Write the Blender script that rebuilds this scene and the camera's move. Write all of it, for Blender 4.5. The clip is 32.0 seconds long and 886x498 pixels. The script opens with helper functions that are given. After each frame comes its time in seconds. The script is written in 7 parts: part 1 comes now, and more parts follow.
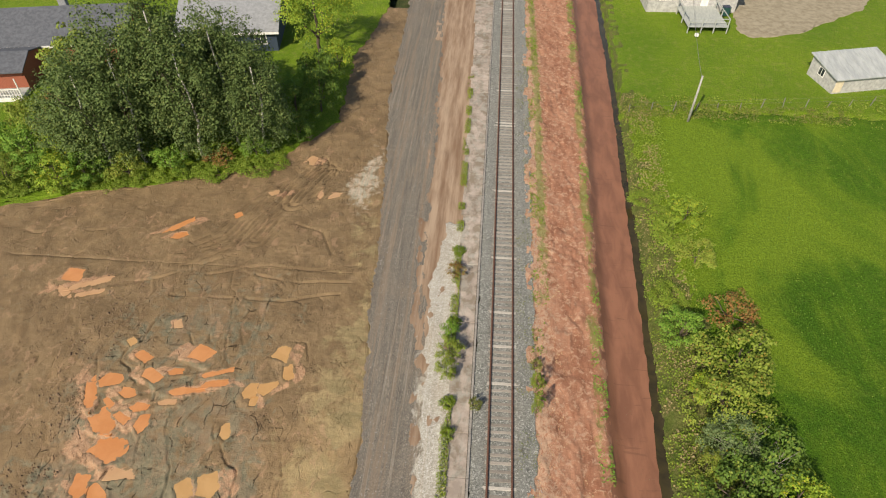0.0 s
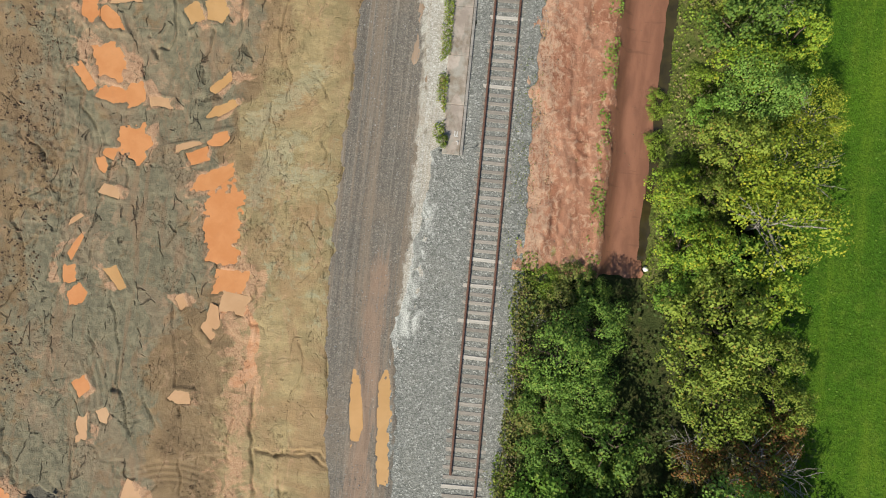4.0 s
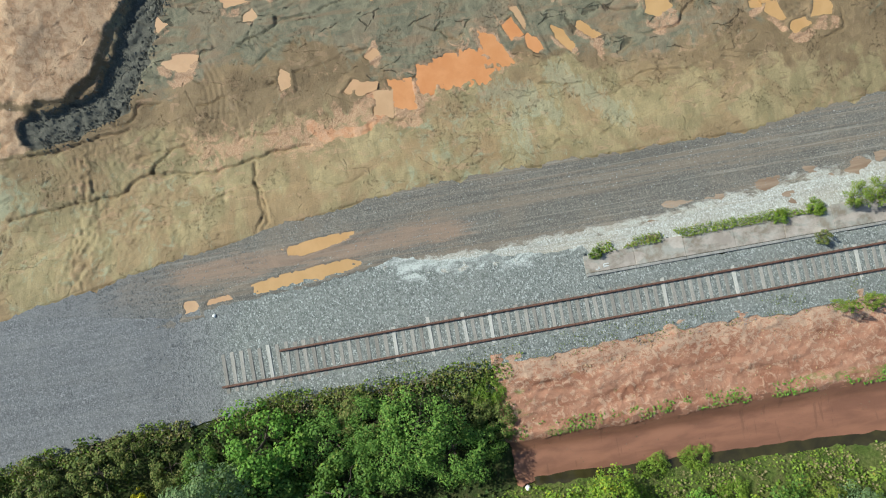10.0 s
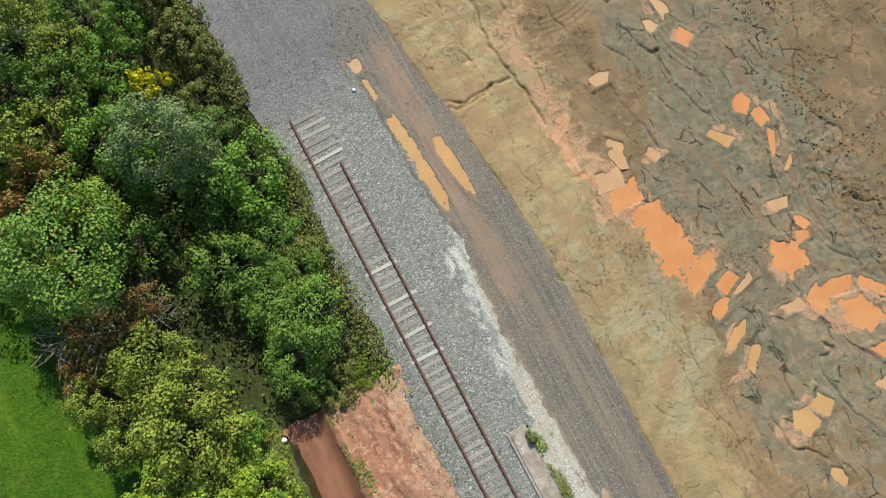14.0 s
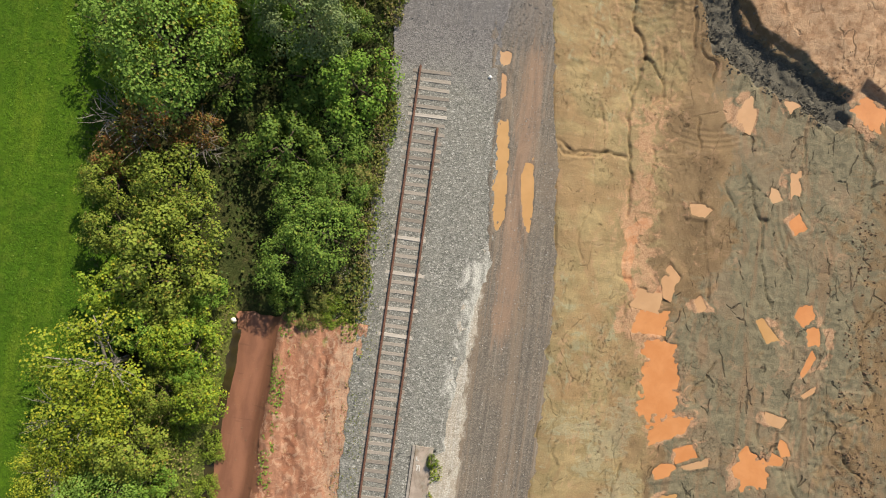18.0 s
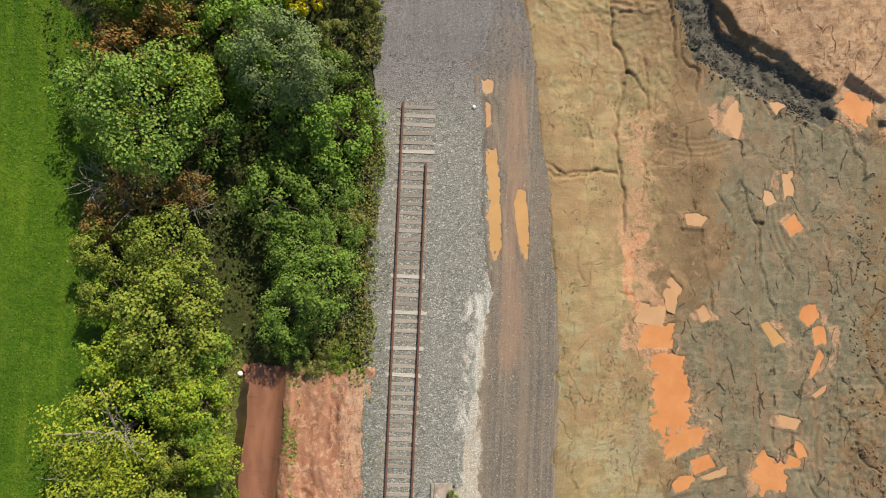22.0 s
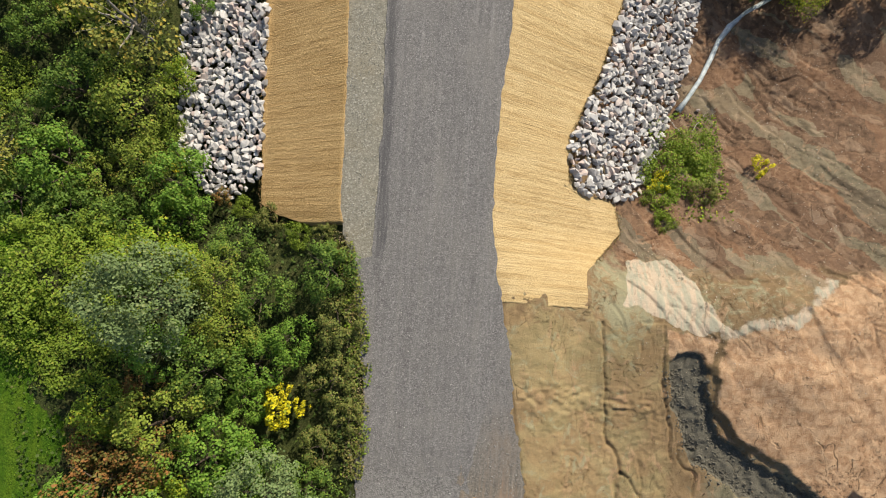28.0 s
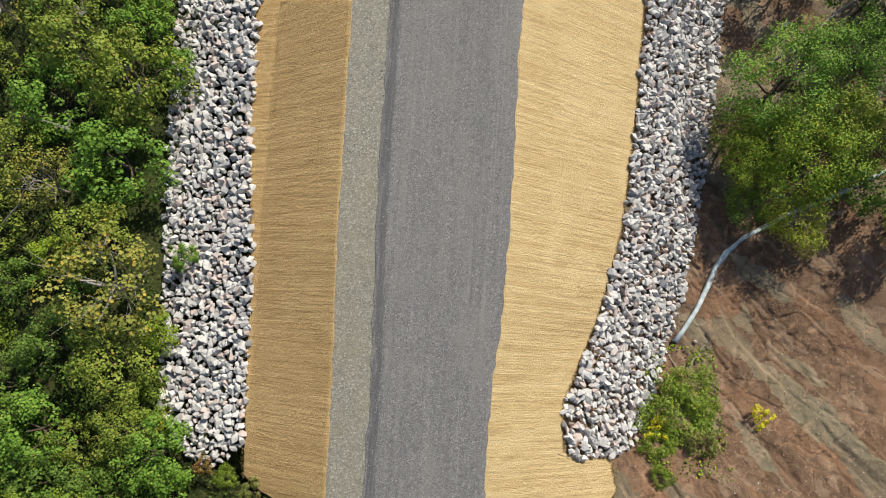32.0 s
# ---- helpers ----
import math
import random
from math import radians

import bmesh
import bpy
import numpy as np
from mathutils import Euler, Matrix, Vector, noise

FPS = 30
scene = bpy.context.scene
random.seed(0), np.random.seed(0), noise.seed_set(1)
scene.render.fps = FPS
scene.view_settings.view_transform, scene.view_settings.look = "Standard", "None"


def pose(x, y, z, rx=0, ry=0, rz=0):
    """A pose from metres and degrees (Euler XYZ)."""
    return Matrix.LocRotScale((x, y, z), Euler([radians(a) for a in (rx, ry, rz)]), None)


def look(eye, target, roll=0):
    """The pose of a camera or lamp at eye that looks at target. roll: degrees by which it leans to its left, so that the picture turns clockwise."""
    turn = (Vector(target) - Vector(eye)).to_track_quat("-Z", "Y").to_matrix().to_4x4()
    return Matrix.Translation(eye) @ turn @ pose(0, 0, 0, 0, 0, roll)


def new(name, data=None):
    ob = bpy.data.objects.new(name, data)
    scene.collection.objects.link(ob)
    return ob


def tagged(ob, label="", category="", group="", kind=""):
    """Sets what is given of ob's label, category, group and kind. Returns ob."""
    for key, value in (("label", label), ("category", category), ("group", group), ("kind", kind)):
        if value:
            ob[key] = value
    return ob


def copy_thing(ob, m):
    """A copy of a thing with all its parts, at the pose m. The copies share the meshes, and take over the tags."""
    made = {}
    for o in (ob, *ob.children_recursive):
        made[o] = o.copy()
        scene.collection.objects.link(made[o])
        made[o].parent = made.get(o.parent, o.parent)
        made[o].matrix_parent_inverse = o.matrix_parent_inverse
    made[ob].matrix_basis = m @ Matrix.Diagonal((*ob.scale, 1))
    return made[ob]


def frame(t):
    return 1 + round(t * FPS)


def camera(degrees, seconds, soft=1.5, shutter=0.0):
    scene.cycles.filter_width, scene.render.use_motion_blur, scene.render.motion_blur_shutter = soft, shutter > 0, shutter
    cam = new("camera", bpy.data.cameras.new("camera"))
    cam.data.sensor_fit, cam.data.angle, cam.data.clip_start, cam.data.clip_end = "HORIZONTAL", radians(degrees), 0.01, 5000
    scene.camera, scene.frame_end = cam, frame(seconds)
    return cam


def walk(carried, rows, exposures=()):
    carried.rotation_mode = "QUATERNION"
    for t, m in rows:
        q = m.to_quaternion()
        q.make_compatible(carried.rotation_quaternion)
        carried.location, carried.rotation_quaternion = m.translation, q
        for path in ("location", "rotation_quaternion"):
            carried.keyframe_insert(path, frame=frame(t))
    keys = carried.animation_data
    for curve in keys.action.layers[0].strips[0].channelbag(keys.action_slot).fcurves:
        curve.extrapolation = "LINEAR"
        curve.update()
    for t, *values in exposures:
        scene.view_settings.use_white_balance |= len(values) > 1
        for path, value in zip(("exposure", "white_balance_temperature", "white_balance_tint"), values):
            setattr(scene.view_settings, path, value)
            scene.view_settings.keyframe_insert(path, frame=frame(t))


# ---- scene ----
cam = camera(70.5, 32.0, soft=1.12)
PATH = [
    (0.0, pose(-1.95, 0.00, 36.02, 46.10, 0.01, 4.66)),
    (0.5, pose(-1.98, 0.03, 36.13, 39.83, 0.03, 4.70)),
    (1.0, pose(-2.01, 0.06, 36.22, 33.62, 0.02, 4.75)),
    (1.5, pose(-2.04, 0.12, 36.30, 27.44, 0.01, 4.85)),
    (2.0, pose(-2.07, 0.21, 36.37, 21.23, -0.00, 4.95)),
    (2.5, pose(-2.12, 0.31, 36.42, 15.04, -0.03, 5.11)),
    (3.0, pose(-2.17, 0.42, 36.48, 9.19, -0.05, 5.21)),
    (3.5, pose(-2.24, 0.53, 36.53, 3.85, -0.06, 5.21)),
    (5.5, pose(-2.13, 0.29, 36.90, 3.85, -0.02, 13.24)),
    (6.0, pose(-2.16, 0.27, 36.93, 3.88, -0.01, 18.33)),
    (6.5, pose(-2.20, 0.25, 36.94, 3.90, 0.00, 24.43)),
    (7.0, pose(-2.26, 0.23, 36.94, 3.92, 0.00, 31.26)),
    (7.5, pose(-2.33, 0.20, 36.93, 3.95, -0.00, 38.53)),
    (8.0, pose(-2.38, 0.17, 36.93, 3.99, -0.00, 45.70)),
    (8.5, pose(-2.40, 0.14, 36.94, 4.02, 0.01, 53.11)),
    (9.0, pose(-2.38, 0.11, 36.93, 4.06, 0.03, 61.38)),
    (9.5, pose(-2.33, 0.09, 36.92, 4.12, 0.03, 70.77)),
    (10.0, pose(-2.28, 0.08, 36.91, 4.18, 0.03, 79.90)),
    (10.5, pose(-2.24, 0.06, 36.90, 4.24, 0.02, 88.73)),
    (11.0, pose(-2.22, 0.04, 36.90, 4.30, 0.01, 97.81)),
    (11.5, pose(-2.21, 0.03, 36.88, 4.34, -0.01, 107.01)),
    (12.0, pose(-2.20, 0.04, 36.81, 4.35, -0.02, 116.24)),
    (12.5, pose(-2.20, 0.06, 36.70, 4.41, 0.00, 125.27)),
    (13.0, pose(-2.20, 0.09, 36.58, 4.51, 0.01, 134.25)),
    (13.5, pose(-2.23, 0.09, 36.50, 4.58, -0.01, 142.99)),
    (14.0, pose(-2.28, 0.06, 36.45, 4.53, -0.03, 151.98)),
    (14.5, pose(-2.34, -0.02, 36.42, 4.41, -0.04, 160.88)),
    (15.0, pose(-2.40, -0.14, 36.42, 4.25, -0.03, 169.71)),
    (15.5, pose(-2.44, -0.28, 36.43, 4.06, 0.02, 178.62)),
    (17.5, pose(-2.37, -0.75, 36.62, 3.32, 0.11, 189.87)),
    (18.0, pose(-2.37, -0.72, 36.58, 3.34, 0.07, 187.80)),
    (18.5, pose(-2.36, -0.68, 36.56, 3.34, 0.03, 185.67)),
    (19.0, pose(-2.34, -0.65, 36.56, 3.34, -0.02, 183.45)),
    (19.5, pose(-2.31, -0.67, 36.56, 3.32, -0.04, 182.38)),
    (20.0, pose(-2.26, -0.78, 36.57, 3.26, -0.03, 182.31)),
    (20.5, pose(-2.21, -1.02, 36.57, 3.15, -0.01, 182.33)),
    (21.0, pose(-2.14, -1.42, 36.59, 3.03, -0.02, 182.36)),
    (21.5, pose(-2.08, -2.04, 36.59, 2.99, -0.02, 182.37)),
    (22.0, pose(-2.02, -2.88, 36.58, 3.09, -0.02, 182.42)),
    (22.5, pose(-1.98, -3.96, 36.57, 3.32, -0.01, 182.44)),
    (23.0, pose(-1.94, -5.27, 36.56, 3.61, -0.00, 182.52)),
    (23.5, pose(-1.92, -6.79, 36.55, 3.92, 0.00, 182.54)),
    (24.0, pose(-1.90, -8.51, 36.53, 4.19, 0.01, 182.62)),
    (24.5, pose(-1.88, -10.39, 36.53, 4.40, 0.01, 182.63)),
    (25.0, pose(-1.87, -12.40, 36.53, 4.65, 0.01, 182.64)),
    (25.5, pose(-1.86, -14.50, 36.56, 4.94, 0.02, 182.67)),
    (26.0, pose(-1.84, -16.62, 36.60, 5.21, 0.01, 182.75)),
    (26.5, pose(-1.81, -18.76, 36.65, 5.48, -0.02, 182.77)),
    (28.5, pose(-1.71, -26.99, 37.00, 6.46, 0.06, 184.19)),
    (29.0, pose(-1.63, -28.97, 37.13, 6.64, 0.06, 184.21)),
    (29.5, pose(-1.55, -30.95, 37.25, 6.79, 0.06, 184.20)),
    (30.0, pose(-1.47, -32.92, 37.35, 6.90, 0.04, 184.22)),
    (30.5, pose(-1.39, -34.89, 37.42, 7.02, 0.00, 184.20)),
    (31.0, pose(-1.32, -36.84, 37.46, 7.18, -0.05, 184.17)),
    (31.5, pose(-1.23, -38.76, 37.49, 7.40, -0.12, 184.05)),
    (32.0, pose(-1.15, -40.66, 37.50, 7.64, -0.20, 183.96)),
]
# the clip's camera changes its white balance as it turns over the grey clay
walk(cam, PATH, [(0.0, 0.50, 7100, 12), (1.5, 0.43, 6650, 8), (3.0, 0.50, 6450, 7), (5.5, 0.60, 6700, 8), (7.0, 0.60, 6400, 5), (8.5, 0.60, 5950, 0), (10.0, 0.62, 5700, -1), (12.0, 0.62, 5800, 0), (13.0, 0.66, 5950, 2), (14.0, 0.68, 6300, 5), (15.0, 0.64, 6700, 10),
                 (18.0, 0.62, 7150, 12), (25.0, 0.63, 7150, 12), (29.0, 0.55, 6850, 9), (32.0, 0.55, 6600, 8)])

# ---- daylight ----
SUN_EL, SHADOW_X, SHADOW_Y = 40.0, 0.46, 0.89
world = bpy.data.worlds.new("sky")
scene.world = world
world.use_nodes = True
wn = world.node_tree
sky = wn.nodes.new("ShaderNodeTexSky")
sky.sky_type, sky.sun_disc = "NISHITA", False
sky.sun_elevation = radians(SUN_EL)
sky.sun_rotation = math.atan2(-SHADOW_X, -SHADOW_Y)
wn.links.new(sky.outputs[0], wn.nodes["Background"].inputs[0])
wn.nodes["Background"].inputs[1].default_value = 0.085
sun_data = bpy.data.lights.new("sun", "SUN")
sun_data.energy, sun_data.angle, sun_data.color = 4.2, radians(0.6), (1.0, 0.93, 0.80)
sun = new("sun", sun_data)
dn = math.tan(radians(SUN_EL)) * math.hypot(SHADOW_X, SHADOW_Y)
sun.matrix_world = look((-40 * SHADOW_X, -40 * SHADOW_Y, 40 * dn), (0, 0, 0))


# ---- numbers and noise ----
def st(a, b, v):
    u = np.clip((np.asarray(v, float) - a) / (b - a), 0, 1)
    return u * u * (3 - 2 * u)


def hashed(i, j, seed):
    h = np.sin(i * 127.1 + j * 311.7 + seed * 74.7) * 43758.5453
    return h - np.floor(h)


def vnoise(x, y, seed=0):
    i, j = np.floor(x), np.floor(y)
    u, v = x - i, y - j
    u, v = u * u * (3 - 2 * u), v * v * (3 - 2 * v)
    a, b = hashed(i, j, seed), hashed(i + 1, j, seed)
    c, d = hashed(i, j + 1, seed), hashed(i + 1, j + 1, seed)
    return (a + (b - a) * u) * (1 - v) + (c + (d - c) * u) * v


def fbm(x, y, seed=0, n=4):
    total, amp, span = 0, 0.5, 0
    for k in range(n):
        total = total + amp * vnoise(x * 2**k, y * 2**k, seed + k)
        span += amp
        amp *= 0.5
    return total / span


def cells(x, y, seed=0):
    """Distance to the nearest cell centre, to the border, and a number for the cell."""
    i, j = np.floor(x), np.floor(y)
    f1 = np.full(np.shape(x), 9.0)
    f2, who = f1.copy(), f1 * 0
    for a in (-1, 0, 1):
        for b in (-1, 0, 1):
            cx, cy = i + a + hashed(i + a, j + b, seed), j + b + hashed(i + a, j + b, seed + 9)
            d = np.hypot(x - cx, y - cy)
            near = d < f1
            f2 = np.where(near, f1, np.minimum(f2, d))
            who = np.where(near, hashed(i + a, j + b, seed + 5), who)
            f1 = np.where(near, d, f1)
    return f1, f2 - f1, who


# ---- the lie of the land: x across the track, y along it, the rails level at 0 ----
def road_z(y):
    return np.interp(y, [-70, -45, -28, -15], [1.3, 1.15, 0.6, 0.0])


def road_w(y):
    return np.interp(y, [-90, -42, -38, -31, -25.7, -19, -16, -10, -4, 2, 20, 30, 42, 61, 80, 120],
                     [-4.9, -4.7, -4.3, -4.2, -5.1, -6.4, -6.9, -7.7, -8.6, -8.9, -8.8, -9.9, -10.7, -12.9, -13.4, -15])


def road_e(y):
    return np.interp(y, [-90, -47, -39, -31, -28, -24, -20, -15, -10, -4, 2, 12, 30, 60, 120],
                     [6.6, 5.44, 5.04, 4.8, 4.0, 3.1, 2.6, 2.7, 2.2, 2.5, 2.3, 2.1, 2.3, 2.5, 2.2])


def toe_w(y):
    return np.interp(y, [-90, -59, -50, -43.5, -37, -30], [-23, -20.4, -19.3, -18.0, -15.7, -13.2])


def toe_z(y):
    return np.interp(y, [-60, -41, -36, -31, -27], [-8.5, -8, -6.5, -5, -3.4])


def ditch_e(y):
    return np.interp(y, [2, 13, 31, 50, 70, 120], [9.4, 9.9, 10.8, 11.6, 12.4, 13.5])


def ditch_w(y):
    return np.interp(y, [2, 20, 38, 54, 85, 120], [7.1, 7.3, 7.8, 8.5, 9.3, 10.2])


def land(x, y):
    x, y = np.asarray(x, float), np.asarray(y, float)
    rz, xw, xe = road_z(y), road_w(y), road_e(y)
    d = np.maximum(xw - x, 0)
    low = -1.45 * st(0, 5, d) * st(28, 9, y) - 0.5 * st(2, 6, d) * st(-10, -18, y) * st(-26, -18, x)
    low = low + 1.5 * np.exp(-((x + 23.5) / 7.5) ** 2 - ((y + 26) / 6.5) ** 2)
    west = rz + low
    xt, zt = toe_w(y), toe_z(y)
    bank = rz + (zt - rz) * np.clip(d / np.maximum(xw - xt, 1.0), 0, 1)
    d2 = np.maximum(xt - x, 0)
    bank = np.where(x < xt, np.minimum(zt + 0.14 * np.minimum(d2, 5) + 0.42 * np.maximum(d2 - 5, 0), 1.5), bank)
    west = west + (bank - west) * st(-25, -31, y)
    e = np.maximum(x - xe, 0)
    south = rz + (-2.25 - rz) * np.clip(e / 5.4, 0, 1) - 1.6 * np.clip((e - 5.4) / 5.8, 0, 1)
    mid = rz - 1.2 * st(0, 4, e) + 0.9 * st(6.8, 8.6, e)
    ew, ee = ditch_w(y), ditch_e(y)
    north = -0.35 * st(0, 4, e) - 0.75 * st(ew - 0.7, ew + 0.7, x) * (1 - st(ee + 0.25, ee + 0.9, x)) + 0.15 * st(ee, ee + 2, x)
    east = mid + (south - mid) * st(-25, -30, y)
    east = east + (north - east) * st(1.2, 2.8, y)
    return np.where(x < xw, west, np.where(x > xe, east, rz))


# ---- mesh helpers ----
def mesh_of(name, verts, faces, mat=None, smooth=False):
    me = bpy.data.meshes.new(name)
    verts = np.asarray(verts, np.float32)
    if isinstance(faces, np.ndarray):
        n, k = faces.shape
        me.vertices.add(len(verts))
        me.vertices.foreach_set("co", verts.ravel())
        me.loops.add(n * k)
        me.loops.foreach_set("vertex_index", faces.astype(np.int32).ravel())
        me.polygons.add(n)
        me.polygons.foreach_set("loop_start", np.arange(0, n * k, k, dtype=np.int32))
        me.update(calc_edges=True)
    else:
        me.from_pydata([tuple(v) for v in verts], [], faces)
        me.update()
    me.polygons.foreach_set("use_smooth", np.full(len(me.polygons), smooth))
    if mat:
        me.materials.append(mat)
    return me


def thing(name, label, category, kind="", group="", at=None):
    """An empty at the base of a thing, which parents its parts."""
    ob = tagged(new(name), label, category, group, kind)
    if at is not None:
        ob.matrix_basis = at
    return ob


def piece(name, me, parent=None, label="", m=None):
    ob = new(name, me)
    if parent:
        ob.parent = parent
    if m is not None:
        ob.matrix_basis = m
    if label:
        tagged(ob, label)
    return ob


def box(bm, x0, x1, y0, y1, z0, z1, m=None):
    vs = [bm.verts.new((m @ Vector((x, y, z))) if m else (x, y, z)) for z in (z0, z1) for x, y in ((x0, y0), (x1, y0), (x1, y1), (x0, y1))]
    for q in ((3, 2, 1, 0), (4, 5, 6, 7), (0, 1, 5, 4), (1, 2, 6, 5), (2, 3, 7, 6), (3, 0, 4, 7)):
        bm.faces.new([vs[k] for k in q])


def done(bm, name, mat, bevel=0.0, smooth=False):
    if bevel:
        bmesh.ops.bevel(bm, geom=bm.edges[:], offset=bevel, segments=1, affect="EDGES")
    bmesh.ops.recalc_face_normals(bm, faces=bm.faces[:])
    me = bpy.data.meshes.new(name)
    bm.to_mesh(me)
    bm.free()
    me.materials.append(mat)
    for p in me.polygons:
        p.use_smooth = smooth
    return me


def boxes(name, mat, rows, bevel=0.01, m=None):
    bm = bmesh.new()
    for r in rows:
        box(bm, *r, m=m)
    return done(bm, name, mat, bevel)


def tube(points, radii, sides=6):
    verts, faces = [], []
    for k, (p, r) in enumerate(zip(points, radii)):
        p, r = Vector(p), float(r)
        way = (Vector(points[min(k + 1, len(points) - 1)]) - Vector(points[max(k - 1, 0)])).normalized()
        a = way.orthogonal().normalized()
        b = way.cross(a)
        verts += [p + r * (math.cos(6.2832 * i / sides) * a + math.sin(6.2832 * i / sides) * b) for i in range(sides)]
        if k:
            faces += [((k - 1) * sides + i, (k - 1) * sides + (i + 1) % sides, k * sides + (i + 1) % sides, k * sides + i) for i in range(sides)]
    return verts, faces + [tuple(range(sides))[::-1], tuple(range((len(points) - 1) * sides, len(points) * sides))]


def sheet(name, label, category, mat, y0, y1, left, right, dx, dy, rise=0.04, jag=0.15, relief=None, marks=None, seed=0, skirt=0.3):
    """A strip of ground between two edges, laid on the land, with ragged borders turned down into it."""
    ys = np.arange(y0, y1 + dy * 0.5, dy)
    lo = np.asarray(left(ys), float) + jag * (fbm(ys * 0.9, ys * 0, seed + 1) - 0.5) * 3 + jag * (vnoise(ys * 5, ys * 0, seed + 2) - 0.5)
    hi = np.asarray(right(ys), float) + jag * (fbm(ys * 0.9, ys * 0, seed + 3) - 0.5) * 3 + jag * (vnoise(ys * 5, ys * 0, seed + 4) - 0.5)
    hi = np.maximum(hi, lo + 0.02)
    n = max(3, int(np.max(hi - lo) / dx))
    u = np.concatenate([[0, 0, 0.0012], np.linspace(0, 1, n)[1:-1], [0.9988, 1, 1]])
    x = lo[:, None] + (hi - lo)[:, None] * u[None, :]
    y = np.repeat(ys[:, None], len(u), 1) + jag * 3 * (fbm(x * 0.7, x * 0, seed + 5) - 0.5) + jag * 1.5 * (vnoise(x * 3, x * 0, seed + 6) - 0.5)
    z = land(x, y) + rise
    if relief:
        z = z + relief(x, y)
    z[:, 0] -= skirt
    z[:, -1] -= skirt
    z[0, :] -= skirt
    z[-1, :] -= skirt
    r, c = x.shape
    idx = np.arange(r * c).reshape(r, c)
    faces = np.stack([idx[:-1, :-1], idx[:-1, 1:], idx[1:, 1:], idx[1:, :-1]], -1).reshape(-1, 4)
    me = mesh_of(name, np.stack([x, y, z], -1).reshape(-1, 3), faces, mat, True)
    if marks:
        for key, values in marks(x, y).items():
            me.attributes.new(key, "FLOAT", "POINT").data.foreach_set("value", np.asarray(values, np.float32).ravel())
    return tagged(new(name, me), label, category, kind="structure")


# ---- materials ----
class Mat:
    """A node material: small wrappers round the nodes."""

    def __init__(self, name, rough=0.9, spec=0.3):
        self.m = bpy.data.materials.new(name)
        self.m.use_nodes = True
        self.t = self.m.node_tree
        self.b = self.t.nodes["Principled BSDF"]
        self.b.inputs["Roughness"].default_value = rough
        self.b.inputs["Specular IOR Level"].default_value = spec
        self.pos = self.t.nodes.new("ShaderNodeNewGeometry").outputs["Position"]

    def local(self):
        self.pos = self.t.nodes.new("ShaderNodeTexCoord").outputs["Object"]
        return self

    def set(self, socket, v):
        if hasattr(v, "is_output"):
            self.t.links.new(v, socket)
        else:
            socket.default_value = (*v, 1) if isinstance(v, tuple) and len(v) == 3 and socket.type == "RGBA" else v

    def scaled(self, sx, sy, sz):
        n = self.t.nodes.new("ShaderNodeMapping")
        n.inputs["Scale"].default_value = (sx, sy, sz)
        self.t.links.new(self.pos, n.inputs[0])
        return n.outputs[0]

    def noise(self, scale, detail=4, stretch=None, rough=0.6, warp=0.0):
        n = self.t.nodes.new("ShaderNodeTexNoise")
        n.inputs["Scale"].default_value, n.inputs["Detail"].default_value, n.inputs["Roughness"].default_value = scale, detail, rough
        n.inputs["Distortion"].default_value = warp
        self.t.links.new(self.scaled(*stretch) if stretch else self.pos, n.inputs["Vector"])
        return n.outputs["Fac"]

    def cell(self, scale, feature="F1", out="Distance", stretch=None):
        n = self.t.nodes.new("ShaderNodeTexVoronoi")
        n.feature = feature
        n.inputs["Scale"].default_value = scale
        self.t.links.new(self.scaled(*stretch) if stretch else self.pos, n.inputs["Vector"])
        return n.outputs[out]

    def ramp(self, v, a, b, lo=0.0, hi=1.0):
        n = self.t.nodes.new("ShaderNodeMapRange")
        n.interpolation_type = "SMOOTHSTEP"
        for k, q in zip(("From Min", "From Max", "To Min", "To Max"), (a, b, lo, hi)):
            n.inputs[k].default_value = q
        self.set(n.inputs["Value"], v)
        return n.outputs[0]

    def math(self, op, a, b=0.0):
        n = self.t.nodes.new("ShaderNodeMath")
        n.operation = op
        self.set(n.inputs[0], a)
        self.set(n.inputs[1], b)
        return n.outputs[0]

    def mix(self, f, a, b, mode="MIX"):
        n = self.t.nodes.new("ShaderNodeMix")
        n.data_type, n.blend_type = "RGBA", mode
        self.set(n.inputs[0], f)
        self.set(n.inputs[6], a)
        self.set(n.inputs[7], b)
        return n.outputs[2]

    def attr(self, name):
        n = self.t.nodes.new("ShaderNodeAttribute")
        n.attribute_name = name
        return n.outputs["Fac"]

    def obj_random(self):
        return self.t.nodes.new("ShaderNodeObjectInfo").outputs["Random"]

    def island(self):
        return self.t.nodes.new("ShaderNodeNewGeometry").outputs["Random Per Island"]

    def bump(self, h, strength=0.5, distance=0.05):
        n = self.t.nodes.new("ShaderNodeBump")
        n.inputs["Strength"].default_value, n.inputs["Distance"].default_value = strength, distance
        self.t.links.new(h, n.inputs["Height"])
        self.t.links.new(n.outputs[0], self.b.inputs["Normal"])

    def color(self, c):
        self.set(self.b.inputs["Base Color"], c)
        return self


def soft_mask(k, name, n, spread=0.5):
    """An area mark with a border broken up by a noise."""
    return k.ramp(k.math("ADD", k.attr(name), k.math("MULTIPLY", k.math("SUBTRACT", n, 0.5), spread * 2)), 0.34, 0.66)


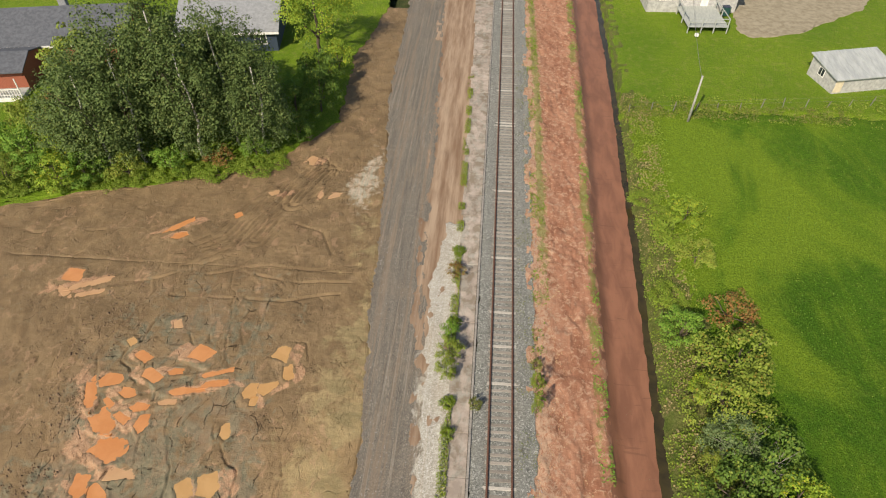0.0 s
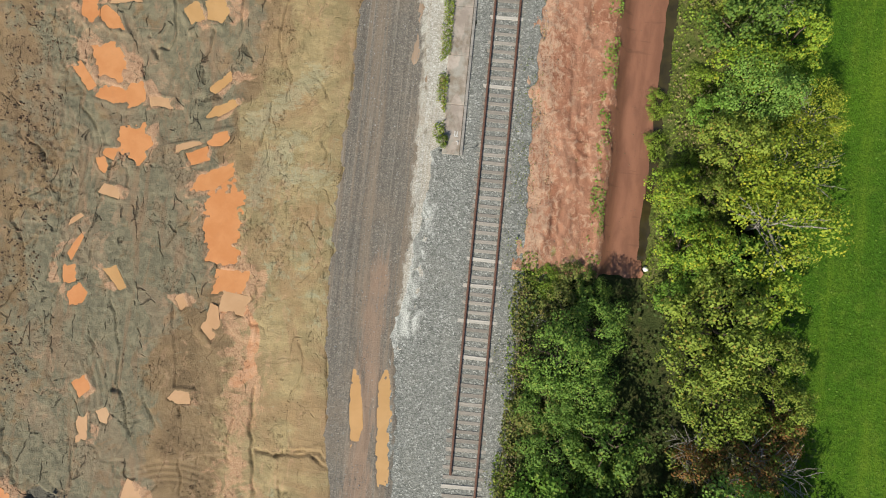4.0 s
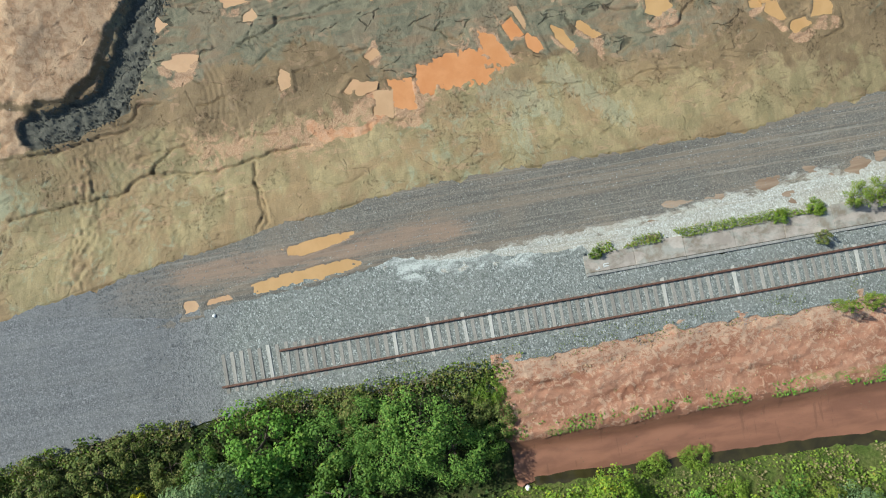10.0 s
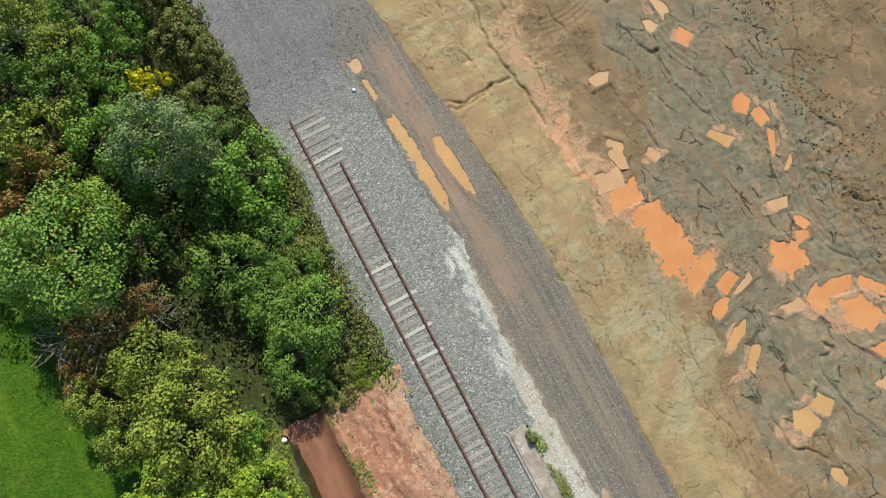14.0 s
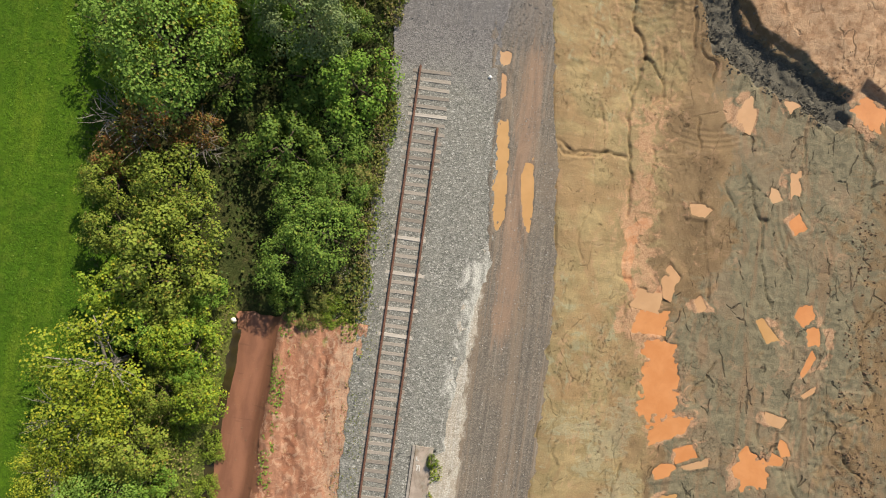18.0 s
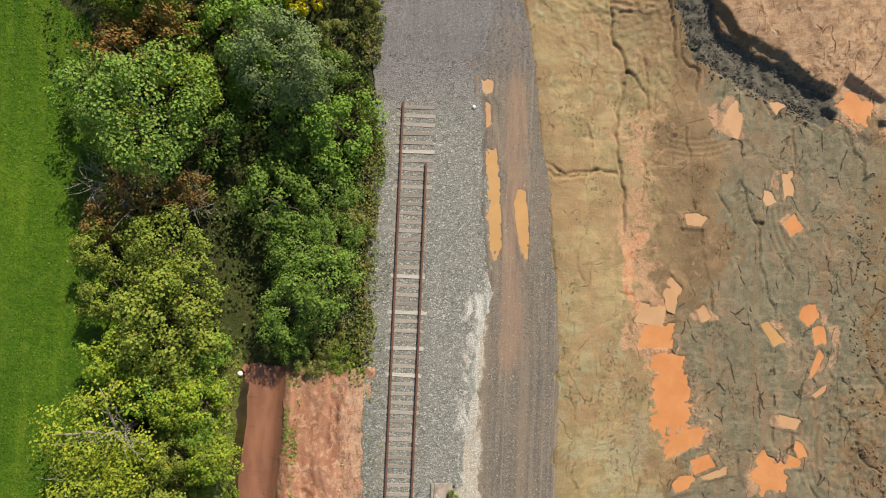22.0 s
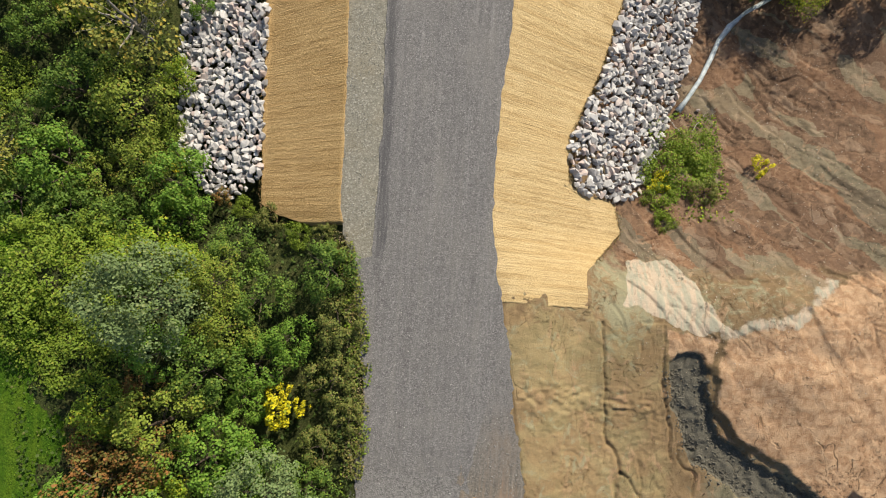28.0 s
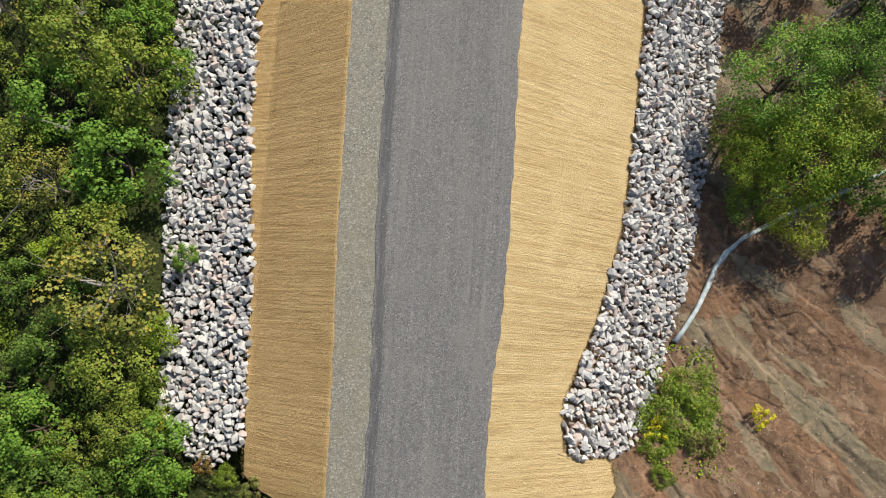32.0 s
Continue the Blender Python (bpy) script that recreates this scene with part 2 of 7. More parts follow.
def gravel_mat(name, dark, mid, light, size, dust=None, streak=0.0, grain=0.6, south=None, fringe=None, damp=None):
    k = Mat(name, 0.95, 0.2)
    stones = k.cell(size, out="Color")
    sep = k.t.nodes.new("ShaderNodeSeparateColor")
    k.t.links.new(stones, sep.inputs[0])
    v = sep.outputs[0]
    big = k.noise(0.35, 5)
    mids = k.noise(2.2, 6)
    c = k.mix(k.ramp(v, 0.1, 0.75), dark, mid)
    c = k.mix(k.ramp(v, 0.80, 0.97), c, light)
    c = k.mix(k.ramp(mids, 0.35, 0.7, 0, 0.45), c, mid)
    if streak:
        s1 = k.noise(1.0, 6, (4.2, 0.05, 1), 0.7)
        c = k.mix(k.ramp(s1, 0.47, 0.60, 0, streak * 0.5), c, tuple(q * 0.66 for q in dark))
        s2 = k.noise(1.0, 6, (2.0, 0.035, 3), 0.7)
        c = k.mix(k.ramp(s2, 0.50, 0.60, 0, streak * 0.8), c, dust or light)
        s3 = k.noise(1.0, 5, (6.5, 0.06, 5), 0.7)
        c = k.mix(k.ramp(s3, 0.58, 0.64, 0, streak * 0.8), c, tuple(q * 1.05 for q in light))
    if dust:
        c = k.mix(k.ramp(big, 0.45, 0.75, 0, 0.35), c, dust)
    if south:
        sx = k.t.nodes.new("ShaderNodeSeparateXYZ")
        k.t.links.new(k.pos, sx.inputs[0])
        c = k.mix(k.math("MULTIPLY", k.ramp(k.math("ADD", sx.outputs[1], k.math("MULTIPLY", big, 6)), *south[2:]), 0.97), c, k.mix(k.ramp(mids, 0.4, 0.7, 0, 0.45), k.mix(k.ramp(v, 0.1, 0.75), *south[:2]), south[1]))
    if fringe:
        fine = k.noise(1.0, 7, (1.4, 0.7, 1), 0.7, 0.6)
        c = k.mix(k.math("MULTIPLY", soft_mask(k, "fringe", fine, 0.8), k.ramp(v, 0, 0.6, 0.55, 0.95)), c, k.mix(k.ramp(fine, 0.4, 0.6), *fringe))
    if damp:
        ragged = k.noise(1.0, 6, (6, 0.5, 1), 0.7)
        c = k.mix(k.math("MULTIPLY", soft_mask(k, "damp", ragged, 0.5), 0.75), c, damp)
    k.color(c)
    f = k.cell(size)
    k.bump(k.math("ADD", f, k.math("MULTIPLY", k.noise(size * 2.5, 3), 0.6)), grain, 0.03)
    return k.m


def soil_mat():
    """Worked clay of the building ground: brown, grey, tan, red, pale and wet parts, with drying cracks that carry
    their shade as colour.
    """
    k = Mat("worked_clay", 0.8, 0.25)
    n1, n2, n3 = k.noise(0.45, 6, warp=0.6), k.noise(1.9, 7, rough=0.62, warp=0.5), k.noise(14, 5, rough=0.7)
    smear = k.noise(1.0, 5, (0.35, 1.3, 1), 0.6, 1.5)
    c = k.mix(k.ramp(n1, 0.35, 0.65), (0.142, 0.097, 0.052), (0.202, 0.140, 0.076))
    streaks = k.noise(1.0, 6, (1.1, 0.22, 1), 0.65, 0.8)
    grey = k.mix(k.ramp(n2, 0.38, 0.62), (0.122, 0.112, 0.074), (0.178, 0.158, 0.103))
    grey = k.mix(k.ramp(streaks, 0.50, 0.62, 0, 0.7), grey, (0.185, 0.125, 0.075))
    tan = k.mix(k.ramp(k.noise(1.0, 7, (0.35, 1.0, 1), 0.62, 0.7), 0.36, 0.66), (0.20, 0.158, 0.081), (0.29, 0.224, 0.118))
    tan = k.mix(k.ramp(k.noise(0.33, 5, warp=0.8), 0.44, 0.60, 0, 0.65), tan, (0.225, 0.145, 0.077))
    red = k.mix(k.ramp(n2, 0.36, 0.64), (0.305, 0.182, 0.104), (0.455, 0.305, 0.188))
    pale = k.mix(k.ramp(k.noise(1.0, 5, (3.5, 0.5, 1), 0.6), 0.42, 0.58), (0.42, 0.34, 0.26), (0.31, 0.30, 0.235))
    c = k.mix(soft_mask(k, "grey", k.noise(0.7, 7, rough=0.65, warp=0.8), 1.0), c, grey)
    c = k.mix(soft_mask(k, "tan", k.noise(0.8, 7, rough=0.62, warp=1.0), 0.85), c, tan)
    c = k.mix(soft_mask(k, "red", n2, 0.6), c, red)
    c = k.mix(k.math("MULTIPLY", soft_mask(k, "green", k.noise(1.2, 6, rough=0.68, warp=0.8), 0.9), 0.7), c, (0.245, 0.25, 0.165))
    hold = k.pos
    turn = k.t.nodes.new("ShaderNodeMapping")
    turn.inputs["Rotation"].default_value = (0, 0, 0.9)
    wob = k.t.nodes.new("ShaderNodeTexNoise")
    wob.inputs["Scale"].default_value, wob.inputs["Detail"].default_value = 0.9, 5
    k.t.links.new(k.pos, wob.inputs["Vector"])
    bent = k.t.nodes.new("ShaderNodeVectorMath")
    bent.operation = "MULTIPLY_ADD"
    k.t.links.new(wob.outputs["Color"], bent.inputs[0])
    bent.inputs[1].default_value = (1.6, 1.6, 0)
    k.t.links.new(k.pos, bent.inputs[2])
    k.t.links.new(bent.outputs[0], turn.inputs[0])
    k.pos = turn.outputs[0]
    split = k.t.nodes.new("ShaderNodeSeparateColor")
    k.t.links.new(k.cell(0.55, out="Color", stretch=(0.45, 1.5, 0)), split.inputs[0])
    split2 = k.t.nodes.new("ShaderNodeSeparateColor")
    k.t.links.new(k.cell(1.5, out="Color", stretch=(0.6, 1.4, 0)), split2.inputs[0])
    layers = k.noise(1.0, 5, (0.35, 3.2, 0), 0.65)
    k.pos = hold
    slope = k.mix(k.ramp(n2, 0.35, 0.65), (0.098, 0.059, 0.037), (0.172, 0.107, 0.067))
    slope = k.mix(k.ramp(split.outputs[0], 0.50, 0.60, 0, 0.4), slope, (0.235, 0.13, 0.074))
    slope = k.mix(k.ramp(split.outputs[1], 0.66, 0.74, 0, 0.6), slope, (0.185, 0.175, 0.12))
    slope = k.mix(k.ramp(split.outputs[2], 0.74, 0.80, 0, 0.4), slope, (0.085, 0.058, 0.042))
    slope = k.mix(k.ramp(split2.outputs[0], 0.78, 0.84, 0, 0.3), slope, (0.33, 0.245, 0.175))
    slope = k.mix(k.ramp(layers, 0.52, 0.60, 0, 0.3), slope, k.mix(1.0, slope, (0.5, 0.48, 0.46), "MULTIPLY"))
    c = k.mix(soft_mask(k, "umber", n1, 0.7), c, slope)
    c = k.mix(k.ramp(split2.outputs[1], 0.55, 0.62, 0, 0.16), c, k.mix(1.0, c, (0.68, 0.69, 0.68), "MULTIPLY"))
    c = k.mix(k.ramp(split2.outputs[2], 0.70, 0.76, 0, 0.2), c, k.mix(1.0, c, (1.32, 1.25, 1.18), "MULTIPLY"))
    c = k.mix(k.math("MULTIPLY", k.ramp(split.outputs[0], 0.74, 0.78, 0, 0.25), k.ramp(k.attr("grey"), 0, 0.8)), c, (0.25, 0.165, 0.105))
    c = k.mix(k.ramp(smear, 0.60, 0.72, 0, 0.45), c, (0.28, 0.195, 0.122))
    c = k.mix(soft_mask(k, "pale", k.noise(1.3, 7, rough=0.65, warp=0.6), 0.6), c, pale)
    c = k.mix(k.math("MULTIPLY", soft_mask(k, "orange", k.noise(1.0, 7, rough=0.66, warp=1.2), 1.0), 0.75), c, k.mix(k.ramp(n3, 0.4, 0.6), (0.36, 0.20, 0.115), (0.43, 0.27, 0.17)))
    c = k.mix(k.math("MULTIPLY", soft_mask(k, "silt", k.noise(2.2, 6, rough=0.7, warp=0.8), 0.9), 0.85), c, k.mix(k.ramp(n2, 0.4, 0.6), (0.42, 0.205, 0.105), (0.47, 0.275, 0.165)))
    c = k.mix(k.math("MULTIPLY", soft_mask(k, "mint", k.noise(2.4, 6, (0.7, 1.5, 1), 0.72, 0.6), 1.6), 0.38), c, (0.29, 0.29, 0.20))
    warp = k.t.nodes.new("ShaderNodeTexNoise")
    warp.inputs["Scale"].default_value, warp.inputs["Detail"].default_value = 1.1, 4
    k.t.links.new(k.pos, warp.inputs["Vector"])
    add = k.t.nodes.new("ShaderNodeVectorMath")
    add.operation = "MULTIPLY_ADD"
    k.t.links.new(warp.outputs["Color"], add.inputs[0])
    add.inputs[1].default_value = (0.8, 0.8, 0)
    k.t.links.new(k.pos, add.inputs[2])
    straight, k.pos = k.pos, add.outputs[0]
    flat = k.scaled(1, 0.42, 0)
    k.pos = flat
    e1 = k.cell(0.75, "DISTANCE_TO_EDGE")
    k.pos = straight
    where1 = k.math("MULTIPLY", k.ramp(k.noise(0.9, 3), 0.52, 0.60), k.ramp(k.attr("grey"), 0.0, 0.6, 0.35, 1.0))
    crack = k.math("MULTIPLY", k.ramp(e1, 0.008, 0.026, 1, 0), where1)
    scrape = k.math("ADD", k.math("MULTIPLY", k.math("SUBTRACT", k.noise(1.0, 4, (0.45, 8, 1), 0.6), 0.5), k.ramp(k.noise(0.28, 2), 0.44, 0.58)), k.math("MULTIPLY", k.math("SUBTRACT", k.noise(1.0, 4, (8, 0.4, 1), 0.6), 0.5), k.ramp(k.noise(0.24, 2, (1, 1.3, 5)), 0.44, 0.58)))
    c = k.mix(k.ramp(scrape, 0.05, 0.2, 0, 0.14), c, k.mix(1.0, c, (0.5, 0.48, 0.45), "MULTIPLY"))
    c = k.mix(k.ramp(scrape, -0.05, -0.2, 0, 0.12), c, k.mix(1.0, c, (1.4, 1.32, 1.25), "MULTIPLY"))
    blot = k.noise(1.3, 5, (1, 0.6, 3), 0.6, 0.9)
    c = k.mix(k.math("MULTIPLY", k.ramp(blot, 0.56, 0.62), k.ramp(k.noise(0.22, 2, (1, 0.6, 7)), 0.42, 0.6, 0, 0.4)), c, (0.36, 0.225, 0.14))
    # the shade down in the cracks is mixed into the colour
    c = k.mix(k.math("MULTIPLY", crack, 0.75), c, k.mix(1.0, c, (0.30, 0.28, 0.26), "MULTIPLY"))
    c = k.mix(k.ramp(n3, 0.40, 0.7, 0, 0.32), c, k.mix(1.0, c, (1.5, 1.45, 1.35), "MULTIPLY"))
    crumb = k.math("MULTIPLY", k.ramp(k.noise(5.5, 5, rough=0.75), 0.52, 0.66), k.ramp(k.noise(0.5, 4), 0.52, 0.62))
    c = k.mix(k.math("MULTIPLY", crumb, 0.65), c, k.mix(1.0, c, (0.4, 0.38, 0.36), "MULTIPLY"))
    c = k.mix(soft_mask(k, "wet", k.noise(1.1, 7, rough=0.65, warp=1.0), 0.8), c, k.mix(k.ramp(n3, 0.4, 0.7), (0.085, 0.08, 0.063), (0.135, 0.122, 0.094)))
    k.color(c)
    h = k.math("ADD", k.math("MULTIPLY", n2, 0.35), k.math("MULTIPLY", n3, 0.42))
    h = k.math("SUBTRACT", h, k.math("MULTIPLY", scrape, 0.15))
    h = k.math("ADD", h, k.math("MULTIPLY", split2.outputs[1], 0.22))
    h = k.math("ADD", h, k.math("MULTIPLY", crumb, 0.35))
    k.bump(k.math("SUBTRACT", h, k.math("MULTIPLY", crack, 0.7)), 0.9, 0.13)
    return k.m


def grass_mat(name, a, b, c3, patch=0.12, dry=0.3, light=None):
    k = Mat(name, 0.9, 0.15)
    n1, n2, n3 = k.noise(patch, 5, warp=0.5), k.noise(1.3, 6, rough=0.65), k.noise(6, 6, rough=0.78)
    c = k.mix(k.ramp(n1, 0.32, 0.68), a, b)
    c = k.mix(k.ramp(n2, 0.45, 0.75, 0, dry), c, c3)
    if light:
        c = k.mix(k.math("MULTIPLY", soft_mask(k, "yellowing", k.noise(0.11, 6, (1, 0.5, 1), 0.6, 0.6), 0.9), 0.85), c, light)
        c = k.mix(k.ramp(k.noise(0.35, 5, (1.6, 0.25, 1), 0.65), 0.5, 0.66, 0, 0.35), c, light)
    c = k.mix(k.ramp(n3, 0.4, 0.62, 0.0, 0.75), c, k.mix(1.0, c, (0.42, 0.5, 0.4), "MULTIPLY"))
    k.color(c)
    k.bump(k.math("ADD", n3, k.math("MULTIPLY", n2, 0.8)), 0.9, 0.14)
    return k.m


def leaf_mat(name, a, b, c3, share=0.12):
    """Leaves: two greens, a share of turned ones, each leaf and each plant a little different."""
    k = Mat(name, 0.65, 0.25)
    r, o = k.island(), k.obj_random()
    c = k.mix(k.ramp(r, 0, 1, 0.2, 0.85), a, b)
    c = k.mix(k.ramp(k.math("FRACT", k.math("MULTIPLY", r, 7.31)), 1 - share - 0.02, 1 - share + 0.02, 0, 0.75), c, c3)
    c = k.mix(k.ramp(o, 0, 1, 0, 0.45), c, k.mix(1.0, c, (0.68, 0.74, 0.7), "MULTIPLY"))
    k.color(c)
    tr = k.t.nodes.new("ShaderNodeBsdfTranslucent")
    k.set(tr.inputs[0], c)
    mx = k.t.nodes.new("ShaderNodeMixShader")
    mx.inputs[0].default_value = 0.17
    k.t.links.new(k.b.outputs[0], mx.inputs[1])
    k.t.links.new(tr.outputs[0], mx.inputs[2])
    k.t.links.new(mx.outputs[0], k.t.nodes["Material Output"].inputs["Surface"])
    return k.m


def plain_mat(name, a, b, scale=3.0, rough=0.8, stretch=None, bump=0.3, metal=0.0, each=0.0, dist=0.02, local=False):
    k = Mat(name, rough, 0.35)
    if local:
        k.local()
    n = k.noise(scale, 6, stretch, 0.65)
    c = k.mix(k.ramp(n, 0.32, 0.68), a, b)
    if each:
        c = k.mix(k.ramp(k.obj_random(), 0, 1, 0, each), c, k.mix(1.0, c, (0.45, 0.43, 0.42), "MULTIPLY"))
    k.color(c)
    k.b.inputs["Metallic"].default_value = metal
    k.bump(n, bump, dist)
    return k.m


M_SOIL = soil_mat()
M_ROAD = gravel_mat("haul_road_gravel", (0.102, 0.091, 0.077), (0.172, 0.154, 0.13), (0.28, 0.25, 0.205), 21, (0.225, 0.170, 0.122), 0.62, south=((0.114, 0.110, 0.109), (0.196, 0.190, 0.187), -10, -19), fringe=((0.29, 0.25, 0.19), (0.45, 0.43, 0.37)), damp=(0.27, 0.182, 0.128))
M_NEWROAD = gravel_mat("crushed_stone_road", (0.10, 0.097, 0.097), (0.178, 0.173, 0.172), (0.30, 0.29, 0.285), 22, (0.205, 0.195, 0.182), 0.3, damp=(0.075, 0.074, 0.078))
M_SHOULDER = gravel_mat("road_shoulder_gravel", (0.15, 0.143, 0.118), (0.235, 0.224, 0.185), (0.37, 0.355, 0.31), 16, (0.24, 0.20, 0.13))
M_BALLAST = gravel_mat("ballast", (0.115, 0.118, 0.106), (0.222, 0.224, 0.203), (0.40, 0.40, 0.372), 14, (0.225, 0.215, 0.185), 0.0, 1.0, ((0.114, 0.110, 0.109), (0.196, 0.190, 0.187), -8.5, -12.5), ((0.30, 0.305, 0.275), (0.50, 0.50, 0.46)))
M_WHITE = gravel_mat("crushed_limestone", (0.27, 0.25, 0.21), (0.43, 0.41, 0.36), (0.56, 0.55, 0.51), 14, (0.33, 0.27, 0.20), 0.35)
M_MEADOW = grass_mat("meadow_grass", (0.047, 0.118, 0.006), (0.078, 0.163, 0.008), (0.135, 0.195, 0.022), 0.05, 0.5, (0.17, 0.25, 0.018))
M_LAWN = grass_mat("lawn_grass", (0.115, 0.20, 0.012), (0.165, 0.25, 0.016), (0.27, 0.26, 0.07), 0.10, 0.5)
# greens and browns lowered to paint in hedgerow shade; the open land shares them
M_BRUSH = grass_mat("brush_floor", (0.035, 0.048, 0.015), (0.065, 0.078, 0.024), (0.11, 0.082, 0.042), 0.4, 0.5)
M_DRY = grass_mat("dry_verge_grass", (0.085, 0.12, 0.022), (0.15, 0.155, 0.045), (0.22, 0.175, 0.085), 0.5, 0.55)


def verge_mat():
    k = Mat("red_clay_verge", 0.9, 0.2)
    n1, n2, n3 = k.noise(0.5, 6, (1.6, 0.5, 1), warp=0.7), k.noise(2.4, 7, rough=0.68, warp=0.7), k.noise(11, 5, rough=0.7)
    c = k.mix(k.ramp(n1, 0.36, 0.64), (0.275, 0.122, 0.072), (0.38, 0.195, 0.122))
    c = k.mix(k.ramp(n2, 0.51, 0.60, 0, 0.75), c, (0.47, 0.30, 0.20))
    c = k.mix(k.math("MULTIPLY", soft_mask(k, "dusty", k.noise(3.2, 7, (1.3, 0.8, 1), 0.7, 0.8), 1.1), 0.7), c, (0.46, 0.32, 0.22))
    c = k.mix(k.math("MULTIPLY", soft_mask(k, "weedy", k.noise(1.6, 7, (1.3, 0.6, 1), 0.7), 1.3), 0.6), c, (0.13, 0.19, 0.035))
    c = k.mix(k.ramp(n3, 0.35, 0.7, 0, 0.3), c, k.mix(1.0, c, (0.55, 0.5, 0.48), "MULTIPLY"))
    k.color(c)
    k.bump(k.math("ADD", k.math("MULTIPLY", n2, 1.5), k.math("MULTIPLY", n3, 0.6)), 0.6, 0.1)
    return k.m


def ditch_mat():
    k = Mat("ditch_clay", 0.55, 0.4)
    n1, n2 = k.noise(0.8, 6, (1.4, 0.35, 1), warp=0.4), k.noise(5, 6, rough=0.65)
    c = k.mix(k.ramp(n1, 0.36, 0.62), (0.172, 0.077, 0.046), (0.238, 0.108, 0.064))
    c = k.mix(k.ramp(n1, 0.56, 0.72, 0, 0.6), c, (0.26, 0.122, 0.072))
    c = k.mix(k.ramp(k.noise(1.0, 4, (0.3, 2.6, 1)), 0.62, 0.66, 0, 0.4), c, (0.10, 0.05, 0.03))
    k.color(c)
    k.bump(n2, 0.3, 0.04)
    return k.m


def blanket_mat(name, a, b, dark):
    """Straw erosion blanket: fine fibres in bands that run down the slope, paler where it is worn."""
    k = Mat(name, 0.95, 0.1)
    n1, n2 = k.noise(1.0, 6, (0.12, 3.4, 0.12), 0.75, 0.3), k.noise(1.0, 6, (0.5, 13, 0.5), 0.8, 0.25)
    n3, n4 = k.noise(0.3, 5, warp=0.4), k.noise(1.0, 5, (0.25, 7, 0.25), 0.7, 0.4)
    c = k.mix(k.ramp(n1, 0.36, 0.64), a, b)
    c = k.mix(k.ramp(n2, 0.50, 0.62, 0, 0.7), c, dark)
    c = k.mix(k.ramp(n4, 0.60, 0.66, 0, 0.6), c, tuple(q * 0.72 for q in dark))
    c = k.mix(k.ramp(n3, 0.52, 0.66, 0, 0.55), c, b)
    fibre = k.noise(1.0, 4, (9, 60, 9), 0.8)
    c = k.mix(k.ramp(fibre, 0.42, 0.66, 0, 0.6), c, k.mix(1.0, c, (0.6, 0.57, 0.5), "MULTIPLY"))
    k.color(c)
    k.bump(k.math("ADD", k.math("MULTIPLY", n4, 0.7), k.math("ADD", k.math("MULTIPLY", n2, 0.8), k.math("MULTIPLY", fibre, 0.5))), 1.0, 0.08)
    return k.m


M_VERGE, M_DITCH = verge_mat(), ditch_mat()
M_BLANKET_W = blanket_mat("straw_blanket", (0.51, 0.365, 0.18), (0.63, 0.485, 0.27), (0.37, 0.255, 0.12))
M_BLANKET_E = blanket_mat("brown_straw_blanket", (0.44, 0.287, 0.127), (0.56, 0.39, 0.19), (0.28, 0.175, 0.073))
M_RAIL = plain_mat("rusted_rail", (0.075, 0.034, 0.022), (0.15, 0.075, 0.05), 8, 0.7, bump=0.2)
M_TIE = plain_mat("weathered_tie", (0.24, 0.215, 0.185), (0.37, 0.335, 0.29), 5, 0.95, (1, 9, 3), 0.6, each=0.55)
M_TIE_NEW = plain_mat("pale_tie", (0.36, 0.335, 0.295), (0.50, 0.465, 0.415), 5, 0.95, (1, 9, 3), 0.5, each=0.2)
def slab_mat():
    k = Mat("old_concrete", 0.9, 0.3)
    n, dirt = k.noise(1.4, 6, rough=0.65), k.noise(0.7, 7, (1.4, 0.7, 1), 0.68, 0.6)
    c = k.mix(k.ramp(n, 0.32, 0.68), (0.30, 0.25, 0.21), (0.43, 0.365, 0.31))
    c = k.mix(k.ramp(dirt, 0.44, 0.56, 0, 0.85), c, k.mix(k.ramp(n, 0.4, 0.6), (0.21, 0.17, 0.125), (0.30, 0.285, 0.245)))
    c = k.mix(k.ramp(k.obj_random(), 0, 1, 0, 0.3), c, k.mix(1.0, c, (0.5, 0.48, 0.46), "MULTIPLY"))
    k.color(c)
    k.bump(k.math("ADD", n, dirt), 0.5, 0.03)
    return k.m


M_CONCRETE = slab_mat()
M_EDGE = plain_mat("concrete_edge", (0.20, 0.185, 0.165), (0.31, 0.285, 0.255), 3, 0.9)
M_BARK = plain_mat("bark", (0.055, 0.042, 0.03), (0.13, 0.10, 0.075), 14, 0.95, (3, 3, 0.7), 0.7)
M_BIRCHBARK = plain_mat("birch_bark", (0.34, 0.32, 0.28), (0.58, 0.56, 0.52), 5, 0.8, (1, 1, 4), 0.3)
M_DEADWOOD = plain_mat("grey_deadwood", (0.20, 0.18, 0.155), (0.37, 0.34, 0.30), 6, 0.95, (3, 3, 0.7), 0.4)


def rock_mat(name, a, b, c3):
    k = Mat(name, 0.9, 0.3)
    o = k.math("FRACT", k.math("ADD", k.math("MULTIPLY", k.island(), 3.7), k.obj_random()))
    n = k.noise(5, 6, rough=0.7)
    c = k.mix(o, a, b)
    c = k.mix(k.ramp(k.math("FRACT", k.math("MULTIPLY", o, 9.7)), 0.80, 0.86, 0, 0.8), c, c3)
    c = k.mix(k.ramp(n, 0.35, 0.7, 0, 0.4), c, k.mix(1.0, c, (0.5, 0.5, 0.52), "MULTIPLY"))
    k.color(c)
    k.bump(n, 0.5, 0.05)
    return k.m


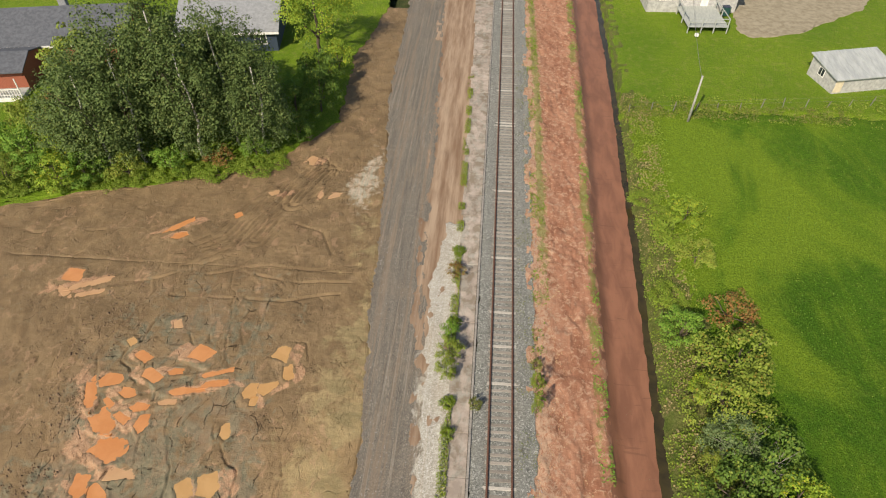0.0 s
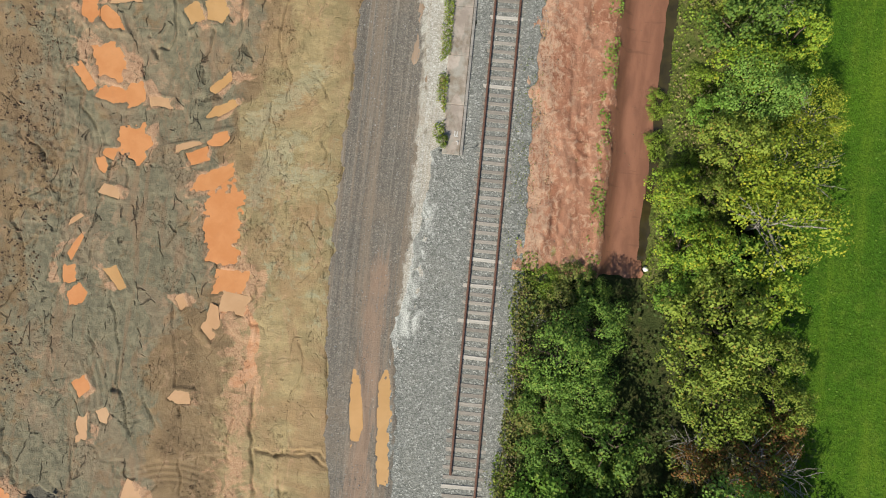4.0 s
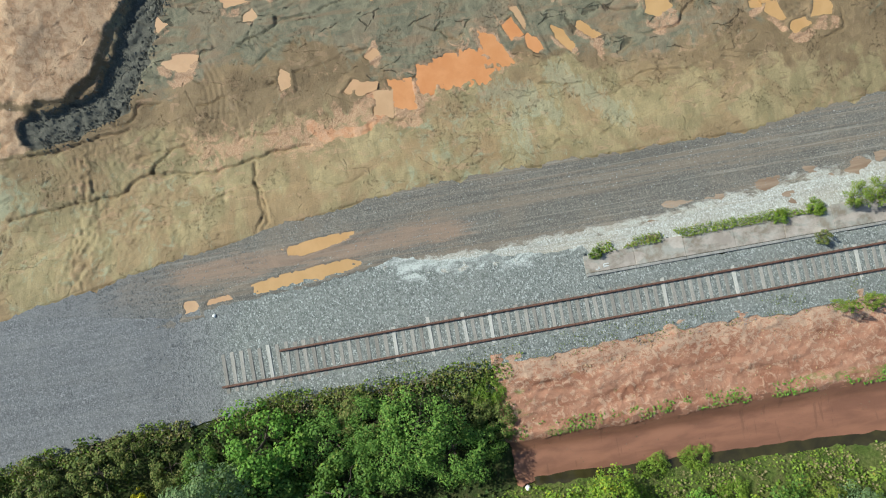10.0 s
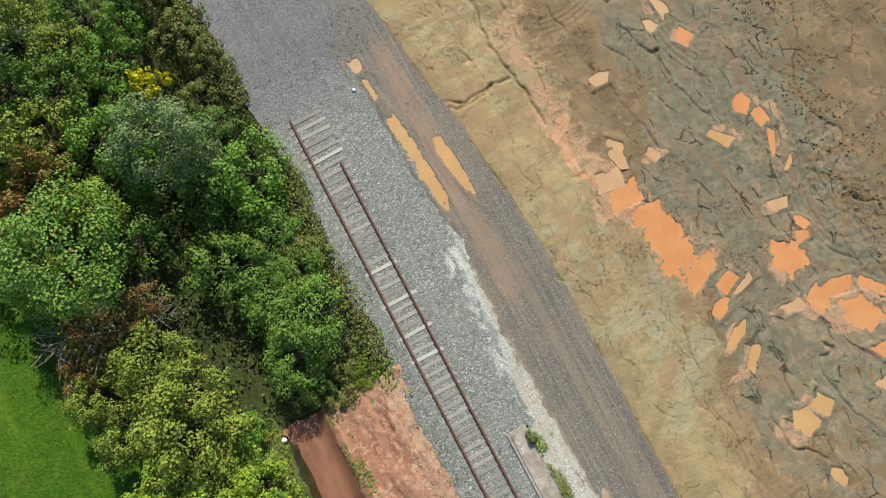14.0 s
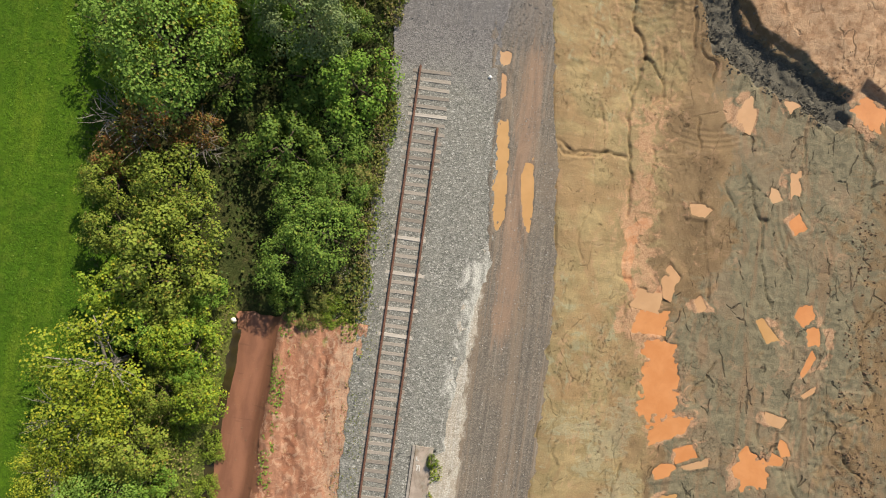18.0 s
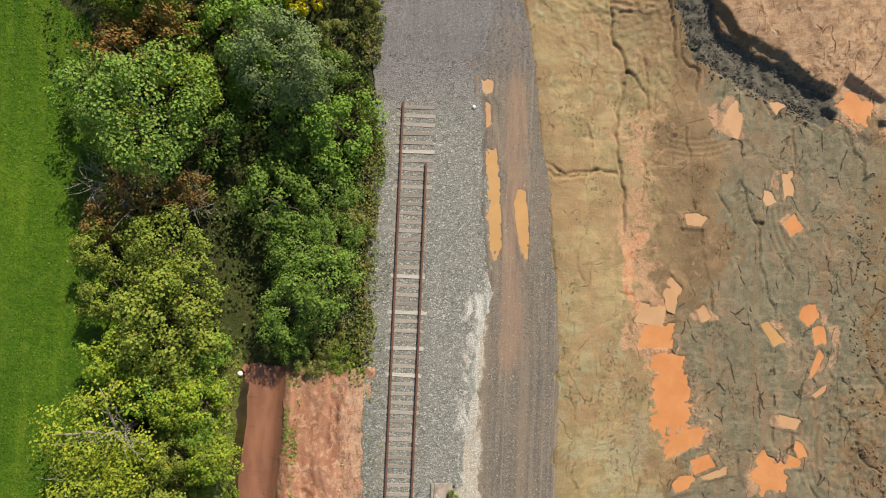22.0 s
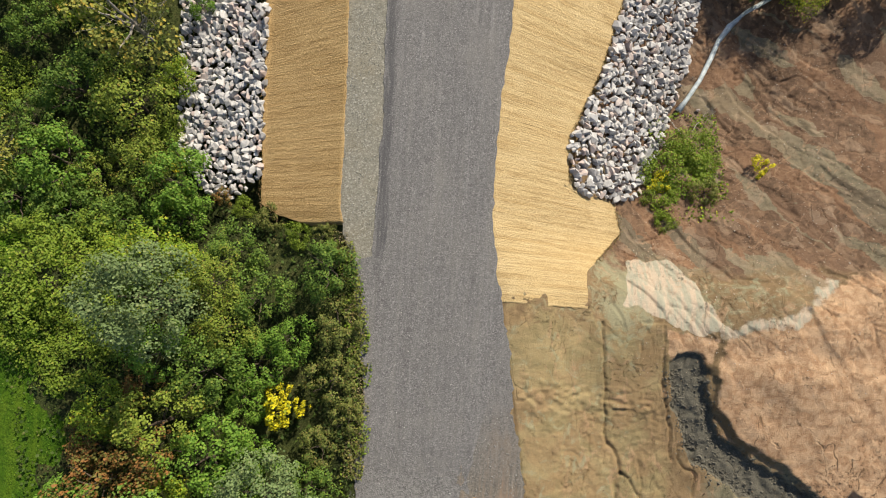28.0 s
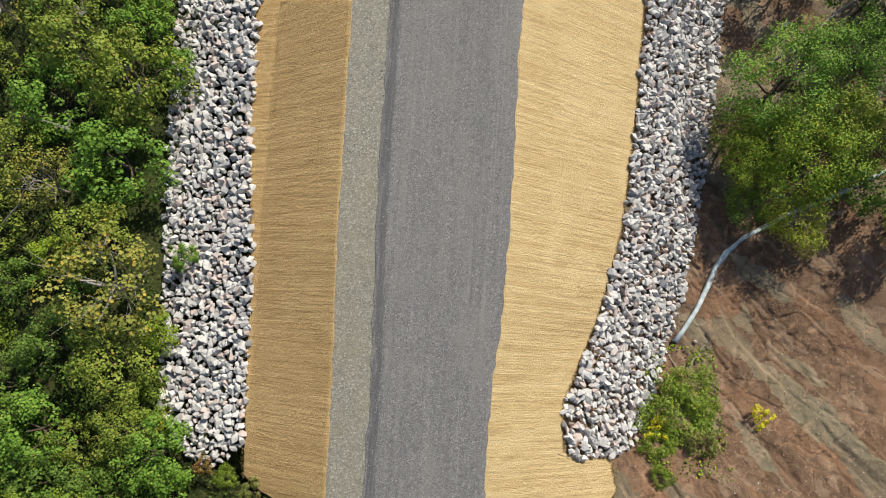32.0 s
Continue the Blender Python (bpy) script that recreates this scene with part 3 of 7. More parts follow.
M_ROCK = rock_mat("riprap_stone", (0.34, 0.335, 0.335), (0.60, 0.585, 0.57), (0.50, 0.40, 0.36))
M_STONE = rock_mat("loose_stone", (0.14, 0.137, 0.128), (0.33, 0.32, 0.30), (0.42, 0.41, 0.38))
M_CLOD = plain_mat("clay_clods", (0.125, 0.085, 0.053), (0.20, 0.135, 0.084), 3, 0.9, bump=0.5)


def water_mat(name, a, b, rough=0.3, scale=0.9):
    k = Mat(name, rough, 0.5)
    n = k.noise(scale, 5, warp=0.5)
    c = k.mix(k.ramp(n, 0.3, 0.7), a, b)
    c = k.mix(k.ramp(k.obj_random(), 0, 1, 0, 0.35), c, k.mix(1.0, c, (1.0, 1.14, 1.25), "MULTIPLY"))
    c = k.mix(k.ramp(k.noise(2.6, 6, rough=0.7, warp=1.0), 0.52, 0.68, 0, 0.3), c, k.mix(1.0, c, (0.8, 0.86, 0.95), "MULTIPLY"))
    k.color(c)
    k.bump(k.noise(3, 3), 0.04, 0.02)
    return k.m


M_WATER = water_mat("orange_puddle_water", (0.46, 0.188, 0.066), (0.52, 0.23, 0.09))
M_WATER_P = water_mat("pale_puddle_water", (0.41, 0.235, 0.118), (0.46, 0.272, 0.142))
M_WATER_Y = water_mat("yellow_puddle_water", (0.41, 0.23, 0.09), (0.46, 0.265, 0.11))
M_DITCHWATER = water_mat("ditch_water", (0.028, 0.022, 0.010), (0.05, 0.04, 0.014), 0.1)


# ---- puddles: places are kept first, since the clay lies flat under them ----
PUDDLES = []
rng = np.random.default_rng(5)


def puddle(x, y, length, width, angle, tone="orange", taper=0.0):
    """A shallow pool with a few straight sides: its corners lie in its own frame, one unit out."""
    n = rng.integers(4, 6) if max(length, width) < 3.0 else 11
    th = 6.2832 * (np.arange(n) + 0.5 + rng.uniform(-0.12, 0.12, n)) / n
    flat = 6 if n < 6 else 3
    rr = (np.abs(np.cos(th)) ** flat + np.abs(np.sin(th)) ** flat) ** (-1 / flat) * rng.uniform(0.86, 1.12, n)
    PUDDLES.append((x, y, length * 1.1, width * 1.1, radians(angle), tone, taper, np.column_stack([rr * np.cos(th), rr * np.sin(th)])))


def out_of(x, y, p):
    """How far out of a pool a point lies: 1 on its sides."""
    px, py, ln, wd, a, tone, taper, cn = p
    u = ((x - px) * math.cos(a) + (y - py) * math.sin(a)) / (ln / 2)
    v = (-(x - px) * math.sin(a) + (y - py) * math.cos(a)) / (wd / 2) / (1 + taper * np.clip(u, -1, 1))
    m = np.zeros(np.shape(u))
    for (ax, ay), (bx, by) in zip(cn, np.roll(cn, -1, 0)):
        m = np.maximum(m, (u * (by - ay) - v * (bx - ax)) / (ax * (by - ay) - ay * (bx - ax)))
    return m


def in_pool(x, y, margin=1.2):
    wet = np.zeros(np.shape(x), bool)
    for p in PUDDLES:
        near = (np.abs(x - p[0]) < p[2]) & (np.abs(y - p[1]) < p[2])
        wet[near] |= out_of(x[near], y[near], p) < margin
    return wet


puddle(-25.6, 15.6, 1.63, 0.99, 94); puddle(-24.2, 15.2, 1.77, 0.91, 142, "orange", 0.2); puddle(-23.9, 12.4, 2.67, 1.56, 115)
puddle(-25.5, 11.5, 1.87, 0.60, 131); puddle(-23.4, 10.5, 2.13, 0.92, 167); puddle(-22.2, 10.7, 1.49, 1.00, 105, "orange", -0.2)
puddle(-20.7, 10.3, 1.45, 0.71, 5, "pale", -0.1); puddle(-21.9, 7.6, 2.05, 1.76, 107); puddle(-23.4, 6.9, 0.82, 0.58, 164, "orange", -0.2)
puddle(-23.7, 6.1, 0.88, 0.57, 111, "orange", 0.2); puddle(-18.8, 7.8, 1.70, 0.39, 20, "pale", -0.3); puddle(-18.0, 7.2, 1.51, 0.81, 24)
puddle(-16.8, 8.4, 1.30, 0.82, 21, "orange", -0.1); puddle(-17.0, 11.9, 2.03, 0.61, 44, "yellow"); puddle(-16.9, 10.3, 1.90, 0.59, 35, "yellow")
puddle(-19.1, 16.0, 1.20, 1.09, 120, "yellow"); puddle(-17.7, 16.3, 1.61, 1.26, 117, "yellow", 0.2); puddle(-16.9, 5.9, 2.48, 1.06, 31, "orange", -0.2)
puddle(-16.0, 3.2, 4.44, 2.17, 92, "orange", 0.3); puddle(-15.6, 1.4, 2.11, 1.09, 8, "orange", 0.2); puddle(-15.0, -0.2, 1.87, 1.39, 6)
puddle(-14.6, -1.5, 1.79, 1.02, 170, "pale"); puddle(-15.9, -2.7, 1.66, 0.92, 91, "pale", -0.3); puddle(-23.0, 4.6, 1.26, 0.67, 172, "pale")
puddle(-24.9, 2.7, 1.03, 0.28, 37, "pale"); puddle(-24.6, 1.2, 1.64, 0.37, 64, "orange", -0.3); puddle(-24.8, -0.7, 1.16, 0.80, 103)
puddle(-24.2, -1.9, 1.13, 1.03, 127); puddle(-22.0, -0.6, 1.37, 0.60, 126, "yellow", 0.2); puddle(-23.2, -7.3, 1.03, 0.81, 127)
puddle(-21.6, -8.9, 0.80, 0.70, 121, "pale", 0.2); puddle(-22.8, -9.7, 1.72, 0.72, 99, "pale", 0.1); puddle(-17.9, -1.7, 0.85, 0.60, 123, "pale", 0.2)
puddle(-17.3, -7.4, 1.12, 0.67, 6, "pale"); puddle(-34.0, 32.0, 1.6, 1.2, 178); puddle(-32.2, 31.2, 3.2, 0.55, 26, "pale"); puddle(-33.9, 30.2, 1.9, 0.45, 150, "pale"); puddle(-31.6, 30.3, 2.2, 0.35, 20, "pale")
puddle(-21.2, 25.4, 1.53, 1.24, 157); puddle(-25.1, 24.8, 1.14, 0.73, 151); puddle(-24.0, 23.4, 1.57, 0.80, 154)
puddle(-22.5, 23.8, 1.11, 0.50, 5); puddle(-19.5, 23.9, 2.03, 0.44, 20); puddle(-19.4, 23.1, 1.80, 0.51, 13, "orange", -0.1)
puddle(-21.2, 22.4, 2.34, 0.50, 8, "orange", -0.4); puddle(-26.7, 22.8, 1.47, 1.03, 8); puddle(-27.6, 21.7, 2.35, 0.71, 112)
puddle(-25.1, 22.0, 1.32, 0.75, 165, "orange", -0.2); puddle(-26.1, 21.2, 1.15, 0.36, 143, "orange", -0.2); puddle(-23.9, 21.0, 1.42, 0.59, 3, "orange", -0.3)
puddle(-23.3, 19.9, 1.18, 0.84, 96); puddle(-24.8, 20.2, 1.08, 0.58, 150, "orange", -0.2); puddle(-25.8, 19.7, 1.94, 1.27, 132, "orange", 0.2)
puddle(-24.7, 18.1, 2.44, 1.59, 174, "orange", -0.3); puddle(-22.3, 21.5, 1.33, 0.50, 5, "pale"); puddle(-15.5, 25.8, 1.28, 1.17, 74, "yellow", -0.2)
puddle(-14.6, 24.2, 1.23, 0.68, 104, "yellow"); puddle(-16.9, 22.7, 1.26, 0.79, 80, "yellow", -0.1); puddle(-15.8, 23.0, 1.33, 0.86, 29, "yellow", -0.2)
puddle(-16.5, 22.0, 0.74, 0.55, 96, "yellow"); puddle(-17.7, 19.7, 1.16, 0.63, 105, "yellow"); puddle(-23.4, 16.6, 1.74, 0.73, 5, "pale")
puddle(-23.8, 27.8, 0.77, 0.55, 121, "pale"); puddle(-26.5, 26.0, 0.73, 0.48, 134, "yellow", 0.1); puddle(-27.9, 38.3, 2.48, 0.59, 46)
puddle(-27.4, 37.1, 1.31, 0.78, 27, "orange", -0.2); puddle(-23.2, 40.1, 0.73, 0.63, 41, "orange", -0.2); puddle(-20.9, 43.4, 0.91, 0.84, 70, "pale", -0.3)
puddle(-16.7, 43.7, 1.48, 0.41, 96, "pale", -0.3); puddle(-15.3, 43.5, 1.05, 0.75, 9, "pale", -0.1); puddle(-18.7, 48.6, 1.26, 0.89, 70, "pale", -0.4)
puddle(-19.5, -13.8, 1.92, 1.04, 82, "pale"); puddle(-22.1, -14.6, 0.76, 0.65, 137, "pale", 0.2); puddle(-26.9, -14.7, 2.30, 1.50, 149)
puddle(-29.0, -13.1, 0.95, 0.48, 106); puddle(-4.8, -7.6, 5.62, 0.77, 94, "yellow"); puddle(-6.5, -6.7, 3.58, 0.63, 96, "yellow", -0.2)
puddle(-4.1, -14.6, 0.85, 0.81, 87, "pale"); puddle(-4.3, -12.8, 1.28, 0.31, 94, "pale")


def off_line(x, y, pts):
    """Distance to a broken line."""
    best = np.full(np.shape(x), 99.0)
    for (ax, ay), (bx, by) in zip(pts[:-1], pts[1:]):
        u = np.clip(((x - ax) * (bx - ax) + (y - ay) * (by - ay)) / ((bx - ax) ** 2 + (by - ay) ** 2), 0, 1)
        best = np.minimum(best, np.hypot(x - ax - u * (bx - ax), y - ay - u * (by - ay)))
    return best


def side_of(x, y, pts):
    """Distance to a broken line, positive on its left hand."""
    best, sign = np.full(np.shape(x), 99.0), np.ones(np.shape(x))
    for (ax, ay), (bx, by) in zip(pts[:-1], pts[1:]):
        u = np.clip(((x - ax) * (bx - ax) + (y - ay) * (by - ay)) / ((bx - ax) ** 2 + (by - ay) ** 2), 0, 1)
        d = np.hypot(x - ax - u * (bx - ax), y - ay - u * (by - ay))
        near = d < best
        sign = np.where(near, np.where((bx - ax) * (y - ay) - (by - ay) * (x - ax) > 0, 1.0, -1.0), sign)
        best = np.minimum(best, d)
    return best * sign


def within(x, y, pts):
    """How far inside a convex patch a point lies, its corners named anticlockwise."""
    deep = np.full(np.shape(x), 99.0)
    for (ax, ay), (bx, by) in zip(pts, pts[1:] + pts[:1]):
        deep = np.minimum(deep, ((bx - ax) * (y - ay) - (by - ay) * (x - ax)) / math.hypot(bx - ax, by - ay))
    return deep


def level_puddles(x, y, z):
    """The relief z, pressed flat to the water's level under each puddle."""
    ground = land(x, y)
    low, lvl, soft = np.full(np.shape(x), 9.0), np.zeros(np.shape(x)), np.zeros(np.shape(x))
    for p in PUDDLES:
        px, py, ln, wd = p[:4]
        near = (np.abs(x - px) < 1.2 * ln) & (np.abs(y - py) < 1.2 * ln)
        if not near.any():
            continue
        xx, yy = x[near], y[near]
        m = out_of(xx, yy, p)
        g = m + (1.6 if p[5] == "pale" and px < -8.5 else 0.6) * (fbm(xx * 1.9, yy * 1.9, 3, 4) - 0.5) + (0.5 if p[2] > 2 else 0.3) * (vnoise(xx * 5, yy * 5, 8) - 0.5)
        lvl[near] = np.where(g < low[near], float(land(px, py)) + 0.01, lvl[near])
        low[near] = np.minimum(g, low[near])
        soft[near] = np.maximum(soft[near], st(1.9, 1.4, m))
    return z * (1 - soft) + (lvl - ground + np.clip((low - 1) * 0.25, -0.08, 0.045)) * soft


TRENCH = [(-16.5, -23.0), (-16.9, -20.7), (-17.8, -18.3), (-20.4, -16.75), (-23.4, -15.3), (-24.8, -14.5)]
MOUND = [(-30, -32), (-25.5, -29.2), (-22.0, -26.3), (-18.6, -25.2), (-17.9, -23.3), (-18.0, -20.7), (-19.4, -19.0), (-22.1, -17.5), (-24.2, -15.9), (-27.0, -14.6), (-30.5, -12.2), (-40, -6)]
CRACKS = [[(-7.9, -10.1), (-9.2, -9.6), (-10.2, -9.9), (-12.3, -10.0)], [(-8.0, -9.6), (-9.6, -9.4), (-10.9, -9.9)], [(-11.4, -25.4), (-11.75, -21.2), (-12.05, -18.4), (-12.95, -16.4)],
          [(-12.95, -16.4), (-12.3, -14.2), (-12.7, -9.8), (-12.9, -6.4)], [(-12.95, -16.4), (-14.0, -15.2)], [(-15.1, -23.6), (-15.2, -21.5), (-16.0, -17.6)]]
RUTS = [[(-18.1, 48.2), (-20.3, 43.6), (-21.6, 41.1), (-23.4, 37.3), (-26.0, 35.0)], [(-17.1, 47.3), (-18.6, 43.4), (-19.5, 40.9), (-21.0, 37.5)], [(-16.4, 46.5), (-17.6, 43.5), (-18.8, 42.3)],
        [(-11.4, 34.9), (-14.9, 34.0), (-18.7, 34.3), (-23.5, 33.0)], [(-12.6, 31.7), (-16.7, 30.6), (-25.6, 30.6)], [(-11.5, 33.0), (-16, 32.6), (-21, 33.4)], [(-31, 31.2), (-27, 32.4), (-22, 35.5)],
        [(-14, 36), (-15.4, 38.5), (-18.6, 39.6)], [(-36.0, 31.0), (-36.4, 32.8), (-34.9, 34.6), (-32.8, 35.1), (-29.3, 32.8)], [(-35.8, 31.0), (-33.6, 29.5), (-31.4, 29.6), (-28.6, 31.4)], [(-46, 38), (-40, 36.6), (-34, 37.4)]]


def slabs(x, y, wide, gate, seed):
    """Tilted slabs across x, each ending in a torn step with an open crack here and there."""
    ph = x / wide + 2.4 * (fbm(x * 0.22, y * 0.20, seed, 3) - 0.5) + 0.3 * (fbm(x * 1.1, y * 0.9, seed + 4, 3) - 0.5)
    row = np.floor(ph)
    u = ph - row
    d = np.minimum(u, 1 - u) * wide
    near = np.where(u < 0.5, row, row + 1)
    on = st(0.58, 0.66, vnoise(near * 7.31, y * gate, seed + 7))
    tilt = np.where(u < 0.5, 0.0, (u - 0.5)) * st(0.5, 0.66, vnoise(row * 5.7, y * gate * 0.7, seed + 8))
    return 0.10 * tilt - 0.17 * on * st(0.075, 0.02, d)


def field_relief(x, y):
    mound = side_of(x, y, MOUND) + 0.5 * (fbm(x * 1.3, y * 1.3, 26, 4) - 0.5)
    on_mound = st(-0.15, 0.3, mound) * st(-13, -15, x) * st(-28, -24, y)
    plates = st(-11.5, -15, x) * st(-25, -21, y) * st(36, 24, y) * (1 - on_mound)
    g1, gedge, gwho = cells(x / 2.6 + 0.5 * vnoise(x * 0.5, y * 0.4, 3), y / 3.9 + 0.5 * vnoise(x * 0.5, y * 0.4, 4), 7)
    z = plates * (slabs(x, y, 2.1, 0.42, 11) + 0.3 * slabs(y, x, 3.3, 0.5, 23) + np.floor(gwho * 3 - 1) * 0.018)
    z = z + (1 - plates) * (0.02 * np.floor(gwho * 3 - 1) + 0.7 * slabs(x, y, 2.6, 0.5, 17) * st(-8, -11, x) * st(40, 28, y) * (1 - on_mound))
    z = z + 0.05 * (fbm(x * 0.5, y * 0.3, 11, 2) - 0.5) + 0.02 * (vnoise(x * 0.7, y * 6, 13) - 0.5) * st(0.45, 0.6, vnoise(x * 0.3, y * 0.3, 14)) + 0.025 * (fbm(x * 3, y * 3, 12, 3) - 0.5)
    rough = 0.6 * st(0.58, 0.68, fbm(x * 0.4, y * 0.25, 15, 3)) * st(-11, -14, x) + st(-23.5, -26, x) * st(-33, -29, x) * st(-2, 4, y) * st(30, 20, y)
    z = z + 0.05 * np.clip(rough, 0, 1) * (vnoise(x * 2.6, y * 2.6, 21) - 0.4) + 0.09 * np.clip(rough, 0, 1) * (vnoise(x * 5.2, y * 5.2, 22) - 0.5)
    z = z + on_mound * (0.36 * st(-0.15, 0.35, mound) * st(-24.5, -22.5, y) + 0.22 * (fbm((x - y) * 0.16, (x + y) * 0.5, 25, 4) - 0.5) + 0.06 * (fbm(x * 2, y * 2, 24, 3) - 0.5))
    for ax, ay, rad, a0, a1, rows in ((-27.5, -8.5, 4.6, -0.3, 0.6, 5), (-24.5, -4.0, 5.5, -0.9, -0.3, 4), (-19.0, 14.5, 6.5, 2.6, 3.3, 5), (-30.0, 6.0, 5.0, -0.5, 0.4, 6), (-17.0, -16.5, 4.2, 1.2, 2.1, 4)):
        rr, an = np.hypot(x - ax, y - ay), np.arctan2(y - ay, x - ax)
        on = st(a0 - 0.05, a0 + 0.05, an) * st(a1 + 0.05, a1 - 0.05, an)
        for k in range(rows):
            z = z - 0.035 * on * st(0.13, 0.02, np.abs(rr - rad - 0.36 * k))
    band = np.exp(-((y + 20.6 + 0.05 * (x + 11) + 1.2 * (fbm(x * 0.5, y * 0.5, 42, 3) - 0.5)) / 0.75) ** 2) * st(-15.8, -14.5, x)
    z = z + 0.26 * band * (vnoise(x * 3.0, y * 5.5, 43) - 0.5)
    torn = st(-9, -14, y) * st(-29, -25, y) * st(0.44, 0.58, fbm(x * 0.3, y * 0.3, 33, 3)) * st(-16.5, -15, x)
    z = z + torn * (0.07 * (vnoise(x * 3.6, y * 4.2, 34) - 0.5) + 0.06 * (vnoise(x * 8, y * 8, 35) - 0.5))
    t = off_line(x, y, TRENCH)
    z = z - (0.20 + 0.16 * vnoise(x * 2.4, y * 2.4, 9) + 0.10 * vnoise(x * 5.5, y * 5.5, 19)) * st(1.12, 0.92, t + 0.7 * (fbm(x * 1.4, y * 1.4, 6, 4) - 0.5))
    for line in CRACKS:
        z = z - 0.17 * st(0.14, 0.03, off_line(x + 0.9 * (fbm(x * 0.8, y * 0.8, 40, 4) - 0.5), y + 0.8 * (fbm(x * 0.9, y * 0.9, 41, 4) - 0.5), line))
    for k, line in enumerate(RUTS):
        q = off_line(x + 0.35 * (vnoise(x * 0.4, y * 0.4, 44) - 0.5), y + 0.35 * (vnoise(x * 0.35, y * 0.5, 45) - 0.5), line)
        for a in (0.0, 0.5, 1.2) if k < 3 else (0.0,):
            z = z - (0.15 if k < 3 else 0.11) * st(0.15, 0.04, np.abs(q - a)) * st(0.3, 0.45, vnoise(x * 0.6, y * 0.6, 46 + k))
    hill = st(-22, -27, y) * st(-9, -13, x)
    f3, edge3, who3 = cells((0.62 * x - 0.78 * y) / 3.6, (0.78 * x + 0.62 * y) / 1.3 + 0.5 * vnoise(x * 0.6, y * 0.6, 56), 55)
    z = z + hill * (np.floor(who3 * 4) * 0.06 - 0.10 * st(0.06, 0, edge3) * (who3 > 0.4) + 0.10 * (fbm(x * 2.2, y * 2.2, 57, 4) - 0.5))
    p, q = 0.62 * x - 0.78 * y, 0.78 * x + 0.62 * y
    z = z + hill * (0.12 * (fbm(p * 0.2, q * 0.4, 51, 5) - 0.5) - 0.10 * st(0.02, 0, np.abs(fbm(p * 0.1, q * 0.45, 52, 4) - 0.5)) + 0.2 * (fbm(x * 0.2, y * 0.2, 53, 2) - 0.5))
    z = level_puddles(x, y, z)
    xw = road_w(y)
    rim = st(xw - 1.0, xw, x)
    z = z * (1 - 0.7 * rim) - 0.10 * st(xw - 0.05, xw + 0.15, x)
    under = st(-26.5, -28.5, y) * st(toe_w(y) - 0.5, toe_w(y) + 1.5, x)
    return z * (1 - under) - 0.12 * under


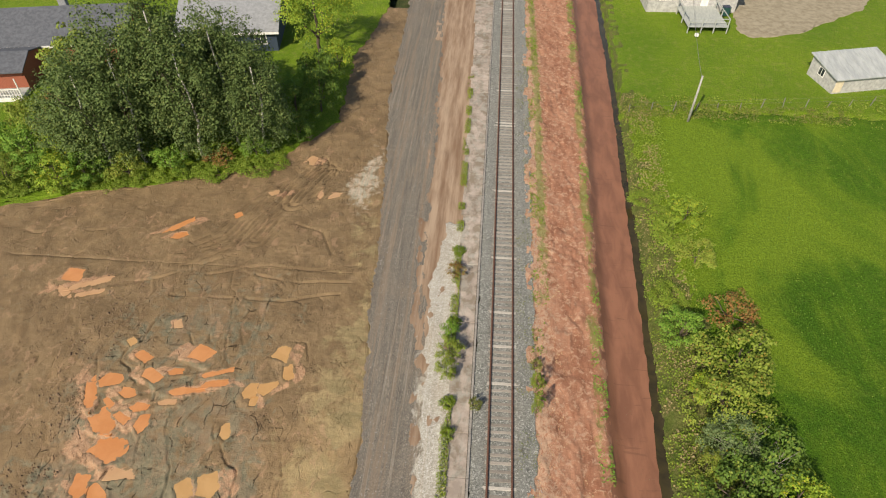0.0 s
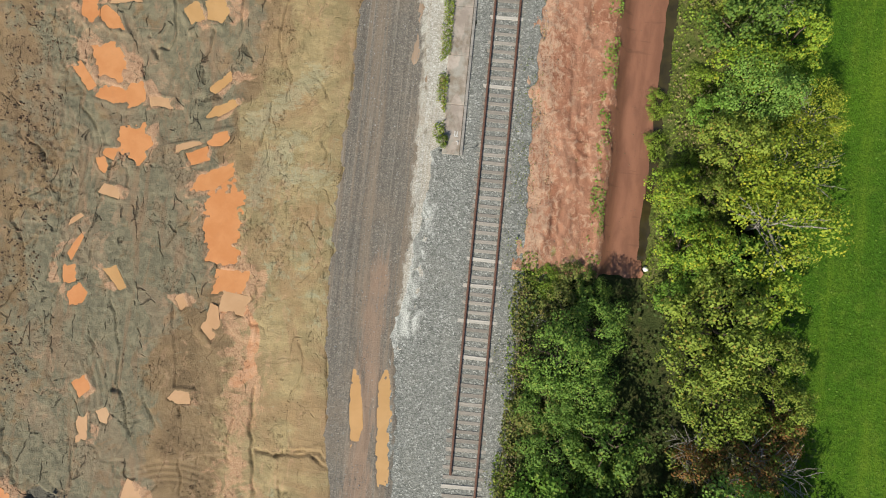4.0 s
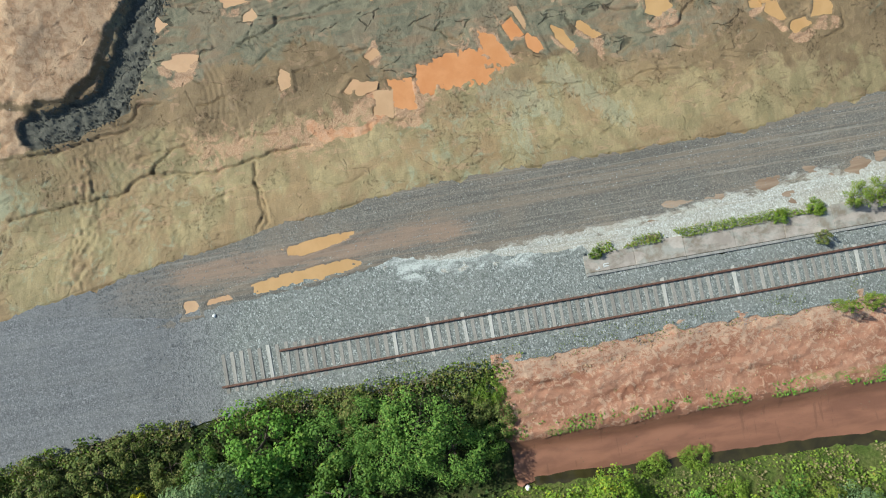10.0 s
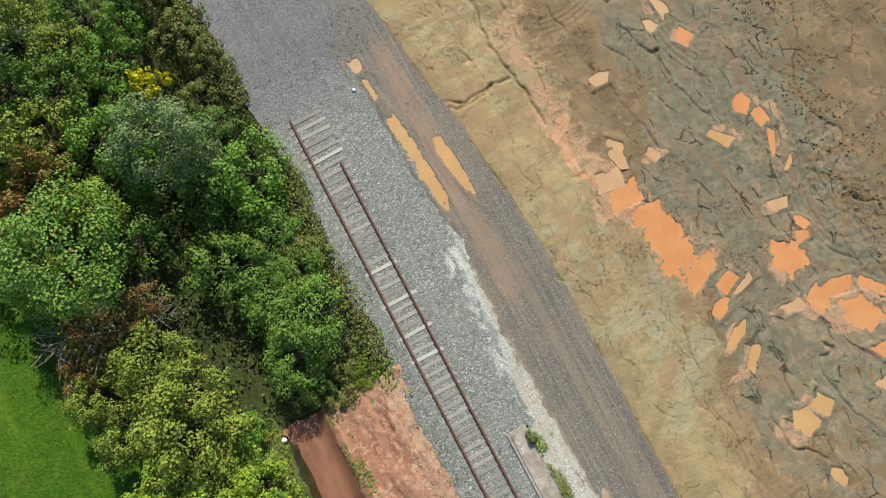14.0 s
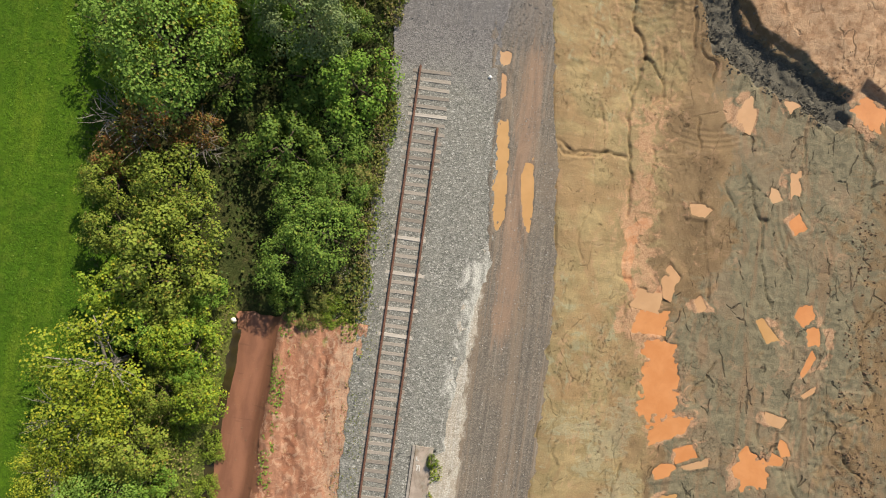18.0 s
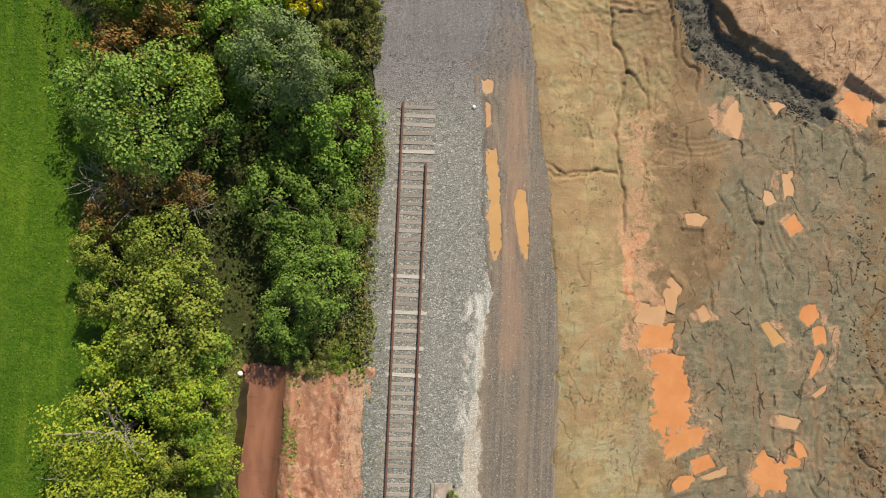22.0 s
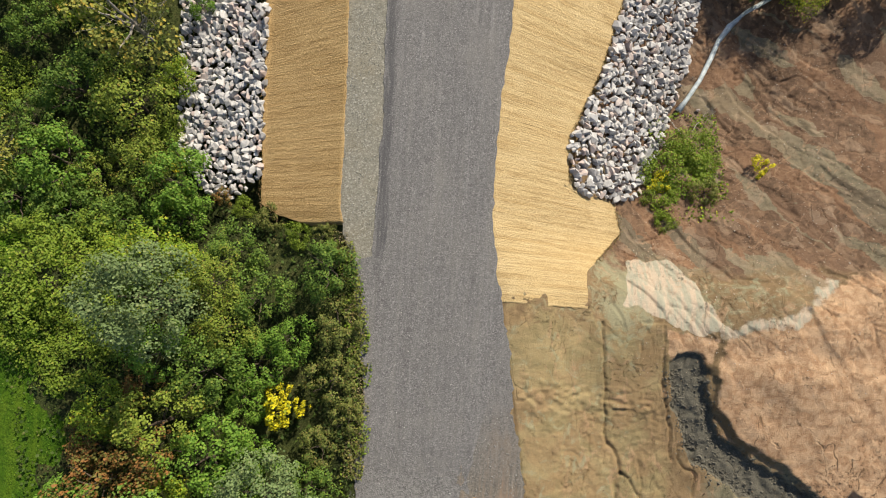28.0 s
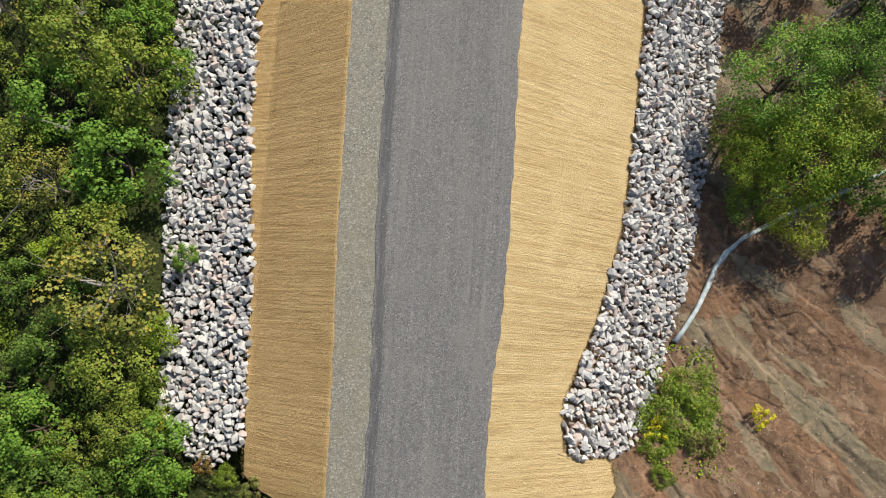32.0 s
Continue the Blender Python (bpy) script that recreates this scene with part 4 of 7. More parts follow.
def field_marks(x, y):
    x0 = x
    x = x + 5.0 * (fbm(x * 0.2, y * 0.2, 29, 5) - 0.5) * st(-6, -11, x) * st(-23, -18, y)
    hill = st(-22.5, -27, y) * st(-10, -13, x)
    t = off_line(x0, y, TRENCH)
    main = off_line(x, y, [(-16.3, 6), (-15.2, -2), (-13.8, -7), (-14.2, -12)])
    torn = 0.8 * (fbm(x0 * 1.1, y * 1.1, 27, 4) - 0.5)
    mound = side_of(x0, y, MOUND) + 0.5 * (fbm(x0 * 1.3, y * 1.3, 26, 4) - 0.5)
    top = st(-0.15, 0.25, within(x0, y, [(-16.2, -29.8), (-13.3, -29.4), (-12.8, -26.6), (-16.6, -25.1), (-18.9, -25.1)]) + torn)
    top = np.maximum(top, 0.6 * st(0.75, 0.1, off_line(x0, y, [(-18.6, -25.1), (-20.1, -25.7), (-22.0, -26.0), (-24.5, -28.4)]) + torn))
    silt = np.minimum(off_line(x0, y, [(-15.4, 0.6), (-14.1, -1.5), (-13.2, -2.9), (-13.2, -5.4), (-14.1, -6.1)]), off_line(x0, y, [(-14.6, -0.6), (-15.5, -2.3)]))
    mint = np.minimum(off_line(x0, y, [(-14.7, 9.5), (-12.5, 11.7), (-11.0, 12.7)]), np.minimum(off_line(x0, y, [(-13.8, 7.0), (-10.3, 6.5)]), off_line(x0, y, [(-14.2, 5.2), (-13.6, 7.4), (-12.2, 8.6)])))
    halo = np.zeros(np.shape(x))
    for k, p in enumerate(PUDDLES):
        near = (np.abs(x - p[0]) < 2 * p[2]) & (np.abs(y - p[1]) < 2 * p[2])
        if p[0] < -8.5 and near.any():
            halo[near] = np.maximum(halo[near], (0.44 + 0.12 * (k % 3)) * st(2.3 if p[2] > 2.5 else 1.6, 1.0, out_of(x[near], y[near], p)))
    return {"grey": 0.76 * st(-14.3, -17.5, x + 2.6 * st(2, -6, y)) * (0.4 + 0.6 * st(-31, -25, x)) * st(-42, -34, x) * st(-21, -16, y) * (0.62 * st(38, 28, y) + 0.38 * st(24, 12, y)) * (1 - hill),
            "tan": 0.95 * st(-18.0, -13.5, x) * st(-29, -23, y) * st(30, 4, y) + 0.55 * st(-16, -10.5, x) * st(60, 34, y) * st(0, 20, y),
            "red": np.clip(0.3 * hill + 0.75 * st(-0.1, 0.5, mound) * st(-13, -15, x0) * st(-31, -28, y) + 0.6 * st(-0.1, 0.3, within(x0, y, [(-18.3, -24.9), (-15.0, -25.3), (-15.3, -23.3), (-17.9, -23.0)])), 0, 0.8),
            "umber": hill * (0.25 + 0.6 * st(-27.5, -31, y)),
            "green": 0.36 * st(-17, -13, x) * st(15, 5, y) * st(-6, 0, y) + 0.42 * hill * st(-38, -33, y) * st(-26, -22, x) + 0.30 * st(-8, -14, y) * st(-15.5, -13, x),
            "pale": np.clip(top + 0.6 * np.exp(-((x + 12.8) / 1.9) ** 2 - ((y - 46) / 7) ** 2), 0, 1),
            "orange": np.maximum(halo, np.clip(0.62 * np.exp(-(main / 2.2) ** 2) + 0.16 * st(24, 34, y) * st(-14, -22, x), 0, 0.66)),
            "silt": st(0.55, 0.05, silt + 0.7 * torn),
            "mint": 0.8 * st(1.5, 0.0, mint + 1.2 * torn),
            "wet": 0.95 * st(1.35, 0.75, t + 0.5 * (fbm(x0 * 1.4, y * 1.4, 6, 4) - 0.5))}


def west_edge(y):
    return np.interp(y, [-90, -30, 10, 37, 39.6, 42, 44.4, 47.8, 56, 64, 70, 84], [-40, -37, -37, -47, -45, -39.3, -31.2, -22.5, -17.8, -18.2, -18.6, -16.6])


# ---- ground ----
def ground_sheet():
    far = [-2500, -900, -350, -160]
    xs = np.array(far + list(np.arange(-90, 91, 1.5)) + [-v for v in far[::-1]])
    ys = np.array(far + list(np.arange(-110, 125, 1.5)) + [-v + 60 for v in far[::-1]])
    x, y = np.meshgrid(xs, ys)
    z = land(x, y) - 0.15 - 1.6 * st(road_w(y) - 0.6, road_w(y) - 3, x) * st(-92, -88, y) - 1.0 * st(road_e(y) + 1.0, road_e(y) + 4, x) * st(60, 40, x)
    flat = st(80, 130, np.abs(x)) + st(95, 150, np.abs(y))
    z = z * np.clip(1 - flat, 0, 1) - 0.35 * np.clip(flat, 0, 1)
    r, c = x.shape
    idx = np.arange(r * c).reshape(r, c)
    faces = np.stack([idx[:-1, :-1], idx[:-1, 1:], idx[1:, 1:], idx[1:, :-1]], -1).reshape(-1, 4)
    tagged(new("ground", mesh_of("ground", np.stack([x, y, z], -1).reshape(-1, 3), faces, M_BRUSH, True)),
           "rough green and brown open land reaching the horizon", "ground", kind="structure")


def const(v):
    return lambda y: np.full(np.shape(y), float(v))


ground_sheet()
sheet("mud_field", "churned wet brown and grey clay building ground", "ground", M_SOIL, -88, 85, west_edge, lambda y: road_w(y) + 0.5, 0.26, 0.25, 0.0, 0.2,
      lambda x, y: field_relief(x, y) - 0.5 * st(-28.6, -28.2, x) * st(road_w(y) + 0.1, road_w(y) - 0.3, x) * st(-47.6, -47.2, y) * st(33.6, 33.2, y) - 0.5 * st(west_edge(y) + 2.2, west_edge(y) + 2.6, x) * st(-40.6, -40.2, x) * st(-11.4, -11.8, x) * st(33.9, 34.3, y) * st(48.6, 48.2, y), field_marks, 3)
sheet("clay_flat", "smeared and cracked grey and tan clay in the middle of the building ground", "ground", M_SOIL, -48, 34, const(-29), lambda y: road_w(y) + 0.3, 0.096, 0.09, 0.0, 0.0,
      field_relief, field_marks, 3, 0.05)


sheet("rutted_clay", "brown clay scored by the curving ruts of tyres", "ground", M_SOIL, 33.9, 49, lambda y: np.maximum(west_edge(y) + 1.8, -41), const(-11), 0.13, 0.12, 0.0, 0.0,
      field_relief, field_marks, 3, 0.05)


def road_relief(x, y):
    u = x - road_w(y)
    ruts = 0.05 * (vnoise(u * 2.2, y * 0.08, 61) - 0.5) + 0.03 * (vnoise(u * 5, y * 0.15, 62) - 0.5)
    return level_puddles(x, y, ruts * st(0, 0.8, u) + 0.02 * (fbm(x * 3, y * 3, 63, 2) - 0.5))


def haul_e(y):
    return np.interp(y, [-27, -24, -17, -14, -10, -3, 5, 12, 20, 31, 40, 58, 77, 120], [-4.7, -4.9, -3.2, -3.4, -3.9, -4.6, -4.4, -4.6, -5.3, -6.4, -7.1, -7.6, -8.9, -10])


sheet("haul_road", "dark grey gravel haul road with muddy wheel ruts", "road", M_ROAD, -27, 110, road_w, lambda y: haul_e(y) + 0.5 * st(-4, 2, y), 0.15, 0.17, 0.06, 0.22, road_relief, lambda x, y: {"fringe": 0.6 * st(0.9, -0.3, haul_e(y) - x) * st(-5, -1, y) * st(34, 22, y), "damp": 0.62 * np.exp(-((x + 6.0) / 1.2) ** 2) * st(-19, -14, y) * st(7, 0, y)}, seed=5)
sheet("crushed_stone_road", "smooth new dark grey crushed stone road on an embankment", "road", M_NEWROAD, -95, -14.5,
      lambda y: np.where(y < -24, road_w(y), np.interp(y, [-24, -14], [-5.3, -3.3])), lambda y: np.where(y < -28, np.interp(y, [-95, -47, -39, -31, -28], [4.1, 3.1, 2.7, 2.55, 2.7]), road_e(y) - 0.05), 0.3, 0.4, 0.10, 0.1,
      lambda x, y: 0.03 * (vnoise(x * 1.6, y * 0.05, 71) - 0.5) + 0.09 * (fbm(x * 1.3, y * 1.3, 72, 5) - 0.5) * st(-21.5, -17, y) - 0.11 * st(-18, -14.6, y) * st(-4.4, -3.2, x), lambda x, y: {"damp": 0.62 * st(0.75, 0.1, np.abs(x - np.interp(y, [-95, -47, -39, -31, -28], [3.7, 2.75, 2.35, 2.2, 2.2]))) * st(-24, -30, y) + 0.35 * st(0.3, 0.05, np.abs(x - np.interp(y, [-60, -30], [-2.2, -1.6]))) * st(-30, -40, y)}, seed=6)
sheet("road_shoulder", "greenish grey gravel shoulder along the embankment road", "road", M_SHOULDER, -95, -27,
      lambda y: np.interp(y, [-95, -47, -39, -31, -27], [3.8, 2.8, 2.4, 2.25, 2.4]), road_e, 0.25, 0.4, 0.06, 0.12, lambda x, y: 0.04 * (fbm(x * 2, y * 2, 73, 3) - 0.5), seed=7)
sheet("white_verge", "strip of crushed white limestone and sandy dirt beside the road", "verge", M_WHITE, -3.5, 41,
      lambda y: haul_e(y) + np.interp(y, [6, 20, 33, 41], [-0.1, 0.3, 0.9, 2.4]), lambda y: np.interp(y, [-3.5, 0, 7, 20, 30, 110], [-4.2, -3.7, -2.9, -2.8, -3.1, -4.6]), 0.2, 0.3, 0.075, 0.22,
      lambda x, y: 0.06 * (fbm(x * 2, y * 2, 75, 3) - 0.5), seed=8)


def bed_relief(x, y):
    return -0.09 * st(-15.0, -17.2, y) + 0.04 * st(0.84, 1.0, np.abs(x)) * st(1.9, 1.5, np.abs(x)) * st(-9, -5, y) + 0.05 * (fbm(x * 2.5, y * 2.5, 77, 4) - 0.5) + 0.05 * st(0.9, 1.5, np.abs(x)) * (fbm(x * 1.2, y * 0.6, 78, 3) - 0.3)


sheet("track_ballast", "grey crushed stone ballast bed under the railway track", "ballast", M_BALLAST, -17.5, 112,
      lambda y: np.where(y < -2, haul_e(y) - 0.45, np.interp(y, [-2, 1, 8.8, 9.3, 26, 110], [-4.85, -4.3, -3.6, -1.9, -1.9, -2.1])), road_e, 0.2, 0.25, 0.075, 0.18, bed_relief, lambda x, y: {"fringe": 0.66 * st(2.3, 0.1, x - np.where(y < 8.8, haul_e(y), -99)) * st(-6, -1, y)}, seed=9)


def verge_marks(x, y):
    a = 0.8 * np.exp(-((x - ditch_w(y) + 0.9) / 0.5) ** 2) * (0.35 + 0.65 * st(0.4, 0.65, vnoise(x * 0.1, y * 0.3, 81))) * st(12, 34, y)
    a = a + 0.8 * np.exp(-((x - road_e(y) - 0.9) / 0.55) ** 2) * st(22, 44, y) + 0.45 * np.exp(-((x - ditch_w(y) + 0.5) / 0.4) ** 2) * st(0.6, 0.75, vnoise(x * 0.1, y * 0.35, 82))
    return {"dusty": 0.18 + 0.40 * st(2.4, 0.4, x - road_e(y)), "weedy": np.clip(a + 0.25 * np.exp(-((y - 2.5) / 2) ** 2), 0, 0.95)}


sheet("clay_verge", "rutted red clay verge with patches of weeds", "verge", M_VERGE, 2.0, 112, lambda y: road_e(y) - 0.55, lambda y: ditch_w(y) - 0.15, 0.14, 0.16, 0.04, 0.14,
      lambda x, y: 0.19 * (fbm(x * 1.5, y * 1.0, 83, 5) - 0.5) + 0.07 * st(0.55, 0.7, vnoise(x * 1.5, y * 0.6, 84)) + 0.13 * st(0.48, 0.62, fbm(x * 0.5, y * 0.35, 85, 3)) * (vnoise(x * 4.2, y * 3.6, 87) - 0.4), verge_marks, 10)
sheet("ditch_floor", "smooth freshly dug red clay ditch floor", "ditch", M_DITCH, 2.4, 112, lambda y: ditch_w(y) - 0.5, lambda y: ditch_e(y) + 0.2, 0.25, 0.3, 0.04, 0.16,
      lambda x, y: 0.05 * (fbm(x * 1.5, y * 0.5, 86, 3) - 0.5), seed=11)
sheet("ditch_water", "narrow dark strip of standing water in the ditch", "water", M_DITCHWATER, 3.2, 112, lambda y: ditch_e(y) - 0.25, lambda y: ditch_e(y) + 0.35, 0.3, 0.4, 0.075, 0.1, seed=12)
sheet("grass_bank", "dry tufted grass bank beside the ditch", "grass", M_DRY, 1.0, 112, lambda y: ditch_e(y) + 0.25,
      lambda y: np.interp(y, [1, 12, 30, 50, 112], [14, 15, 15.5, 14, 15]), 0.3, 0.3, 0.03, 0.15, lambda x, y: 0.25 * (fbm(x * 1.2, y * 1.2, 88, 4) - 0.5), seed=13)
sheet("meadow", "bright green mown hay meadow", "grass", M_MEADOW, -34, 61.5, lambda y: np.interp(y, [-34, -20, -8, 3, 12, 26, 40, 62], [24, 20, 18, 16, 15, 15, 13.5, 12.5]), const(85), 0.6, 0.6, 0.06, 0.5,
      lambda x, y: 0.12 * (fbm(x * 0.8, y * 0.8, 90, 4) - 0.5), lambda x, y: {"yellowing": 0.06 + 0.3 * st(2, 16, y) * st(30, 20, x) + 0.36 * st(22, 48, y)}, seed=14)
sheet("house_lawn", "bright green lawn with worn patches round the house", "grass", M_LAWN, 61.0, 118, lambda y: ditch_e(y) + 0.5, const(85), 0.6, 0.6, 0.05, 0.3,
      lambda x, y: 0.03 * (fbm(x * 0.8, y * 0.8, 91, 3) - 0.5), seed=15)
sheet("back_lawn", "green lawn behind the field, between houses and trees", "grass", M_LAWN, 38.5, 118, const(-90), lambda y: west_edge(y) + 0.2, 0.7, 0.5, 0.03, 0.3,
      lambda x, y: 0.06 * (fbm(x * 0.8, y * 0.8, 92, 3) - 0.5), seed=16)
sheet("brush_floor", "floor of weeds and leaf litter under the hedgerow, shade put into its colour", "undergrowth", M_BRUSH, -95, 2.6, lambda y: np.interp(y, [-95, -33.5, -31.5, -30.5, -29.5, -28.5, -20, 3], [17.0, 16.3, 13.0, 10.0, 7.5, 3.9, 2.5, 2.2]), lambda y: np.interp(y, [-95, -34, -20, 3], [60, 37, 22, 17]), 0.4, 0.4, 0.02, 0.2,
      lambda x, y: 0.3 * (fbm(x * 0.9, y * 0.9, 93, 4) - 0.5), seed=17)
sheet("gravel_yard", "bare gravel and dirt parking patch on the lawn", "ground", plain_mat("yard_gravel", (0.22, 0.185, 0.125), (0.32, 0.28, 0.20), 1.2, 0.95, bump=0.4),
      79.5, 100, lambda y: np.interp(y, [79.5, 82, 92, 100], [31, 30, 31.5, 32]), lambda y: np.interp(y, [79.5, 82, 90, 100], [33, 39, 49, 55]), 0.5, 0.5, 0.11, 0.25, seed=18, skirt=0.1)
sheet("dirt_verge", "rutted brown dirt with pale dust between road and platform", "verge", plain_mat("brown_dirt", (0.18, 0.112, 0.07), (0.34, 0.25, 0.175), 0.9, 0.95, (1.5, 0.12, 1), 0.5, dist=0.08), 8, 112, lambda y: haul_e(y) - 0.3, lambda y: np.interp(y, [22, 30, 112], [-3.0, -3.1, -4.4]), 0.25, 0.3, 0.04, 0.25,
      lambda x, y: 0.14 * (fbm(x * 1.5, y * 0.7, 76, 4) - 0.5), seed=19)


def wrinkles(x, y):
    """Rolls of netting: ripples that run down the slope, and a lap where one roll covers the next."""
    q = y * 5.2 + 0.6 * np.sin(x * 0.8) + 3 * vnoise(x * 0.3, y * 0.9, 95)
    lap = (y * 0.42 + 0.05 * np.sin(x)) % 1.0
    return 0.008 * np.sin(q * 2.6) + 0.012 * (fbm(x * 2.5, y * 2.5, 96, 4) - 0.5) + 0.008 * st(0.0, 0.06, lap) * st(1.0, 0.7, lap)


sheet("straw_blanket", "golden straw erosion blanket pegged on the embankment slope", "blanket", M_BLANKET_W, -95, -26.0,
      lambda y: np.interp(y, [-95, -56.6, -48.3, -42.1, -36.9, -34.0, -33.8, -33.2, -31.3, -28.6, -28.4, -26.0], [-15.3, -13.6, -12.8, -11.2, -9.0, -9.2, -9.5, -12.7, -13.2, -10.6, -10.5, -10.4]),
      lambda y: road_w(y) + 0.16, 0.16, 0.12, 0.035, 0.06, wrinkles, seed=20)
sheet("brown_straw_blanket", "brown straw erosion blanket with mud on the embankment slope", "blanket", M_BLANKET_E, -95, -30.0,
      lambda y: road_e(y) - 0.1, lambda y: np.interp(y, [-95, -53.5, -44, -38, -31.3, -30.6, -29.8], [14.6, 12.4, 11.2, 10.8, 10.2, 9.0, 6.0]), 0.16, 0.12, 0.09, 0.06, wrinkles, seed=21)

# ---- puddles ----
TONES = {"orange": (M_WATER, "shallow opaque orange puddle in the clay"), "pale": (M_WATER_P, "drying pale pink puddle in the clay"), "yellow": (M_WATER_Y, "murky yellow puddle in the clay")}
for nr, (px, py, ln, wd, a, tone, taper, corners) in enumerate(PUDDLES):
    n = 44
    pts = []
    ph = rng.uniform(0, 50)
    sides = len(corners)
    for k in range(n):
        w = k * sides / n
        (ax, ay), (bx, by) = corners[int(w) % sides], corners[(int(w) + 1) % sides]
        cu, sv = ax + (bx - ax) * (w % 1), ay + (by - ay) * (w % 1)
        wob = 1.22 + 0.10 * (float(fbm(np.array(ph + 4 * cu), np.array(4 * sv), 3, 3)) - 0.5) * 2
        u, v = wob * cu * ln / 2, wob * sv * wd / 2 * (1 + taper * max(-1, min(1, cu)))
        pts.append((px + u * math.cos(a) - v * math.sin(a), py + u * math.sin(a) + v * math.cos(a)))
    lvl = float(land(px, py)) + (0.01 if px < -8.5 else 0.07) + 0.0006 * (nr * 7 % 41)
    bm = bmesh.new()
    top = [bm.verts.new((px + (q[0] - px) * 0.93, py + (q[1] - py) * 0.93, lvl)) for q in pts]
    low = [bm.verts.new((px + (q[0] - px) * 0.935, py + (q[1] - py) * 0.935, lvl - 0.12)) for q in pts]
    bm.faces.new(top)
    for k in range(n):
        bm.faces.new((top[k], low[k], low[(k + 1) % n], top[(k + 1) % n]))
    mat, text = TONES[tone]
    tagged(new("puddle", done(bm, "puddle", mat)), text, "puddle", "puddles")

# ---- railway track ----
track = thing("railway_track", "disused railway track with rusty rails on weathered ties", "railway track")


def rail_mesh(x, y0, y1):
    prof = [(-0.07, 0), (0.07, 0), (0.07, 0.015), (0.012, 0.035), (0.012, 0.11), (0.036, 0.125), (0.036, 0.165), (-0.036, 0.165), (-0.036, 0.125), (-0.012, 0.11), (-0.012, 0.035), (-0.07, 0.015)]
    ys = np.concatenate([np.arange(y0, y1, 3.0), [y1]])
    verts, faces, n = [], [], len(prof)
    for k, yy in enumerate(ys):
        dx = 0.015 * (float(vnoise(np.array(yy * 0.2), np.array(x), 4)) - 0.5)
        verts += [(x + dx + px, yy, 0.10 + pz) for px, pz in prof]
        if k:
            faces += [((k - 1) * n + i, (k - 1) * n + (i + 1) % n, k * n + (i + 1) % n, k * n + i) for i in range(n)]
    faces += [tuple(range(n))[::-1], tuple(range((len(ys) - 1) * n, len(ys) * n))]
    return mesh_of("rail", verts, faces, M_RAIL)


piece("rail", rail_mesh(0.7525, -13.45, 112), track, "rusty steel rail")
piece("rail", rail_mesh(-0.7525, -9.85, 112), track, "rusty steel rail, cut shorter than its twin")


def tie_mesh(mat, seed):
    r = random.Random(seed)
    bm = bmesh.new()
    box(bm, -1.14, 1.14, -0.105, 0.105, -0.16, 0.0)
    for v in bm.verts:
        v.co += Vector((r.uniform(-0.04, 0.04), r.uniform(-0.015, 0.015), r.uniform(-0.01, 0.01)))
    return done(bm, "tie", mat, 0.012)


TIES = [tie_mesh(M_TIE, 1), tie_mesh(M_TIE, 2), tie_mesh(M_TIE, 3), tie_mesh(M_TIE_NEW, 4)]
r = random.Random(11)
yy = -13.15
while yy < 112:
    fresh = r.random() < (0.06 if yy > -9 else 0.3)
    sunk = r.uniform(0.085, 0.125) if yy > -9 else 0.125
    tie = piece("tie", TIES[3] if fresh else TIES[r.randrange(3)], track, "", pose(r.uniform(-0.06, 0.06), yy, 0.112 if fresh else 0.068 + sunk * 0.3, 0, 0, r.uniform(-1.2, 1.2)))
    yy += r.uniform(0.49, 0.55)

# ---- old platform beside the track ----
M_MARK = plain_mat("faded_paint", (0.45, 0.44, 0.41), (0.6, 0.59, 0.56), 6, 0.9)
platform = thing("platform_slab", "cracked low concrete platform strip overgrown with weeds", "platform")
for k in range(34):
    y0 = 8.55 + 3.0 * k
    xl = float(np.interp(y0, [8, 26, 53, 110], [-3.15, -3.45, -3.9, -4.8]))
    bm = bmesh.new()
    box(bm, xl + r.uniform(-0.12, 0.12), -2.02, y0 + 0.004, y0 + 2.992, -0.15, 0.14 + r.uniform(-0.015, 0.015))
    piece("slab", done(bm, "slab", M_CONCRETE, 0.02), platform)
    bm = bmesh.new()
    box(bm, -2.0, -1.84, y0 + 0.01, y0 + 2.98, -0.15, 0.19 + r.uniform(-0.01, 0.01))
    piece("curb", done(bm, "curb", M_EDGE, 0.015), platform)

for x0, x1, y0, y1 in ((-2.2, -2.14, 9.15, 9.4), (-2.3, -2.14, 9.32, 9.38), (-2.42, -2.2, 9.62, 9.68), (-2.3, -2.24, 9.68, 9.95), (-2.44, -2.38, 9.68, 9.95)):
    piece("painted_mark", boxes("painted_mark", M_MARK, [(x0, x1, y0, y1, 0.150, 0.160)], 0.0), platform, "faded white paint mark")


